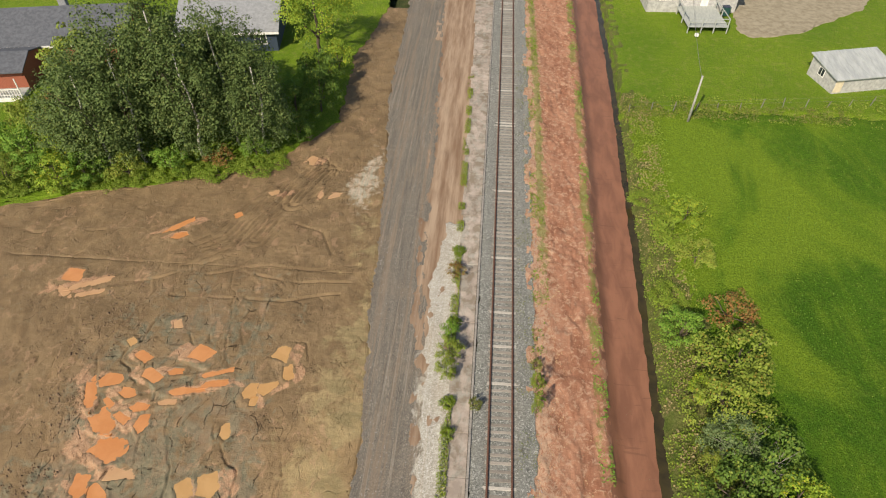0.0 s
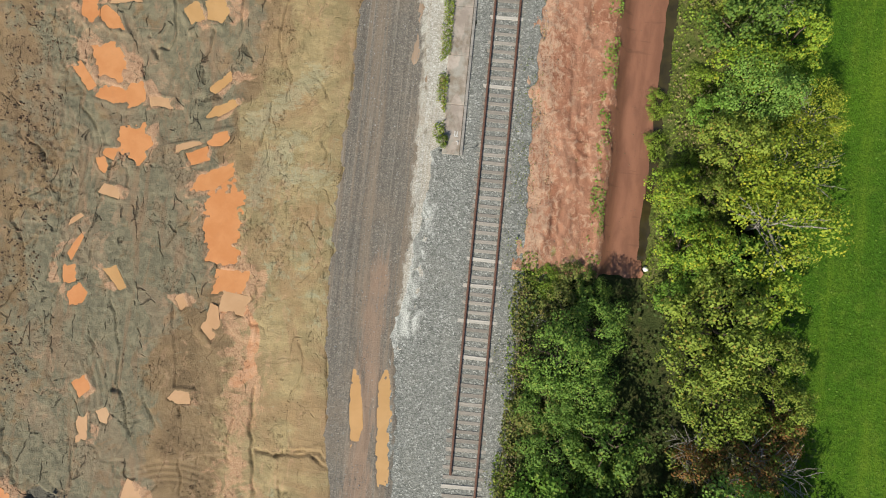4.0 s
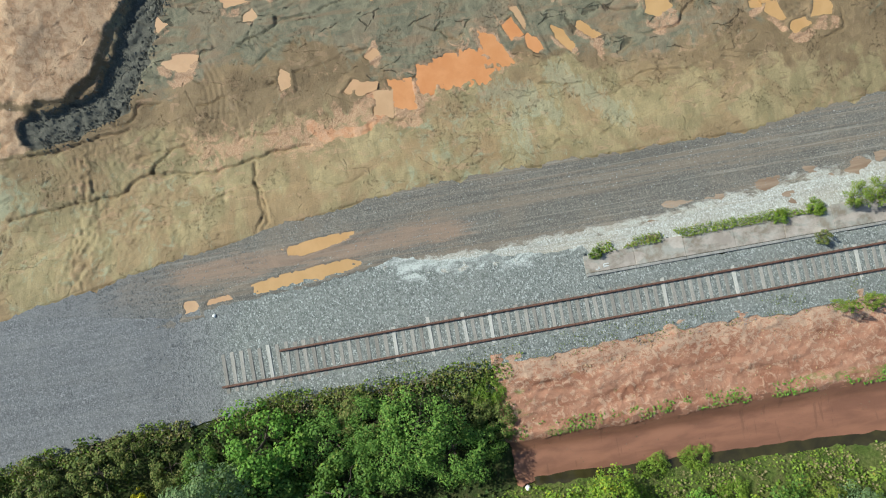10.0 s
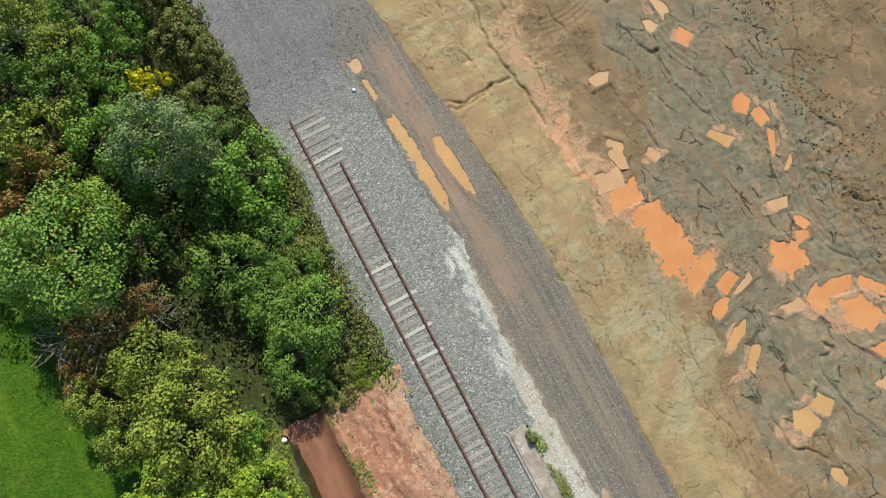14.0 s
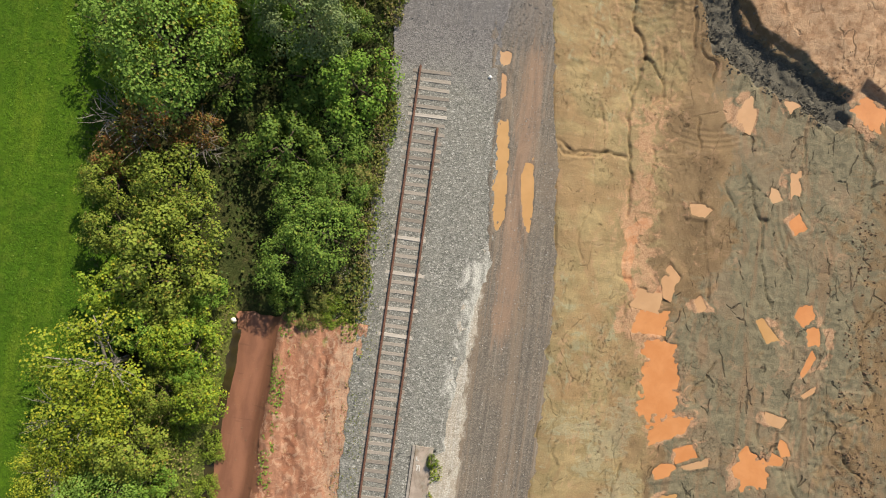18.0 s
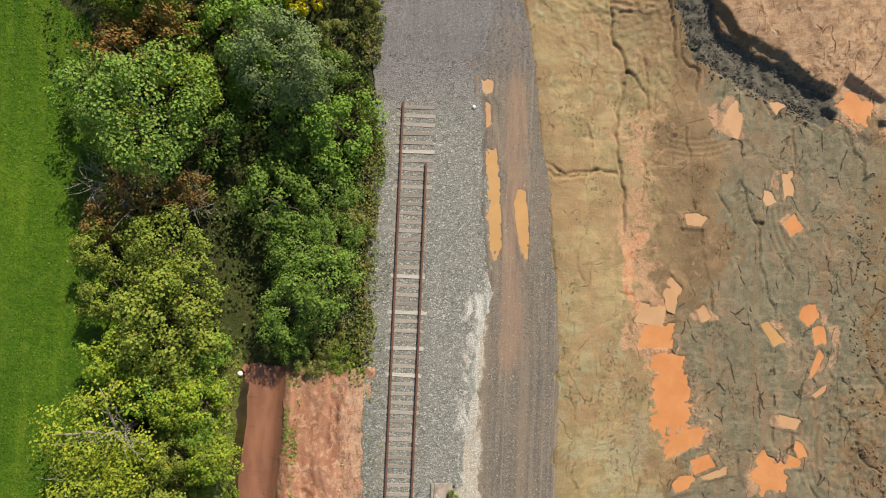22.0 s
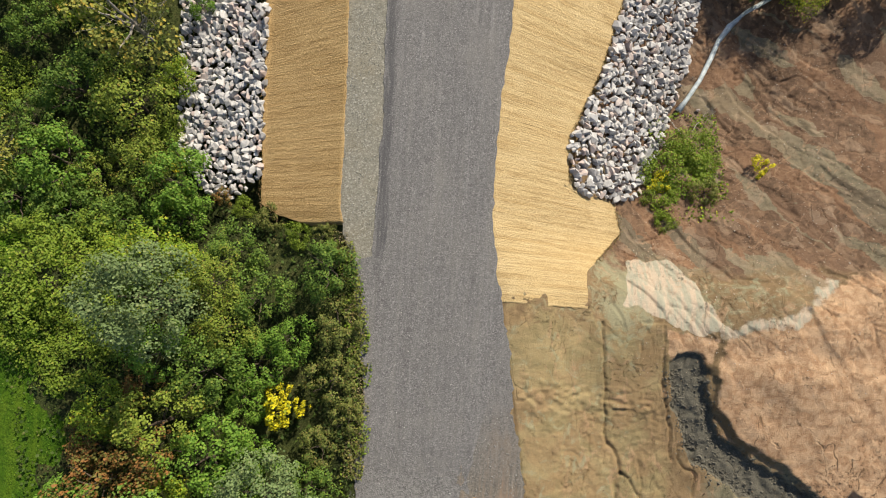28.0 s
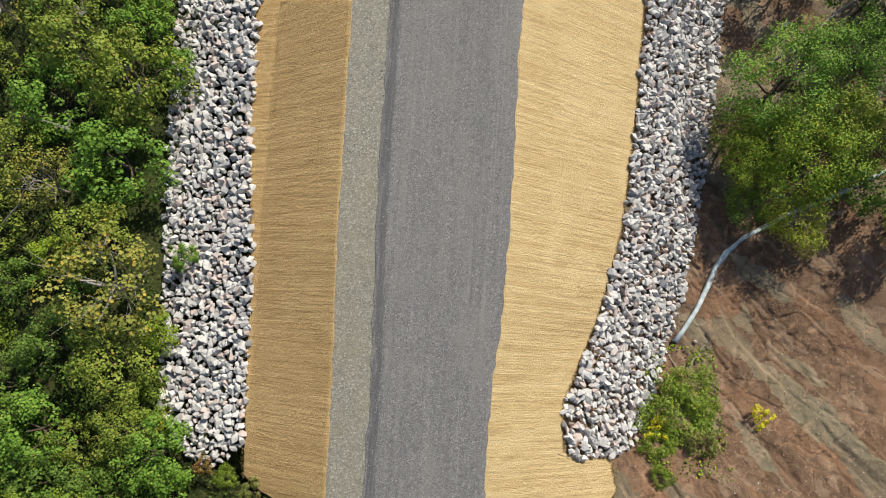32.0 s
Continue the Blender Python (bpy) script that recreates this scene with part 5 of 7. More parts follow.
# ---- plants ----
LEAF = {
    "maple": leaf_mat("maple_leaves", (0.122, 0.240, 0.036), (0.226, 0.345, 0.064), (0.31, 0.25, 0.06), 0.07),
    "grey": leaf_mat("grey_green_leaves", (0.104, 0.162, 0.060), (0.192, 0.257, 0.100), (0.25, 0.28, 0.12), 0.10),
    "lime": leaf_mat("yellow_green_leaves", (0.14, 0.245, 0.02), (0.255, 0.345, 0.034), (0.45, 0.42, 0.036), 0.15),
    "green": leaf_mat("green_leaves", (0.100, 0.212, 0.025), (0.188, 0.322, 0.041), (0.27, 0.335, 0.06), 0.12),
    "dark": leaf_mat("dark_green_leaves", (0.074, 0.139, 0.022), (0.144, 0.235, 0.036), (0.22, 0.26, 0.04), 0.12),
    "olive": leaf_mat("olive_leaves", (0.14, 0.205, 0.026), (0.26, 0.315, 0.047), (0.31, 0.22, 0.045), 0.08),
    "bramble": leaf_mat("bramble_leaves", (0.080, 0.162, 0.024), (0.166, 0.275, 0.043), (0.24, 0.30, 0.055), 0.14),
    "yellow": leaf_mat("yellow_leaves", (0.165, 0.24, 0.022), (0.30, 0.36, 0.034), (0.47, 0.43, 0.038), 0.22),
    "rust": leaf_mat("rust_leaves", (0.22, 0.12, 0.035), (0.33, 0.15, 0.05), (0.14, 0.18, 0.04), 0.45),
    "brown": leaf_mat("brown_green_leaves", (0.11, 0.135, 0.031), (0.195, 0.225, 0.05), (0.27, 0.21, 0.07), 0.2),
    "low": leaf_mat("bush_leaves", (0.12, 0.20, 0.02), (0.22, 0.30, 0.034), (0.30, 0.31, 0.05), 0.10),
    "goldenrod": leaf_mat("goldenrod_flowers", (0.56, 0.49, 0.02), (0.70, 0.62, 0.03), (0.12, 0.2, 0.03), 0.22),
    "birchy": leaf_mat("thin_yellow_leaves", (0.162, 0.196, 0.034), (0.284, 0.280, 0.063), (0.459, 0.336, 0.057), 0.2),
    # leaf colours kept dark, to put the shade between crowns into the undergrowth
    "under": leaf_mat("shade_coloured_weed_leaves", (0.04, 0.072, 0.014), (0.08, 0.125, 0.024), (0.14, 0.15, 0.04), 0.15),
    "birch": leaf_mat("birch_leaves", (0.066, 0.11, 0.028), (0.135, 0.19, 0.054), (0.18, 0.21, 0.06), 0.14),
}


def cards(centres, normals, size, rng, name, mat):
    """Small leaves: folded diamonds at the given places."""
    n = len(centres)
    nv = normals / np.linalg.norm(normals, axis=1)[:, None]
    side = np.cross(nv, rng.normal(size=(n, 3)))
    side /= np.linalg.norm(side, axis=1)[:, None] + 1e-9
    way = np.cross(nv, side)
    s = (size * rng.uniform(0.6, 1.35, n))[:, None]
    v = np.stack([centres - way * s * 0.5, centres + side * s * 0.46 + nv * s * 0.10, centres + way * s * 0.5, centres - side * s * 0.46 + nv * s * 0.10], 1)
    faces = np.arange(4 * n).reshape(n, 4)
    return mesh_of(name, v.reshape(-1, 3), faces, mat)


def crown_mesh(name, mat, seed, radius, tall, base, clumps, leaves, size, fill=0.35, droop=0.0):
    rng = np.random.default_rng(seed)
    n = clumps
    d = rng.normal(size=(n, 3))
    d[:, 2] = d[:, 2] * 0.9 if droop else np.abs(d[:, 2]) * 0.9 - 0.25
    d /= np.linalg.norm(d, axis=1)[:, None]
    reach = rng.uniform(0.42, 1.0, n) ** 0.6
    lean = 1 + 0.28 * np.sin(3 * np.arctan2(d[:, 1], d[:, 0]) + seed) * rng.uniform(0.3, 1, n)
    c = d * reach[:, None] * np.array([radius, radius, tall])
    c[:, :2] *= lean[:, None] * 0.86
    c[:, 2] += base
    cr = rng.uniform(0.12, 0.27, n) * radius
    each = np.maximum(8, (leaves * cr**2 / np.sum(cr**2)).astype(int))
    pts, nor = [], []
    for k in range(n):
        m = each[k]
        q = rng.normal(size=(m, 3))
        q /= np.linalg.norm(q, axis=1)[:, None]
        q[:, 2] = np.where(q[:, 2] < -0.2, -q[:, 2] * 0.5, q[:, 2])
        rad = cr[k] * rng.uniform(fill, 1.05, m)[:, None]
        p = c[k] + q * rad * np.array([1, 1, 0.75])
        if droop:
            p[:, 2] -= droop * rng.uniform(0, 1, m) ** 2 * cr[k]
        pts.append(p)
        nor.append(q * 1.1 + np.array([0.0, 0.0, 0.42]) + rng.normal(size=(m, 3)) * 0.3)
    return cards(np.concatenate(pts), np.concatenate(nor), size, rng, name, mat)


def limb_mesh(name, mat, rng, start, end, r0, r1, bend=0.15, sides=5):
    a, b = np.array(start, float), np.array(end, float)
    pts = [a + (b - a) * u + rng.normal(size=3) * bend * np.sin(3.14 * u) * np.linalg.norm(b - a) * 0.4 for u in np.linspace(0, 1, 6)]
    v, f = tube([tuple(p) for p in pts], list(np.linspace(r0, r1, 6)), sides)
    return mesh_of(name, v, f, mat, True)


def twigs_mesh(name, mat, seed, radius, tall, count, thick=0.022):
    """A tangle of bare forking twigs."""
    rng = np.random.default_rng(seed)
    verts, faces = [], []
    for k in range(count):
        a = rng.uniform(0, 6.28)
        reach = rng.uniform(0.5, 1.05) * radius
        tip = np.array([math.cos(a) * reach, math.sin(a) * reach, tall * rng.uniform(0.6, 1.1)])
        root = np.array([0, 0, tall * 0.15]) + rng.normal(size=3) * 0.1
        mid = (root + tip) / 2 + rng.normal(size=3) * 0.12 * radius
        lines = [(root, mid, tip)]
        for j in range(4):
            s0 = mid + (tip - mid) * rng.uniform(0, 0.8)
            e0 = s0 + (tip - mid) * rng.uniform(0.3, 0.6) + rng.normal(size=3) * 0.22 * radius
            lines.append((s0, (s0 + e0) / 2 + rng.normal(size=3) * 0.04, e0))
        for i, line in enumerate(lines):
            th = thick if i == 0 else thick * 0.6
            v, f = tube([tuple(p) for p in line], [th * 1.3, th, th * 0.4], 4)
            f = [tuple(len(verts) + q for q in face) for face in f]
            verts += v
            faces += f
    return mesh_of(name, verts, faces, mat)


SHAPES = {  # radius, crown half height, crown base, clumps, leaves, leaf size, label, category
    "maple": (3.0, 2.3, 2.2, 120, 12500, 0.105, "broad young maple with green leaves turning orange", "tree"),
    "grey": (2.7, 2.2, 2.2, 100, 12500, 0.10, "round grey-green willow in the hedgerow", "tree"),
    "lime": (2.2, 1.8, 1.3, 56, 4600, 0.125, "yellow-green leafy shrub in the hedgerow", "shrub"),
    "green": (2.2, 1.8, 1.3, 56, 4600, 0.125, "fresh green leafy shrub in the hedgerow", "shrub"),
    "dark": (2.2, 1.7, 1.2, 54, 4200, 0.125, "dark green leafy shrub in shade", "shrub"),
    "olive": (2.5, 1.9, 1.5, 60, 5000, 0.125, "olive green shrub with some brown leaves", "shrub"),
    "yellow": (2.6, 1.8, 2.0, 80, 6500, 0.095, "thin tree with sparse yellow leaves and bare grey twigs", "tree"),
    "rust": (1.8, 1.3, 0.9, 44, 3000, 0.105, "shrub with rust brown leaves", "shrub"),
    "brown": (1.7, 1.1, 0.6, 40, 3000, 0.11, "brownish green bank shrub with fine leaves", "shrub"),
    "low": (2.2, 0.75, 0.25, 70, 5600, 0.105, "low spreading green bush", "bush"),
    "goldenrod": (0.9, 0.5, 0.4, 30, 1300, 0.10, "clump of bright yellow goldenrod flowers", "flowers"),
    "birchy": (2.8, 2.2, 2.2, 56, 2600, 0.15, "thin tree with fine yellowish brown leaves", "tree"),
    "twig": (1.9, 1.5, 1.0, 26, 500, 0.13, "half-dead shrub of bare grey twigs", "shrub"),
    "bramble": (2.4, 1.9, 1.8, 80, 6500, 0.105, "dense dark green bramble thicket beside the track", "shrub"),
    "grove": (4.0, 3.2, 3.2, 150, 13500, 0.12, "tall bushy yellow-green tree on the bank", "tree"),
    "shade": (4.0, 3.2, 3.2, 150, 13500, 0.12, "tall dark green tree on the bank", "tree"),
    "birch": (3.0, 6.4, 6.9, 240, 19000, 0.15, "tall birch with white trunk and drooping green crown", "tree"),
    "spruce": (2.8, 3.4, 3.4, 90, 5200, 0.20, "large leafy garden tree beside the house", "tree"),
}
LIBRARY = {}
turns = random.Random(3)


def build_plant(kind, variant, m):
    radius, tall, base, clumps, leaves, size, label, category = SHAPES[kind]
    leaves, size = int(leaves * 0.66), size * 1.09
    seed = sum(map(ord, kind)) * 7 + variant
    rng = np.random.default_rng(seed)
    mat = LEAF.get({"grove": "lime", "shade": "green"}.get(kind, kind), LEAF["olive"])
    ob = thing(kind + "_plant" if category in ("flowers",) else category, label, category, group="hedgerow plants", at=m)
    bark = M_BIRCHBARK if kind in ("birch",) else (M_DEADWOOD if kind in ("twig", "yellow", "birchy") else M_BARK)
    top = base + tall * 0.55
    thick = 0.05 * radius if kind != "goldenrod" else 0.02
    piece("trunk", limb_mesh("trunk", bark, rng, (0, 0, -0.35), (rng.uniform(-0.2, 0.2), rng.uniform(-0.2, 0.2), top), thick, thick * 0.3, 0.06, 7), ob)
    if kind not in ("goldenrod", "low"):
        for k in range(4):
            a = 1.57 * k + rng.uniform(-0.5, 0.5)
            z0 = base * rng.uniform(0.35, 0.8)
            end = (math.cos(a) * radius * 0.75, math.sin(a) * radius * 0.75, base + tall * rng.uniform(0.1, 0.55))
            piece("limb", limb_mesh("limb", M_BARK if kind == "birch" else bark, rng, (0, 0, z0), end, thick * 0.55, thick * 0.12, 0.12), ob)
    if kind in ("twig", "yellow", "birchy"):
        piece("twig_tangle", twigs_mesh("twig_tangle", M_DEADWOOD, seed, radius * (1.0 if kind == "twig" else 0.72), base + tall * 0.9, 26 if kind == "twig" else 9, 0.022 if kind == "twig" else 0.015), ob, "bare grey twigs")
    piece("crown", crown_mesh("crown", mat, seed, radius, tall, base, clumps, leaves, size, 0.62, 1.6 if kind == "birch" else 0.0), ob)
    return ob


def plant(kind, x, y, r, lift=1.0):
    variants = LIBRARY.setdefault(kind, [])
    m = pose(x, y, float(land(x, y)), 0, 0, turns.uniform(0, 360))
    s = r / SHAPES[kind][0]
    up = max(0.62, min(1.35, s)) * lift * (1.22 if kind in ("maple", "grey", "lime", "green", "olive", "birchy", "dark", "yellow") and y < 32 and x > 0 else 1.0) * turns.uniform(0.85, 1.15)
    if len(variants) < 2:
        ob = build_plant(kind, len(variants), m)
        ob.scale = (s, s, up)
        variants.append((ob, s, up))
        return ob
    ob, s0, up0 = variants[turns.randrange(2)]
    return copy_thing(ob, m @ Matrix.Diagonal((s / s0, s / s0, up / up0, 1)))


plant("maple", 14.3, -11.7, 3.9); plant("grey", 7.3, -14.5, 3.0, 1.2); plant("green", 4.1, -11.4, 2.5)
plant("twig", 16.3, -7.8, 2.2); plant("rust", 17.1, -5.5, 1.7); plant("twig", 12.8, -7.2, 1.7)
plant("olive", 13.6, -4.2, 2.5); plant("olive", 16.4, -1.4, 2.1); plant("olive", 17.0, -4.0, 1.9)
plant("bramble", 4.6, -2.6, 2.5); plant("bramble", 6.6, -0.9, 2.2); plant("bramble", 6.3, -4.6, 2.2); plant("bramble", 4.2, -5.0, 1.9); plant("brown", 3.7, -5.7, 1.7)
plant("olive", 13.1, -0.2, 3.1); plant("yellow", 15.5, 6.0, 3.6)
plant("lime", 11.2, 4.3, 2.0); plant("lime", 10.5, 7.5, 1.8); plant("olive", 13.7, 10.1, 2.4)
plant("yellow", 17.3, 11.2, 1.8); plant("dark", 7.6, -9.4, 1.5, 0.7)
plant("bramble", 4.9, -7.8, 2.1); plant("grey", 13.6, -24.8, 3.1, 1.3); plant("goldenrod", 7.2, -18.9, 1.1, 2.4); plant("goldenrod", 7.5, -19.9, 0.75, 2.4); plant("goldenrod", 6.2, -19.3, 0.55, 2.4)
plant("dark", 5.0, -27.3, 1.8); plant("brown", 4.2, -24.3, 1.6); plant("brown", 4.3, -21.1, 1.7)
plant("dark", 8.9, -25.3, 1.9); plant("green", 8.8, -21.6, 1.9); plant("green", 15.1, -30.5, 2.1)
plant("dark", 19.8, -29.6, 2.1); plant("rust", 17.4, -16.5, 1.8); plant("olive", 13.3, -18.2, 2.6)
plant("low", 21.2, -25.4, 2.8); plant("low", 19.2, -21.4, 2.5); plant("dark", 22.3, -30.0, 2.4)
plant("dark", 11.1, -28.1, 1.9); plant("green", 9.1, -19.4, 1.4); plant("brown", 3.2, -19.1, 1.1)
plant("rust", 15.0, -20.0, 1.4); plant("green", 6.9, -23.2, 1.6); plant("low", 17.5, -23.0, 2.2)
plant("olive", 17.6, -33.4, 2.2); plant("green", 23.0, -33.1, 2.6); plant("green", 19.9, -50.0, 3.4)
plant("olive", 19.3, -55.7, 3.4); plant("birchy", 19.1, -42.2, 3.8); plant("olive", 21.1, -32.4, 1.9)
plant("green", 15.4, -32.3, 2.5); plant("lime", 24.0, -43.9, 1.7); plant("olive", 19.0, -37.3, 2.9)
plant("dark", 22.7, -38.0, 2.6); plant("green", 17.4, -56.9, 1.6); plant("lime", 16.7, -39.4, 1.5)
plant("green", 24.6, -53.9, 3.1); plant("birchy", 24.4, -48.3, 2.4); plant("olive", 23.7, -57.6, 3.1)
plant("green", 15.7, -44.4, 1.0); plant("low", 17.1, -35.3, 1.9); plant("goldenrod", 16.4, -33.7, 0.6)
plant("shade", -23.8, -59.4, 4.4); plant("grove", -25.3, -54.2, 4.0); plant("yellow", -25.2, -50.0, 2.5, 1.3)
plant("shade", -28.2, -61.3, 3.6); plant("olive", -21.5, -56.4, 2.3, 1.5); plant("grove", -22.2, -54.2, 2.6)
plant("low", -17.2, -36.3, 2.7); plant("low", -16.1, -34.1, 1.4); plant("goldenrod", -22.6, -36.6, 0.8)
plant("goldenrod", -16.1, -35.2, 0.9); plant("low", -18.6, -38.2, 1.7); plant("low", -19.3, -36.6, 1.3); plant("brown", -18.9, -34.6, 1.1); plant("low", -16.2, -32.3, 0.9); plant("rust", 16.4, -14.6, 2.2, 1.6); plant("rust", 13.6, -16.2, 1.8, 1.9); plant("olive", -29.6, -55.7, 2.3, 1.5)
plant("twig", 14.6, 19.1, 2.0); plant("dark", 13.4, 17.1, 2.3); plant("lime", 16.7, 17.1, 2.1)
plant("lime", 13.8, 14.9, 2.2); plant("maple", 14.5, 13.3, 2.6); plant("yellow", 17.6, 12.5, 2.1)
plant("yellow", 16.1, 8.8, 3.0); plant("olive", 13.2, 10.8, 1.9); plant("olive", 13.1, 1.1, 2.7)
plant("lime", 15.7, 2.0, 2.2); plant("olive", 12.3, -2.2, 2.4); plant("olive", 10.5, 7.0, 1.1)
plant("low", 10.1, 10.5, 1.1); plant("low", 9.9, 13.1, 1.0); plant("low", 14.5, 41.5, 2.6)
plant("rust", 16.7, 31.4, 2.2); plant("olive", 15.5, 37.5, 1.8); plant("olive", 15.5, 26.5, 3.0)
plant("olive", 14.2, 22.9, 2.7); plant("green", 12.6, 29.2, 1.8); plant("grey", 13.8, 20.6, 2.0)
plant("dark", 15.2, 18.9, 2.6); plant("low", 12.8, 45.2, 1.7); plant("low", 12.6, 33.5, 1.7)
plant("lime", 15.6, 42.4, 1.9)
plant("rust", 15.6, -7.4, 2.0, 1.5); plant("rust", 12.6, -7.7, 1.6, 1.7); plant("rust", 17.2, -6.0, 1.7, 1.4)

plant("low", 20.0, -27.4, 2.6, 1.3); plant("low", 22.6, -23.2, 2.6, 1.2); plant("dark", 18.3, -29.6, 1.8, 1.2); plant("low", 24.2, -27.2, 2.6, 1.2); plant("low", 18.2, -25.6, 2.2, 1.3); plant("lime", 17.6, -27.4, 1.6); plant("dark", 25.8, -30.8, 2.6)


# tall birches and garden trees at the far edge of the field
for x, y, rr, lift in ((-23.2, 49.5, 2.5, 1.0), (-26.5, 50.5, 2.6, 1.05), (-29.0, 47.8, 2.7, 1.05), (-31.5, 49.8, 2.8, 1.1), (-34.5, 47.0, 2.8, 0.85), (-37.5, 46.0, 2.9, 0.72), (-33, 53, 2.8, 0.95), (-28, 53.5, 2.6, 0.95), (-40.5, 46.5, 2.6, 0.6), (-25.2, 53.0, 2.6, 0.85), (-36.5, 50.5, 3.0, 0.8), (-40, 50, 2.8, 0.65)):
    plant("birch", x, y, rr * 1.2, lift)
plant("spruce", -36.5, 57, 3.4, 1.25)
plant("spruce", -31, 59, 3.0, 1.15)
plant("grove", -22.8, 71, 5.0, 1.1)
plant("dark", -19.8, 57.5, 2.4, 1.6)
plant("dark", -20.5, 61.5, 2.6, 1.6)
plant("spruce", -42.5, 54.5, 3.4, 1.1)
plant("dark", -21.5, 54.5, 2.6, 1.5)
plant("lime", -40.5, 42.6, 2.4, 0.9)
plant("olive", -44.5, 44.5, 1.8)
plant("rust", -46.0, 52.5, 2.3, 1.4)
for k in range(16):
    u = k / 15
    plant("low", -47 + 25 * u, 41.3 + 6.2 * u + turns.uniform(-0.4, 0.8), turns.uniform(1.2, 1.9))
for x, y, rr, kind in ((-42.5, 43.8, 2.2, "green"), (-45.5, 42.5, 2.0, "olive"), (-38.5, 43.6, 2.0, "green"), (-48, 44, 2.2, "olive"), (-35.0, 44.6, 1.9, "olive"), (-31.5, 45.8, 1.8, "green"), (-27, 47.3, 1.6, "rust"), (3.6, 1.6, 1.1, "low"), (5.4, 2.0, 1.3, "brown"), (6.4, 1.4, 1.2, "dark"), (4.6, 0.6, 1.3, "brown")):
    plant(kind, x, y, rr)
for x, y, rr, kind in ((-44.5, 45.6, 2.4, "green"), (-41.5, 45.2, 2.2, "lime"), (-47.5, 47.0, 2.4, "green"), (-46.5, 49.5, 2.6, "olive"), (-24.3, 49.0, 1.6, "green"), (-20.8, 52.0, 1.8, "dark"), (-22.0, 58.5, 2.4, "shade"), (-19.5, 66.5, 2.2, "lime")):
    plant(kind, x, y, rr, 1.2)
# shrubs on the old platform
for x, y, rr, kind in ((-3.7, 26.6, 1.1, "olive"), (-3.75, 24.8, 0.9, "olive"), (-3.8, 28.0, 0.8, "green"), (-3.5, 22.6, 0.6, "low"), (-3.3, 20.4, 0.5, "low"), (-1.7, 22.5, 0.5, "brown"), (-3.1, 9.3, 0.4, "low"), (-3.5, 29.5, 0.6, "low"), (-3.8, 34.5, 0.9, "rust"), (-3.6, 37.0, 0.6, "low"), (2.3, 24.0, 0.5, "olive"), (2.4, 26.0, 0.45, "brown"), (2.2, 22.0, 0.4, "olive")):
    plant(kind, x, y, rr, 0.9)
for x, y, rr, kind in ((10.8, 1.6, 1.1, "green"), (11.6, 3.0, 1.3, "green"), (12.6, 4.6, 1.6, "lime"), (11.2, 6.0, 1.1, "green"), (12.4, 7.4, 1.5, "olive"), (11.4, 9.2, 1.0, "low"), (12.6, 12.2, 1.5, "green"), (11.8, 14.6, 1.0, "low"), (14.6, 8.0, 1.8, "lime"), (14.0, 4.0, 1.8, "green"), (15.2, 15.6, 1.7, "lime"), (13.2, 24.6, 1.2, "lime"), (12.4, 19.0, 1.0, "olive"),
                       (9.4, -30.4, 1.0, "brown"), (7.3, -29.4, 1.0, "low"), (11.4, -31.0, 0.8, "low"), (5.6, -29.3, 0.8, "brown"), (12.8, -31.6, 0.7, "rust")):
    plant(kind, x, y, rr)
# the hedgerow goes on in depth and down to the far end
fill = random.Random(8)
placed = [(o.matrix_basis.translation.x, o.matrix_basis.translation.y) for o in scene.objects if o.parent is None and o.get("group") == "hedgerow plants"]
count = 0
for k in range(900):
    y = fill.uniform(-70, 1.0)
    far = y < -31
    x = fill.uniform(19.3 if far else float(road_e(y)) + 1.5, 32 if far else float(np.interp(y, [-31, -20, 1], [27, 19.5, 16.5])))
    gap = 2.9 if far else 1.9
    if (17.0 < x and -31 < y < -18) or (8.0 < x < 11.2 and -14 < y < 2.5):
        continue
    if min((x - a) ** 2 + (y - b) ** 2 for a, b in placed) < gap**2:
        continue
    placed.append((x, y))
    edge = x - float(road_e(y)) < 3.0 and not far
    plant(fill.choice(("brown", "dark", "bramble")) if edge else fill.choice(("bramble", "bramble", "dark", "green")) if x < 8 and y > -13 else fill.choice(("green", "olive", "dark", "dark", "olive", "birchy", "dark", "low") if far else ("green", "olive", "lime", "dark", "olive", "lime", "green", "low")), x, y, fill.uniform(1.1, 1.6) if edge else fill.uniform(1.7, 2.8))
    count += 1
    if count > 66:
        break
for x, y, kind, rr in ((-30, -66, "dark", 3), (-26, -70, "olive", 3), (-32, -60, "green", 2.6), (-33, -52, "olive", 2.2), (-24, -75, "dark", 3), (-34, -71, "green", 3), (-24, -55.5, "dark", 2.6), (-27.5, -57, "olive", 2.6), (-22.2, -51.0, "dark", 1.8), (-28, -52.5, "dark", 2.4), (-31, -49.5, "olive", 1.8)):
    plant(kind, x, y, rr, 1.5)


def scatter(name, label, category, mat, n, where, size, up, seed, rise=0.05):
    """A cover of small leaves close to the ground."""
    rng = np.random.default_rng(seed)
    p = where(rng, n)
    z = land(p[:, 0], p[:, 1]) + rise + rng.uniform(0, up, len(p))
    nor = rng.normal(size=(len(p), 3)) + np.array([0, 0, 0.7])
    me = cards(np.column_stack([p, z]), nor, size, rng, name, mat)
    return tagged(new(name, me), label, category, kind="stuff")


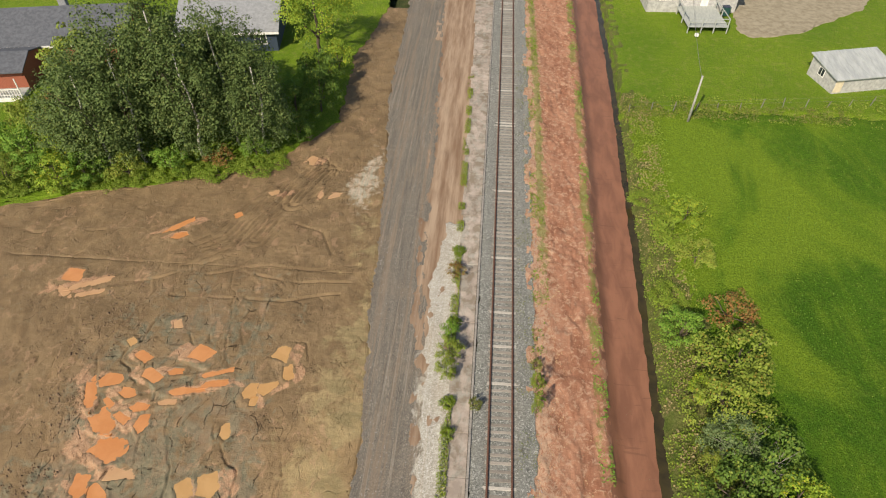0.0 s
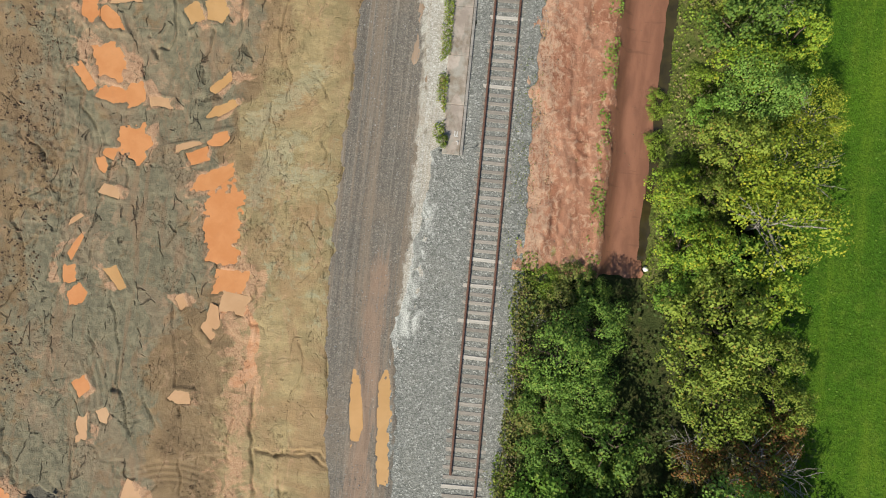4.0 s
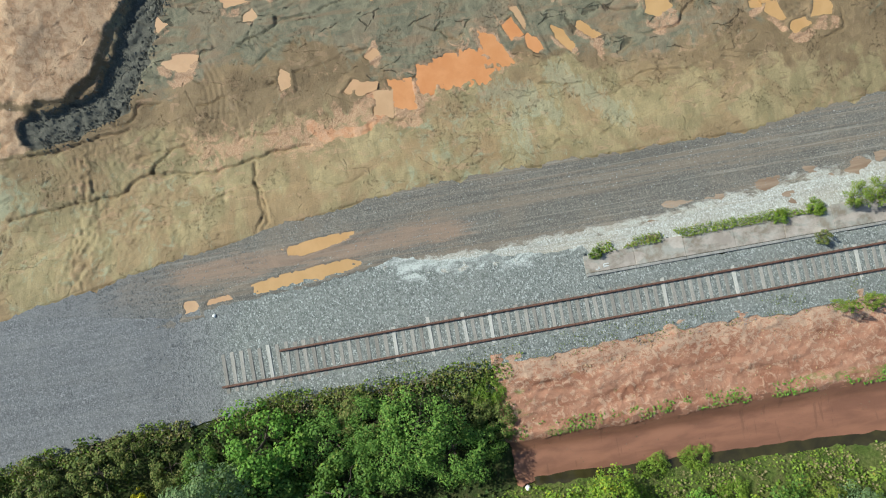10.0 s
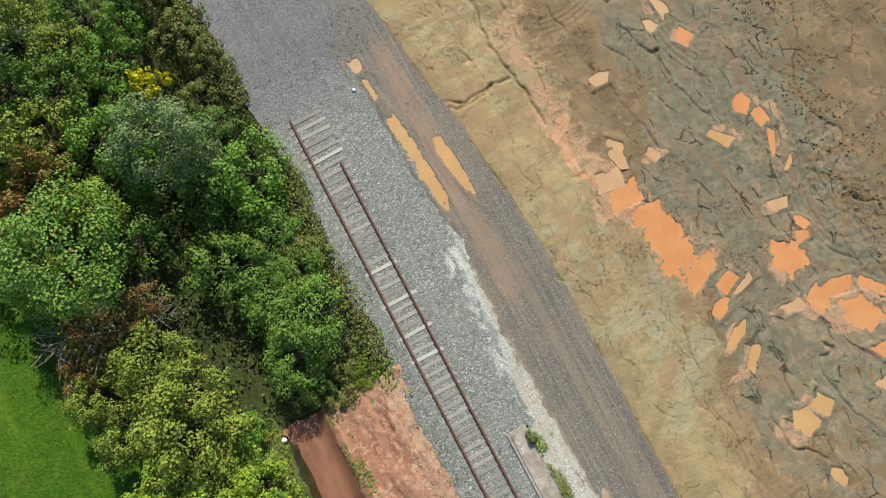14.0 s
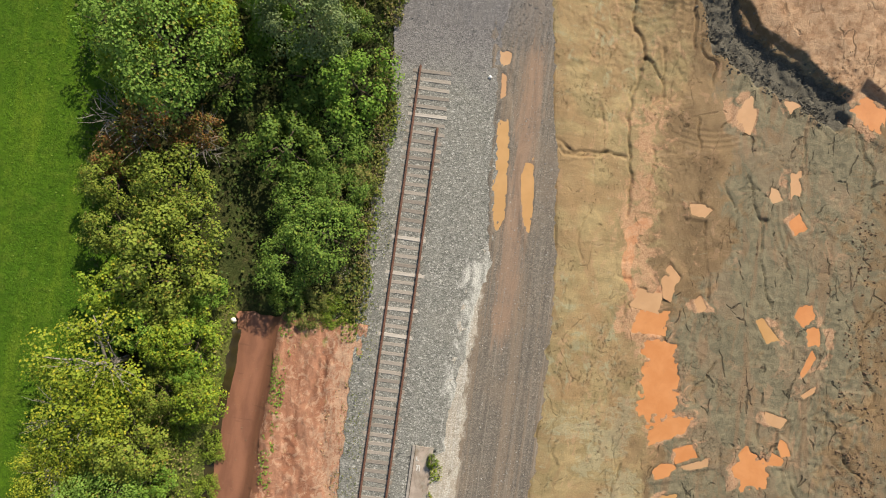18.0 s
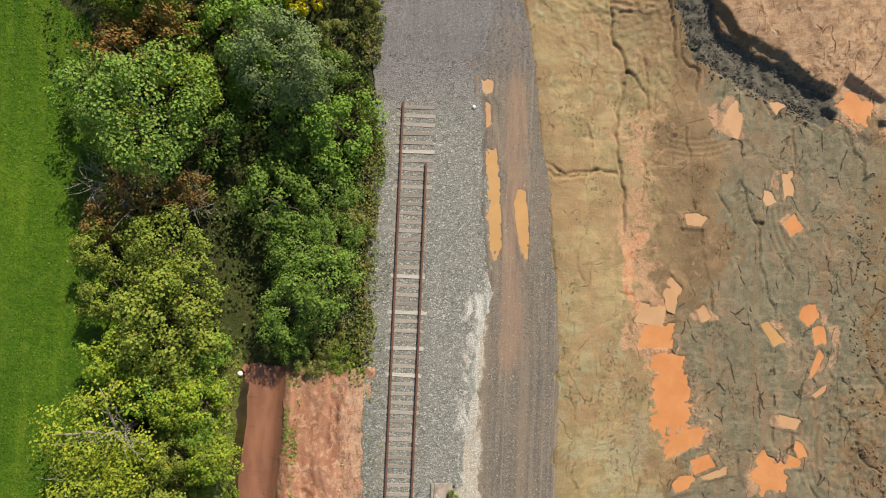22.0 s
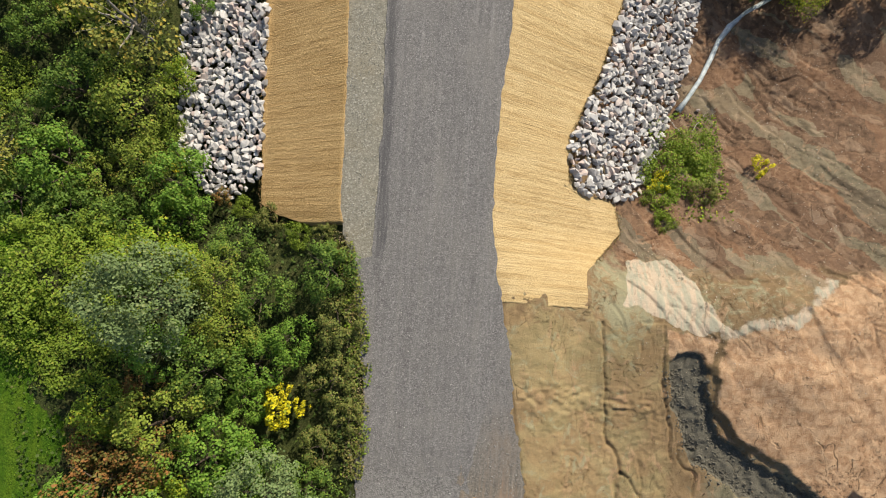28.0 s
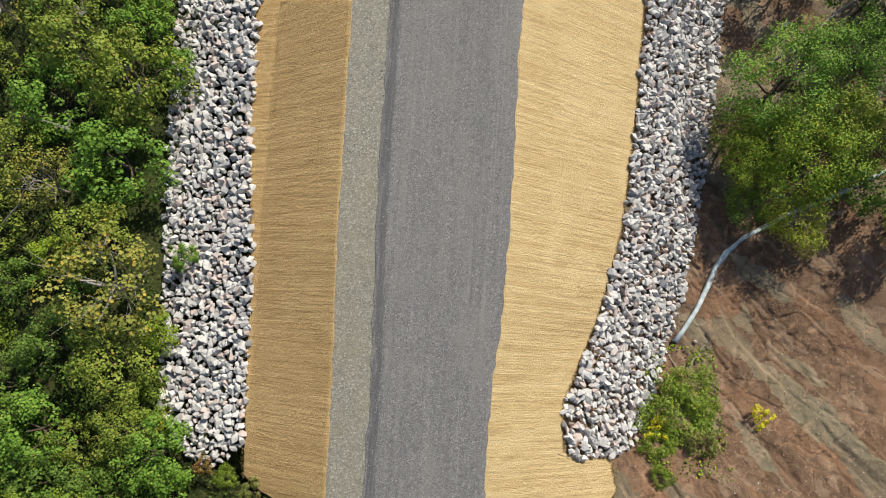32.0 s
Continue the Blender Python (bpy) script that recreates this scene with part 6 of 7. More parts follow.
def area(x0, x1, y0, y1, clump=0.0, seed=0, lean=1.0):
    def where(rng, n):
        x, y = rng.uniform(0, 1, n), rng.uniform(y0, y1, n)
        lo = x0(y) if callable(x0) else x0
        hi = x1(y) if callable(x1) else x1
        x = lo + (hi - lo) * x**lean
        keep = fbm(x * 0.8, y * 0.8, seed, 3) > clump
        return np.column_stack([x[keep], y[keep]])
    return where


scatter("undergrowth", "dense mixed weeds and low leaves under the hedgerow, coloured dark for shade", "undergrowth", LEAF["under"], 30000, area(lambda y: np.interp(y, [-95, -33.5, -31.5, -30.5, -29.5, -28.5, -20, 3], [17.4, 16.8, 14.5, 11.5, 8.5, 4.2, 2.8, 2.5]), lambda y: np.interp(y, [-90, -34, -20, 3], [42, 34, 23, 18]), -80, 2, 0.36, 3), 0.20, 0.5, 31)
scatter("bank_weeds", "weeds and dry stalks on the ditch bank", "weeds", LEAF["low"], 15000, area(lambda y: ditch_e(y) + 0.25, lambda y: ditch_e(y) + 4.2, 1, 60, 0.40, 5), 0.13, 0.35, 32)
scatter("dry_stalks", "straw coloured dry grass stalks", "grass", leaf_mat("dry_grass", (0.25, 0.2, 0.09), (0.36, 0.29, 0.15), (0.17, 0.16, 0.05), 0.2), 9000, area(lambda y: ditch_e(y) + 0.4, lambda y: ditch_e(y) + 3.5, 1, 64, 0.5, 6), 0.14, 0.3, 33)
scatter("verge_weeds", "scattered green weeds on the clay verge", "weeds", LEAF["green"], 9000, area(lambda y: ditch_w(y) - 1.2, lambda y: ditch_w(y) - 0.2, 3, 95, 0.60, 9, 0.8), 0.11, 0.14, 34)
scatter("verge_tufts", "green weeds between the ballast and the clay", "weeds", LEAF["low"], 7000, area(lambda y: road_e(y) - 0.1, lambda y: road_e(y) + 1.2, 22, 100, 0.54, 27), 0.13, 0.16, 55)
scatter("ballast_weeds", "small grey-green weeds growing in the ballast", "weeds", LEAF["brown"], 6000, area(1.05, 2.5, -11, 70, 0.54, 10), 0.075, 0.14, 35, 0.1)
scatter("platform_weeds", "green weeds growing along the platform joint", "weeds", LEAF["olive"], 15000, area(lambda y: -3.6 - y * 0.012, lambda y: -2.95 - y * 0.012, 8.5, 66, 0.46, 11, 0.7), 0.085, 0.26, 36, 0.12)
scatter("road_edge_weeds", "low weeds along the road edge", "weeds", LEAF["brown"], 9000, area(lambda y: road_e(y) - 0.5, lambda y: road_e(y) + 1.0, -29, 2, 0.44, 12), 0.13, 0.25, 37, 0.1)
scatter("edge_grass", "tufts of green grass at the edge of the ballast", "grass", LEAF["low"], 4000, area(lambda y: road_e(y) - 0.7, lambda y: road_e(y) + 0.8, -30, 4, 0.52, 26), 0.13, 0.22, 54, 0.1)
scatter("slope_weeds", "green and yellow weeds at the foot of the slope", "weeds", LEAF["lime"], 2600, area(-20.5, -15.4, -41, -32.5, 0.44, 13), 0.16, 0.3, 38)
scatter("meadow_grass", "bright short blades of meadow grass", "grass", leaf_mat("meadow_blades", (0.068, 0.155, 0.009), (0.10, 0.195, 0.012), (0.16, 0.225, 0.03), 0.2), 26000, area(lambda y: np.interp(y, [-34, -20, -8, 3, 12, 26, 40], [24, 20.5, 18.5, 16.5, 15.5, 16, 14.5]), lambda y: 56.0 + 0 * y, -32, 60, 0.3, 14, 1.7), 0.10, 0.05, 39, 0.07)

# ---- riprap: quarry stone along both toes of the embankment ----
def stone_mesh(seed, mat, flat=0.75):
    rr = random.Random(seed)
    bm = bmesh.new()
    for k in range(12):
        d = Vector((rr.gauss(0, 1), rr.gauss(0, 1), rr.gauss(0, 1))).normalized()
        bm.verts.new((d.x * rr.uniform(0.38, 0.56), d.y * rr.uniform(0.34, 0.5), d.z * rr.uniform(0.34, 0.5) * flat))
    res = bmesh.ops.convex_hull(bm, input=bm.verts[:])
    bmesh.ops.delete(bm, geom=[g for g in res["geom_interior"] if isinstance(g, bmesh.types.BMVert)], context="VERTS")
    return done(bm, "stone", mat)


STONES = [stone_mesh(k, M_ROCK) for k in range(10)]


def joined(name, spots, shapes, mat):
    verts, faces, base = [], [], 0
    data = []
    for me in shapes:
        data.append((np.array([v.co[:] for v in me.vertices]), [tuple(p.vertices) for p in me.polygons]))
    for k, m in spots:
        v, f = data[k]
        mm = np.array(m)
        verts.append(v @ mm[:3, :3].T + mm[:3, 3])
        faces += [tuple(i + base for i in q) for q in f]
        base += len(v)
    return mesh_of(name, np.concatenate(verts), faces, mat)


def riprap(name, label, y0, y1, near0, near1, left, right, seed):
    rr = random.Random(seed)
    heap = thing(name, label, "riprap")
    loose, named, y = [], 0, y0
    step = 0.36
    while y < y1:
        x = left(y) + rr.uniform(0, 0.2)
        while x < right(y):
            px, py = x + rr.uniform(-0.14, 0.14), y + rr.uniform(-0.16, 0.16)
            s = rr.choice((0.45, 0.55, 0.6, 0.7, 0.85)) * rr.uniform(0.85, 1.2)
            m = pose(px, py, float(land(px, py)) + 0.16 + rr.uniform(-0.05, 0.16), rr.uniform(0, 360), rr.uniform(0, 360), rr.uniform(0, 360)) @ Matrix.Diagonal((s, s * rr.uniform(0.75, 1.1), s, 1))
            k = rr.randrange(len(STONES))
            if near0 < py < near1 and named < 300:
                piece("stone", STONES[k], heap, "", m)
                named += 1
            else:
                loose.append((k, m))
            x += step * rr.uniform(0.8, 1.15)
        y += step * 0.92
    rest = piece("rubble", joined("rubble", loose, STONES, M_ROCK), heap)
    tagged(rest, kind="stuff")


riprap("riprap_bank", "bank of loose grey quarry stone below the straw blanket", -92, -33.6, -39, -33.6,
       lambda y: float(np.interp(y, [-92, -59, -50, -43.5, -37, -34.4, -33.2], [-24.0, -20.6, -19.4, -18.2, -15.9, -14.4, -13.0])),
       lambda y: float(np.interp(y, [-92, -56.6, -48.3, -42.1, -36.9, -34.2, -33.2], [-15.4, -13.7, -12.9, -11.3, -9.1, -9.3, -10.6])), 5)
riprap("riprap_toe", "long heap of pale grey quarry stone at the embankment foot", -92, -31.6, -37, -31.6,
       lambda y: float(np.interp(y, [-92, -53.5, -44, -38, -33, -31.6], [14.2, 12.3, 11.1, 10.7, 10.5, 12.4])),
       lambda y: float(np.interp(y, [-92, -53.8, -45.9, -38, -34.5, -32.2, -31.6], [20.0, 18.3, 17.6, 16.8, 16.3, 14.5, 13.5])), 6)


def pebbles(name, label, n, where, lo, hi, seed, mat=M_STONE, rise=0.1, relief=None):
    rng = np.random.default_rng(seed)
    p = where(rng, n)
    p = p[~in_pool(p[:, 0], p[:, 1])]
    z = land(p[:, 0], p[:, 1]) + (relief(p[:, 0], p[:, 1]) if relief else rise)
    octa = np.array([(1, 0, -0.5), (0, 1, -0.5), (-1, 0, -0.5), (0, -1, -0.5), (0, 0, 0.7)])
    tri = np.array([(0, 1, 4), (1, 2, 4), (2, 3, 4), (3, 0, 4)])
    n = len(p)
    s = (lo + (hi - lo) * rng.uniform(0, 1, n) ** 3)[:, None, None]
    a = rng.uniform(0, 6.28, n)
    base = octa[None] * rng.uniform(0.6, 1.2, (n, 5, 1)) * s
    v = np.stack([base[..., 0] * np.cos(a)[:, None] - base[..., 1] * np.sin(a)[:, None], base[..., 0] * np.sin(a)[:, None] + base[..., 1] * np.cos(a)[:, None], base[..., 2]], -1)
    v += np.column_stack([p, z])[:, None, :]
    faces = (tri[None] + 5 * np.arange(n)[:, None, None]).reshape(-1, 3)
    return tagged(new(name, mesh_of(name, v.reshape(-1, 3), faces, mat)), label, "stones", kind="stuff")


pebbles("ballast_stones", "loose grey ballast stones round the track", 19000, area(lambda y: np.interp(y, [-15, -3, 1, 8, 9, 60], [-3.3, -4.2, -3.6, -3.0, -1.8, -1.8]), lambda y: road_e(y) + 0.6 * vnoise(y * 0.9, y * 0, 7), -15, 60), 0.022, 0.05, 41, rise=0.06)
pebbles("road_stones", "pale stones scattered on the haul road", 5000, area(lambda y: road_w(y) + 0.2, haul_e, -20, 60), 0.018, 0.06, 42, rise=0.08)
pebbles("new_road_stones", "crushed stones on the embankment road", 10000, area(lambda y: road_w(y) + 0.1, lambda y: road_e(y) - 0.1, -66, -15), 0.02, 0.045, 43, rise=0.11)
pebbles("verge_stones", "stones scattered on the red clay", 1500, area(lambda y: road_e(y) + 0.1, lambda y: ditch_e(y) - 0.4, 3, 60), 0.02, 0.07, 44, M_CLOD, rise=0.05)
pebbles("spilled_gravel", "gravel spilled from the ballast over the clay end", 2200, area(2.0, 5.2, -1.0, 4.2, 0.42, 25, 1.5), 0.02, 0.06, 50, rise=0.02)
pebbles("clay_clods", "dark clods of dug clay on the field", 4600, area(lambda y: np.interp(y, [-10, 10, 35], [-30.5, -30.5, -32]), lambda y: np.interp(y, [-10, 10, 35], [-26.6, -26.6, -28.0]), -10, 34, 0.46, 17), 0.04, 0.19, 45, M_CLOD, relief=field_relief)
pebbles("field_stones", "small stones and lumps on the clay field", 5000, area(-30, lambda y: road_w(y) - 0.4, -24, 40, 0.5, 18), 0.02, 0.085, 46, M_CLOD, relief=field_relief)


def along_trench(rng, n):
    i = rng.integers(0, len(TRENCH) - 1, n)
    u = rng.uniform(0, 1, n)[:, None]
    a, b = np.array(TRENCH)[i], np.array(TRENCH)[i + 1]
    side = rng.normal(size=n) * 0.3 + np.where(rng.uniform(0, 1, n) < 0.6, 0.75, -0.7)
    off = np.column_stack([(b - a)[:, 1], -(b - a)[:, 0]]) / np.linalg.norm(b - a, axis=1)[:, None]
    return a + (b - a) * u + off * side[:, None]


scatter("roadside_straw", "withered pale grass at the road edge below the shrubs", "grass", leaf_mat("withered_grass", (0.24, 0.18, 0.09), (0.36, 0.28, 0.16), (0.13, 0.15, 0.04), 0.25), 6500, area(lambda y: road_e(y) - 0.25, lambda y: road_e(y) + 0.7, -30, 1, 0.42, 30), 0.085, 0.2, 56, 0.08)
pebbles("hill_stones", "small pale and reddish stones on the clay hillside", 4500, area(-29, lambda y: np.interp(y, [-48, -40, -30, -22], [-18.8, -16.8, -13.3, -13.0]), -48, -22, 0.42, 19), 0.02, 0.085, 49, rock_mat("hill_stone", (0.28, 0.19, 0.13), (0.44, 0.35, 0.27), (0.55, 0.52, 0.46)), relief=field_relief)


def beside_blankets(rng, n):
    y = rng.uniform(-66, -29, n)
    west = np.interp(y, [-95, -56.6, -48.3, -42.1, -36.9, -34.0, -33.2, -31.3, -28.6], [-15.3, -13.6, -12.8, -11.2, -9.0, -9.2, -12.7, -13.2, -10.6])
    east = np.interp(y, [-95, -53.5, -44, -38, -31.3, -30.6], [14.6, 12.4, 11.2, 10.8, 10.2, 9.0])
    x = np.where(rng.uniform(0, 1, n) < 0.6, west - np.abs(rng.normal(size=n)) * 0.22 + 0.08, east + np.abs(rng.normal(size=n)) * 0.18 - 0.08)
    return np.column_stack([x, y])


scatter("straw_bits", "loose straw and withered weeds along the blanket edge", "straw", leaf_mat("loose_straw", (0.20, 0.135, 0.06), (0.34, 0.24, 0.11), (0.10, 0.12, 0.03), 0.3), 5200, beside_blankets, 0.075, 0.08, 53, 0.05)
pebbles("trench_lumps", "dark wet lumps of dug rock and clay in the trench", 2600, along_trench, 0.03, 0.20, 47, plain_mat("wet_rock", (0.075, 0.07, 0.056), (0.15, 0.138, 0.11), 3, 0.8), relief=field_relief)
pebbles("verge_clods", "crusts and clods of pale red clay on the verge", 4200, area(lambda y: road_e(y) + 0.2, lambda y: road_e(y) + 3.6, 3, 50, 0.46, 24, 1.6), 0.02, 0.10, 48, plain_mat("pale_clods", (0.30, 0.17, 0.09), (0.46, 0.33, 0.20), 3, 0.9), rise=0.03)


# ---- houses, shed, poles ----
M_SHINGLE = plain_mat("grey_shingles", (0.07, 0.076, 0.088), (0.11, 0.118, 0.135), 2.5, 0.9, bump=0.3)
M_SHINGLE_L = plain_mat("light_grey_shingles", (0.20, 0.21, 0.22), (0.27, 0.28, 0.29), 2.5, 0.9, bump=0.3)
M_BRICKRED = plain_mat("red_brick_wall", (0.24, 0.07, 0.04), (0.33, 0.115, 0.07), 9, 0.9, (1, 1, 4))
M_BLUE = plain_mat("dark_blue_siding", (0.025, 0.04, 0.065), (0.04, 0.06, 0.09), 4, 0.7, (0.3, 0.3, 6))
M_PAINT = plain_mat("white_paint", (0.62, 0.61, 0.58), (0.78, 0.77, 0.74), 3, 0.7)
M_LIMEWASH = plain_mat("weathered_whitewash", (0.30, 0.30, 0.29), (0.46, 0.455, 0.44), 2.5, 0.9)
M_TIN = plain_mat("weathered_tin_roof", (0.30, 0.32, 0.32), (0.42, 0.44, 0.43), 0.8, 0.55, (3, 0.6, 1), 0.2)
M_GREYWOOD = plain_mat("grey_deck_wood", (0.27, 0.29, 0.27), (0.40, 0.42, 0.39), 2.5, 0.9, (7, 0.7, 3))
M_GLASS = plain_mat("dark_window_glass", (0.02, 0.025, 0.03), (0.04, 0.05, 0.055), 1, 0.08, bump=0.0)
M_POLE = plain_mat("grey_pole_wood", (0.24, 0.235, 0.22), (0.40, 0.39, 0.365), 5, 0.9, (4, 4, 0.5))
M_CABLE = plain_mat("cable", (0.16, 0.16, 0.15), (0.22, 0.22, 0.2), 1, 0.6, bump=0)
M_PIPE = plain_mat("blue_grey_hose", (0.30, 0.36, 0.38), (0.58, 0.64, 0.66), 2.2, 0.55, bump=0.35, dist=0.05)


def gable_roof(w, d, h, rise, over, mat):
    bm = bmesh.new()
    x, y0, y1 = w / 2 + over, -d / 2 - over, d / 2 + over
    z0 = h - over * rise / (d / 2)
    up = [bm.verts.new((sx, sy, sz + t)) for t in (0, 0.14) for sx in (-x, x) for sy, sz in ((y0, z0), (0, h + rise), (y1, z0))]
    a, b = up[:6], up[6:]
    for q in ((b[0], b[3], b[4], b[1]), (b[1], b[4], b[5], b[2]), (a[0], a[1], a[4], a[3]), (a[1], a[2], a[5], a[4]), (a[0], a[3], b[3], b[0]), (a[2], b[2], b[5], a[5]),
              (a[0], b[0], b[1], a[1]), (a[1], b[1], b[2], a[2]), (a[3], a[4], b[4], b[3]), (a[4], a[5], b[5], b[4])):
        bm.faces.new(q)
    return done(bm, "roof", mat)


def gable_walls(w, d, h, rise, mat):
    bm = bmesh.new()
    lo = [bm.verts.new((x, y, -0.3)) for x, y in ((-w / 2, -d / 2), (w / 2, -d / 2), (w / 2, d / 2), (-w / 2, d / 2))]
    hi = [bm.verts.new((v.co.x, v.co.y, h)) for v in lo]
    e, f = bm.verts.new((w / 2, 0, h + rise)), bm.verts.new((-w / 2, 0, h + rise))
    for q in ((lo[0], lo[1], hi[1], hi[0]), (lo[1], lo[2], hi[2], e, hi[1]), (lo[2], lo[3], hi[3], hi[2]), (lo[3], lo[0], hi[0], f, hi[3])):
        bm.faces.new(q)
    return done(bm, "wall", mat)


def window_at(house, x, y, z, w, h, turn=0):
    win = piece("window", boxes("window", M_PAINT, [(-w / 2 - 0.08, w / 2 + 0.08, -0.05, 0.0, -0.08, 0), (-w / 2 - 0.08, w / 2 + 0.08, -0.05, 0.0, h, h + 0.08), (-w / 2 - 0.08, -w / 2, -0.05, 0, 0, h), (w / 2, w / 2 + 0.08, -0.05, 0, 0, h), (-0.03, 0.03, -0.045, -0.01, 0, h)], 0.0), house, "", pose(x, y, z, 0, 0, turn))
    piece("pane", boxes("pane", M_GLASS, [(-w / 2, w / 2, -0.03, -0.012, 0, h)], 0.0), win)


def house(label, x, y, turn, w, d, h, rise, roof, wall):
    ob = thing("house", label, "house", at=pose(x, y, 0, 0, 0, turn))
    piece("wall", gable_walls(w, d, h, rise, wall), ob)
    piece("roof", gable_roof(w, d, h, rise, 0.45, roof), ob)
    piece("fascia", boxes("fascia", M_PAINT, [(-w / 2 - 0.45, w / 2 + 0.45, -d / 2 - 0.50, -d / 2 - 0.452, h - 0.34, h - 0.08)], 0.0), ob, "white roof edge board")
    for k in range(3):
        window_at(ob, -w / 2 + w * (k + 0.5) / 3, -d / 2 - 0.004, 1.0, 1.3, 1.1)
    return ob


house("single-storey dark blue house with a light grey roof", -34.6, 75.6, 8.5, 11.6, 11.4, 2.7, 2.0, M_SHINGLE_L, M_BLUE)
brick_house = house("red brick bungalow with a dark grey shingle roof", -55.5, 69.6, 11, 20.0, 10.0, 2.8, 2.2, M_SHINGLE, M_BRICKRED)
piece("chimney", boxes("chimney", M_SHINGLE_L, [(-0.45, 0.45, -0.35, 0.35, 3.6, 5.9), (-0.55, 0.55, -0.45, 0.45, 5.7, 5.85)], 0.03), brick_house, "pale square chimney", pose(2.0, 1.2, 0))
vent = piece("roof_vent", boxes("roof_vent", M_SHINGLE, [(-0.3, 0.3, -0.3, 0.3, 3.0, 4.75), (-0.4, 0.4, -0.4, 0.4, 4.6, 4.8)], 0.03), brick_house, "dark roof vent", pose(6.0, -0.4, 0))
wing = thing("house", "low wing with dark roof and white porch railing", "house", at=pose(-58.2, 60.6, 0, 0, 0, 11))
piece("wall", gable_walls(9.5, 5.0, 2.6, 0.9, M_BRICKRED), wing)
piece("roof", gable_roof(9.5, 5.6, 2.6, 0.9, 0.3, M_SHINGLE), wing)
piece("porch_floor", boxes("porch_floor", M_GREYWOOD, [(-4.6, 4.7, -4.6, -2.5, -0.3, 0.5)]), wing, "grey wooden porch floor")
piece("porch_skirt", boxes("porch_skirt", M_PAINT, [(-4.6, 4.7, -4.68, -4.604, -0.3, 0.45)]), wing, "white porch skirting")
piece("handrail", boxes("handrail", M_PAINT, [(-4.6, 4.7, -4.58, -4.5, 1.35, 1.44), (-4.6, 4.7, -4.57, -4.51, 0.7, 0.76)]), wing, "white railing")
BAL = boxes("baluster", M_PAINT, [(-0.025, 0.025, -0.025, 0.025, 0.5, 1.36)], 0.0)
POST = boxes("post", M_PAINT, [(-0.06, 0.06, -0.06, 0.06, 0.5, 2.6)], 0.01)
for k in range(32):
    piece("baluster", BAL, wing, "", pose(-4.5 + 0.295 * k, -4.54, 0))
for k in range(4):
    piece("post", POST, wing, "", pose(-4.5 + 3.05 * k, -4.54, 0))

# the house with the grey deck
deck_house = thing("house", "pale clapboard house front with a grey timber deck", "house", at=pose(25.6, 82.6, 0, 0, 0, 3))
piece("wall", boxes("wall", M_LIMEWASH, [(-6.5, 5.5, 4.2, 12, -0.3, 3.2)], 0.0), deck_house)
piece("roof", gable_roof(12.0, 9.0, 3.2, 2.0, 0.4, M_SHINGLE_L), deck_house, "", pose(-0.5, 8.4, 0))
piece("door", boxes("door", M_PAINT, [(0.6, 1.6, 4.13, 4.196, 0.75, 2.75)], 0.02), deck_house, "white door")
window_at(deck_house, -1.2, 4.196, 1.5, 1.5, 1.1)
window_at(deck_house, -4.2, 4.196, 1.5, 1.5, 1.1)
BOARD = boxes("deck_board", M_GREYWOOD, [(-2.6, 2.6, -0.068, 0.068, 0.70, 0.74)], 0.006)
for k in range(46):
    piece("deck_board", BOARD, deck_house, "", pose(0, -2.3 + 0.145 * k, 0))
for x, y in ((-2.5, -2.2), (2.5, -2.2), (-0.8, -2.2), (0.8, -2.2), (-2.5, 0.8), (2.5, 0.8), (-2.5, 3.6), (2.5, 3.6)):
    piece("deck_post", boxes("deck_post", M_GREYWOOD, [(-0.06, 0.06, -0.06, 0.06, -0.3, 1.75)], 0.01), deck_house, "", pose(x, y, 0))
piece("deck_rail", boxes("deck_rail", M_GREYWOOD, [(-2.55, 2.55, -2.25, -2.13, 1.70, 1.76), (-2.57, -2.45, -2.2, 4.1, 1.70, 1.76), (2.45, 2.57, -2.2, 4.1, 1.70, 1.76), (-2.55, 2.55, -2.21, -2.17, 1.2, 1.28)], 0.01), deck_house, "grey deck railing")
box_bin = thing("storage_box", "dark green storage bin beside the deck", "bin", at=pose(29.3, 86.0, 0, 0, 0, 5))
piece("body", boxes("body", plain_mat("green_bin", (0.012, 0.05, 0.045), (0.02, 0.07, 0.06), 2, 0.5), [(-0.45, 0.45, -0.4, 0.4, 0, 1.1)], 0.03), box_bin)
piece("lid", boxes("lid", plain_mat("bin_lid", (0.02, 0.03, 0.06), (0.03, 0.045, 0.08), 2, 0.5), [(-0.48, 0.48, -0.43, 0.43, 1.1, 1.18)], 0.02), box_bin)
pail = boxes("pail", M_PAINT, [(-0.22, 0.22, -0.22, 0.22, 0, 0.4)], 0.06)
tagged(piece("pail", pail, None, "", pose(24.1, 79.0, 0.02)), "white plastic pail on the lawn by the deck", "pail")

# the shed
shed = thing("shed", "small whitewashed shed with a weathered grey metal roof", "shed", at=pose(36.2, 65.9, 0, 0, 0, 14))
bm = bmesh.new()
lo = [bm.verts.new(p) for p in ((0, 0, -0.3), (7.6, 0, -0.3), (7.6, 4.7, -0.3), (0, 4.7, -0.3))]
hi = [bm.verts.new(p) for p in ((0, 0, 1.65), (7.6, 0, 1.65), (7.6, 4.7, 2.3), (0, 4.7, 2.3))]
for q in ((0, 1), (1, 2), (2, 3), (3, 0)):
    bm.faces.new((lo[q[0]], lo[q[1]], hi[q[1]], hi[q[0]]))
piece("wall", done(bm, "wall", M_LIMEWASH), shed)
bm = bmesh.new()
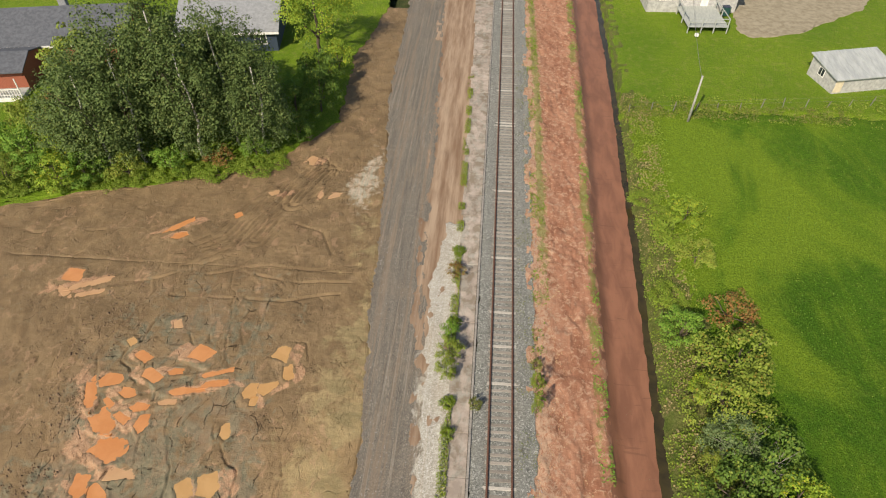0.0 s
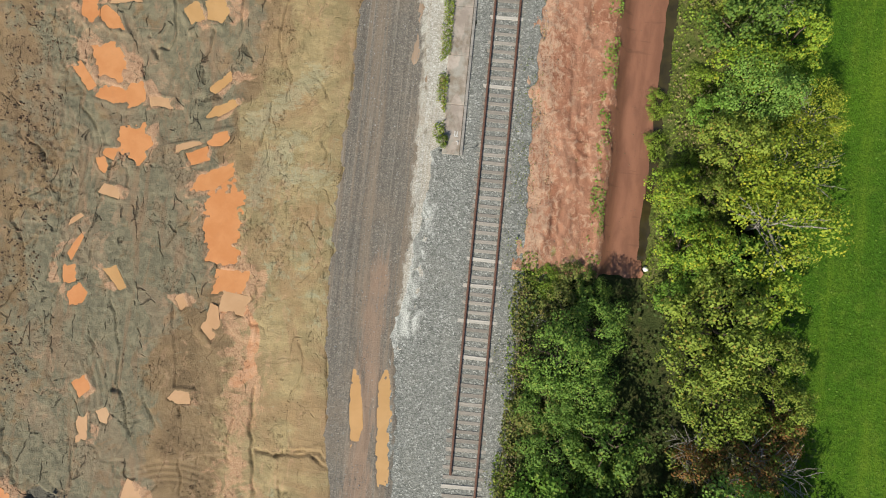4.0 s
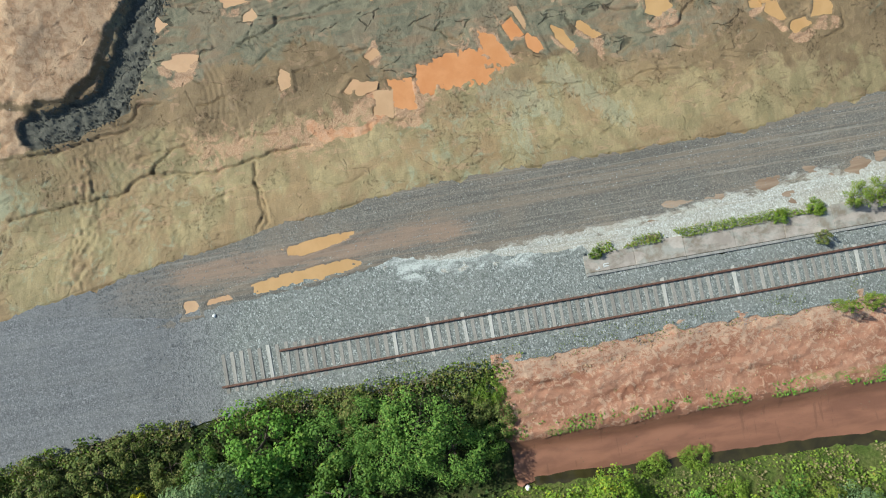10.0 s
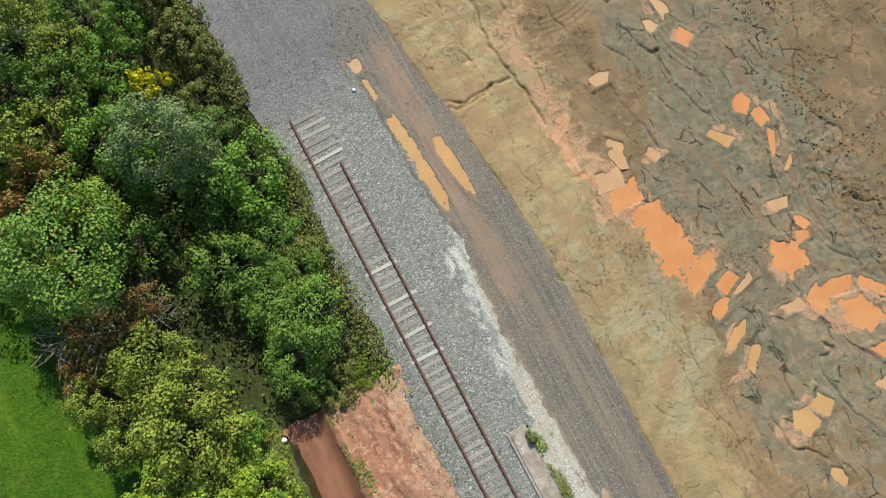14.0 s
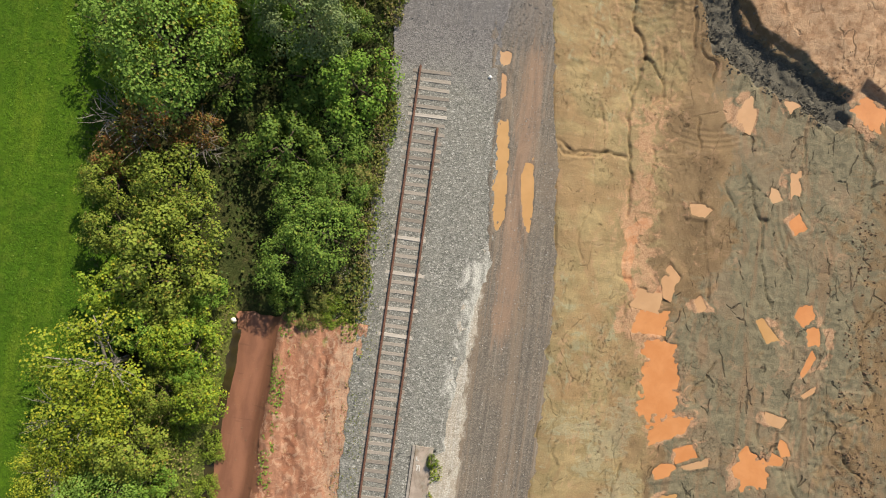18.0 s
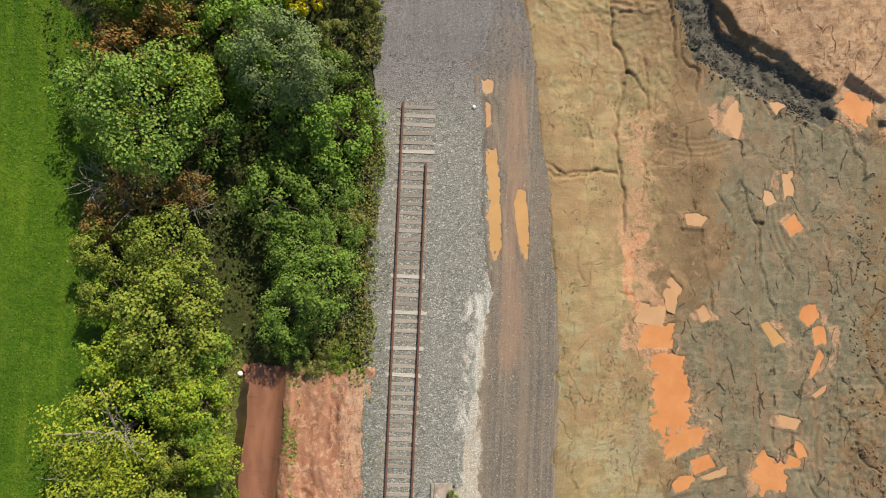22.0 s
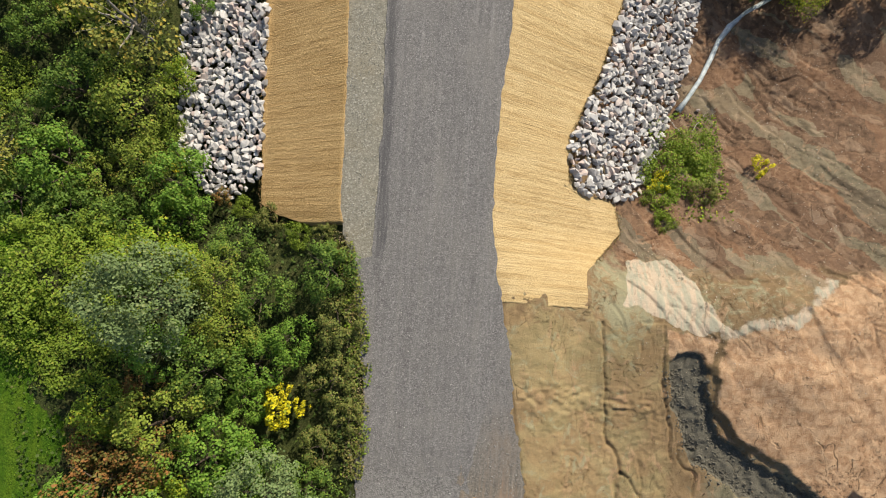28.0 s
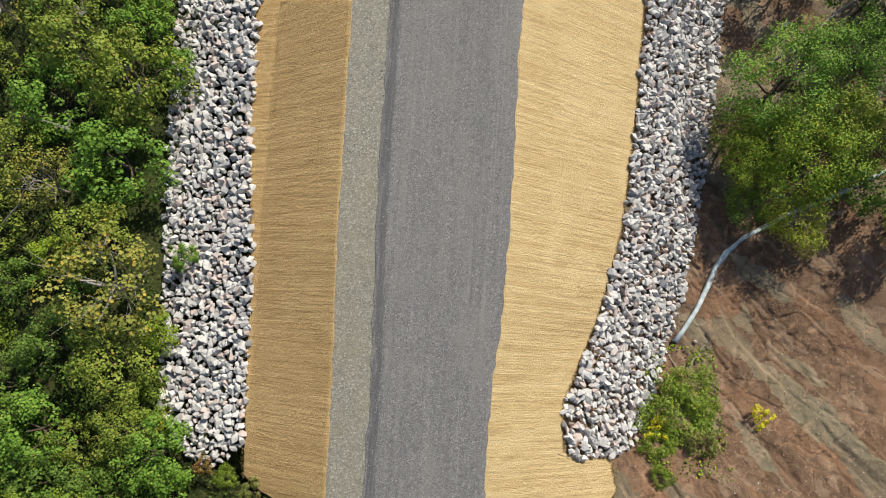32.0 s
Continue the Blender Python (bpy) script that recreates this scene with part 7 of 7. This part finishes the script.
up = [bm.verts.new((x, y, 1.65 + (y / 4.7) * 0.65 + t)) for t in (0.02, 0.12) for x, y in ((-0.3, -0.35), (7.9, -0.35), (7.9, 4.95), (-0.3, 4.95))]
for q in ((3, 2, 1, 0), (4, 5, 6, 7), (0, 1, 5, 4), (1, 2, 6, 5), (2, 3, 7, 6), (3, 0, 4, 7)):
    bm.faces.new([up[k] for k in q])
piece("roof", done(bm, "roof", M_TIN), shed, "streaked grey metal roof")
for k in range(9):
    bm = bmesh.new()
    vs = [bm.verts.new((x + 1.0 * k, y, 1.65 + (y / 4.7) * 0.65 + t)) for t in (0.12, 0.16) for x, y in ((-0.26, -0.35), (-0.2, -0.35), (-0.2, 4.95), (-0.26, 4.95))]
    for q in ((4, 5, 6, 7), (0, 1, 5, 4), (1, 2, 6, 5), (2, 3, 7, 6), (3, 0, 4, 7)):
        bm.faces.new([vs[j] for j in q])
    piece("roof_seam", done(bm, "roof_seam", M_TIN), shed)
piece("door", boxes("door", plain_mat("cream_door", (0.55, 0.46, 0.32), (0.66, 0.57, 0.42), 2, 0.7), [(0.05, 1.0, -0.05, -0.004, 0, 1.4)], 0.01), shed, "small cream door")
window_at(shed, -0.004, 2.6, 0.8, 0.9, 0.8, -90)

# pole, cable and fence
pole = thing("utility_pole", "short grey wooden utility pole leaning a little", "pole", at=pose(19.15, 58.9, 0, -3, 2, 0))
v, f = tube([(0, 0, -0.3), (0.02, 0, 2.5), (0, 0, 5.0)], [0.13, 0.11, 0.09], 10)
piece("post", mesh_of("post", v, f, M_POLE, True), pole)
piece("bracket", boxes("bracket", M_RAIL, [(-0.05, 0.05, 0.1, 0.22, 4.5, 4.7)]), pole, "rusty cable bracket")
v, f = tube([(19.3 + 4.0 * u, 59.1 + 26 * u, 4.7 + 1.0 * u - 2.2 * u * (1 - u)) for u in np.linspace(0, 1, 14)], [0.018] * 14, 5)
tagged(new("overhead_cable", mesh_of("overhead_cable", v, f, M_CABLE)), "thin overhead service cable to the house", "cable")
M_FENCE = plain_mat("old_fence_wood", (0.13, 0.125, 0.11), (0.22, 0.21, 0.19), 5, 0.9, (4, 4, 0.5))
fence = thing("fence", "old wire fence with grey leaning wooden posts", "fence")
for k in range(15):
    x = 13.2 + 2.4 * k
    y = 60.3 + 0.13 * (x - 13) + r.uniform(-0.2, 0.2)
    v, f = tube([(0, 0, -0.2), (0, 0, r.uniform(0.8, 1.2))], [0.05, 0.045], 7)
    piece("post", mesh_of("post", v, f, M_FENCE), fence, "", pose(x, y, float(land(x, y)), r.uniform(-8, 8), r.uniform(-9, 9)))
for z in (0.5, 0.95):
    v, f = tube([(13.2 + 2.4 * k, 60.3 + 0.13 * 2.4 * k, z) for k in range(15)], [0.006] * 15, 4)
    piece("wire", mesh_of("wire", v, f, M_FENCE), fence)
scatter("fence_weeds", "dry brown weeds along the fence line", "weeds", LEAF["brown"], 4500, area(12.5, 36, 59.3, 62.4, 0.42, 22), 0.14, 0.4, 51)
scatter("fence_grass", "pale dry grass along the fence line", "grass", LEAF["olive"], 5000, area(12.5, 44, 58.8, 64.0, 0.5, 23), 0.14, 0.3, 52)

# drainage hose down the far bank
pts = [(-17.9, -41.2), (-18.5, -42.1), (-19.4, -43.6), (-20.2, -45.4), (-20.7, -46.7), (-21.5, -47.9), (-22.6, -49.0), (-25.6, -50.9), (-29.0, -52.6), (-32.6, -54.7), (-37, -57)]
v, f = tube([(x, y, float(land(x, y)) + 0.14) for x, y in pts], [0.26, 0.16, 0.17, 0.19, 0.17, 0.24, 0.17, 0.15, 0.15, 0.15, 0.15], 10)
tagged(new("drain_hose", mesh_of("drain_hose", v, f, M_PIPE, True)), "flattened pale blue drainage hose lying on the clay", "hose")
# small white things left lying about
for x, y, s, text in ((-3.42, -13.3, 0.10, "white plastic jug lying on the ballast"), (9.75, 3.0, 0.17, "crumpled white plastic sheet at the ditch end"), (3.0, -16.9, 0.09, "white scrap of plastic in the weeds")):
    bm = bmesh.new()
    bmesh.ops.create_icosphere(bm, subdivisions=2, radius=s)
    for q in bm.verts:
        q.co *= 1 + 0.35 * (noise.noise(q.co * 9 + Vector((x, y, 0))))
        q.co.z *= 0.7
    tagged(piece("plastic_scrap", done(bm, "plastic_scrap", M_PAINT, smooth=True), None, "", pose(x, y, float(land(x, y)) + 0.08 + s * 0.6)), text, "litter")
# boulders and cut stumps on the far bank
for x, y, s in ((-25.9, -65.8, 0.75), (-21.5, -62.0, 0.5), (-16.6, -39.6, 0.35), (-19.3, -41.3, 0.4), (-17.5, -37.7, 0.3), (-14.2, -31.8, 0.35), (17.0, -35.0, 0.4), (17.2, -52, 0.45)):
    m = pose(x, y, float(land(x, y)) + s * 0.18, 10 * x, 7 * y, 40 * x) @ Matrix.Diagonal((s, s, s, 1))
    tagged(piece("boulder", STONES[int(abs(x)) % 10], None, "", m), "single pale boulder on the bank", "boulder", "boulders")
# fallen grey trunks and branches
for x0, y0, x1, y1, thick in ((-23.0, -57.2, -29.5, -58.6, 0.12), (-22.5, -60.5, -31, -68.0, 0.14), (-24.5, -52.6, -28.5, -50.8, 0.07), (-18.4, -39.2, -20.0, -41.2, 0.05), (-17.4, -40.3, -18.3, -38.2, 0.045),
                              (26.5, -52.5, 22.5, -51.5, 0.06), (27, -45, 24, -48, 0.06), (21.5, -57.5, 18.5, -54.0, 0.05), (25.5, -57, 22.5, -59, 0.06)):
    z0, z1 = float(land(x0, y0)), float(land(x1, y1))
    up = 4.4 if x0 > 0 else (3.4 if thick > 0.1 else 0.2)
    ob = thing("fallen_branch", "grey dead branch lying among the shrubs", "branch", "", "dead branches")
    lr = np.random.default_rng(int(abs(x0 * 31)))
    piece("stem", limb_mesh("stem", M_DEADWOOD, lr, (x0, y0, z0 + up * 0.6), (x1, y1, z1 + up), thick, thick * 0.3, 0.05, 6), ob)
    tw = twigs_mesh("twig_tangle", M_DEADWOOD, int(abs(y0 * 13)), 1.2 if thick > 0.1 else 0.5, 0.6, 7, 0.016)
    piece("twig_tangle", tw, ob, "", pose(x1, y1, z1 + up - 0.2))
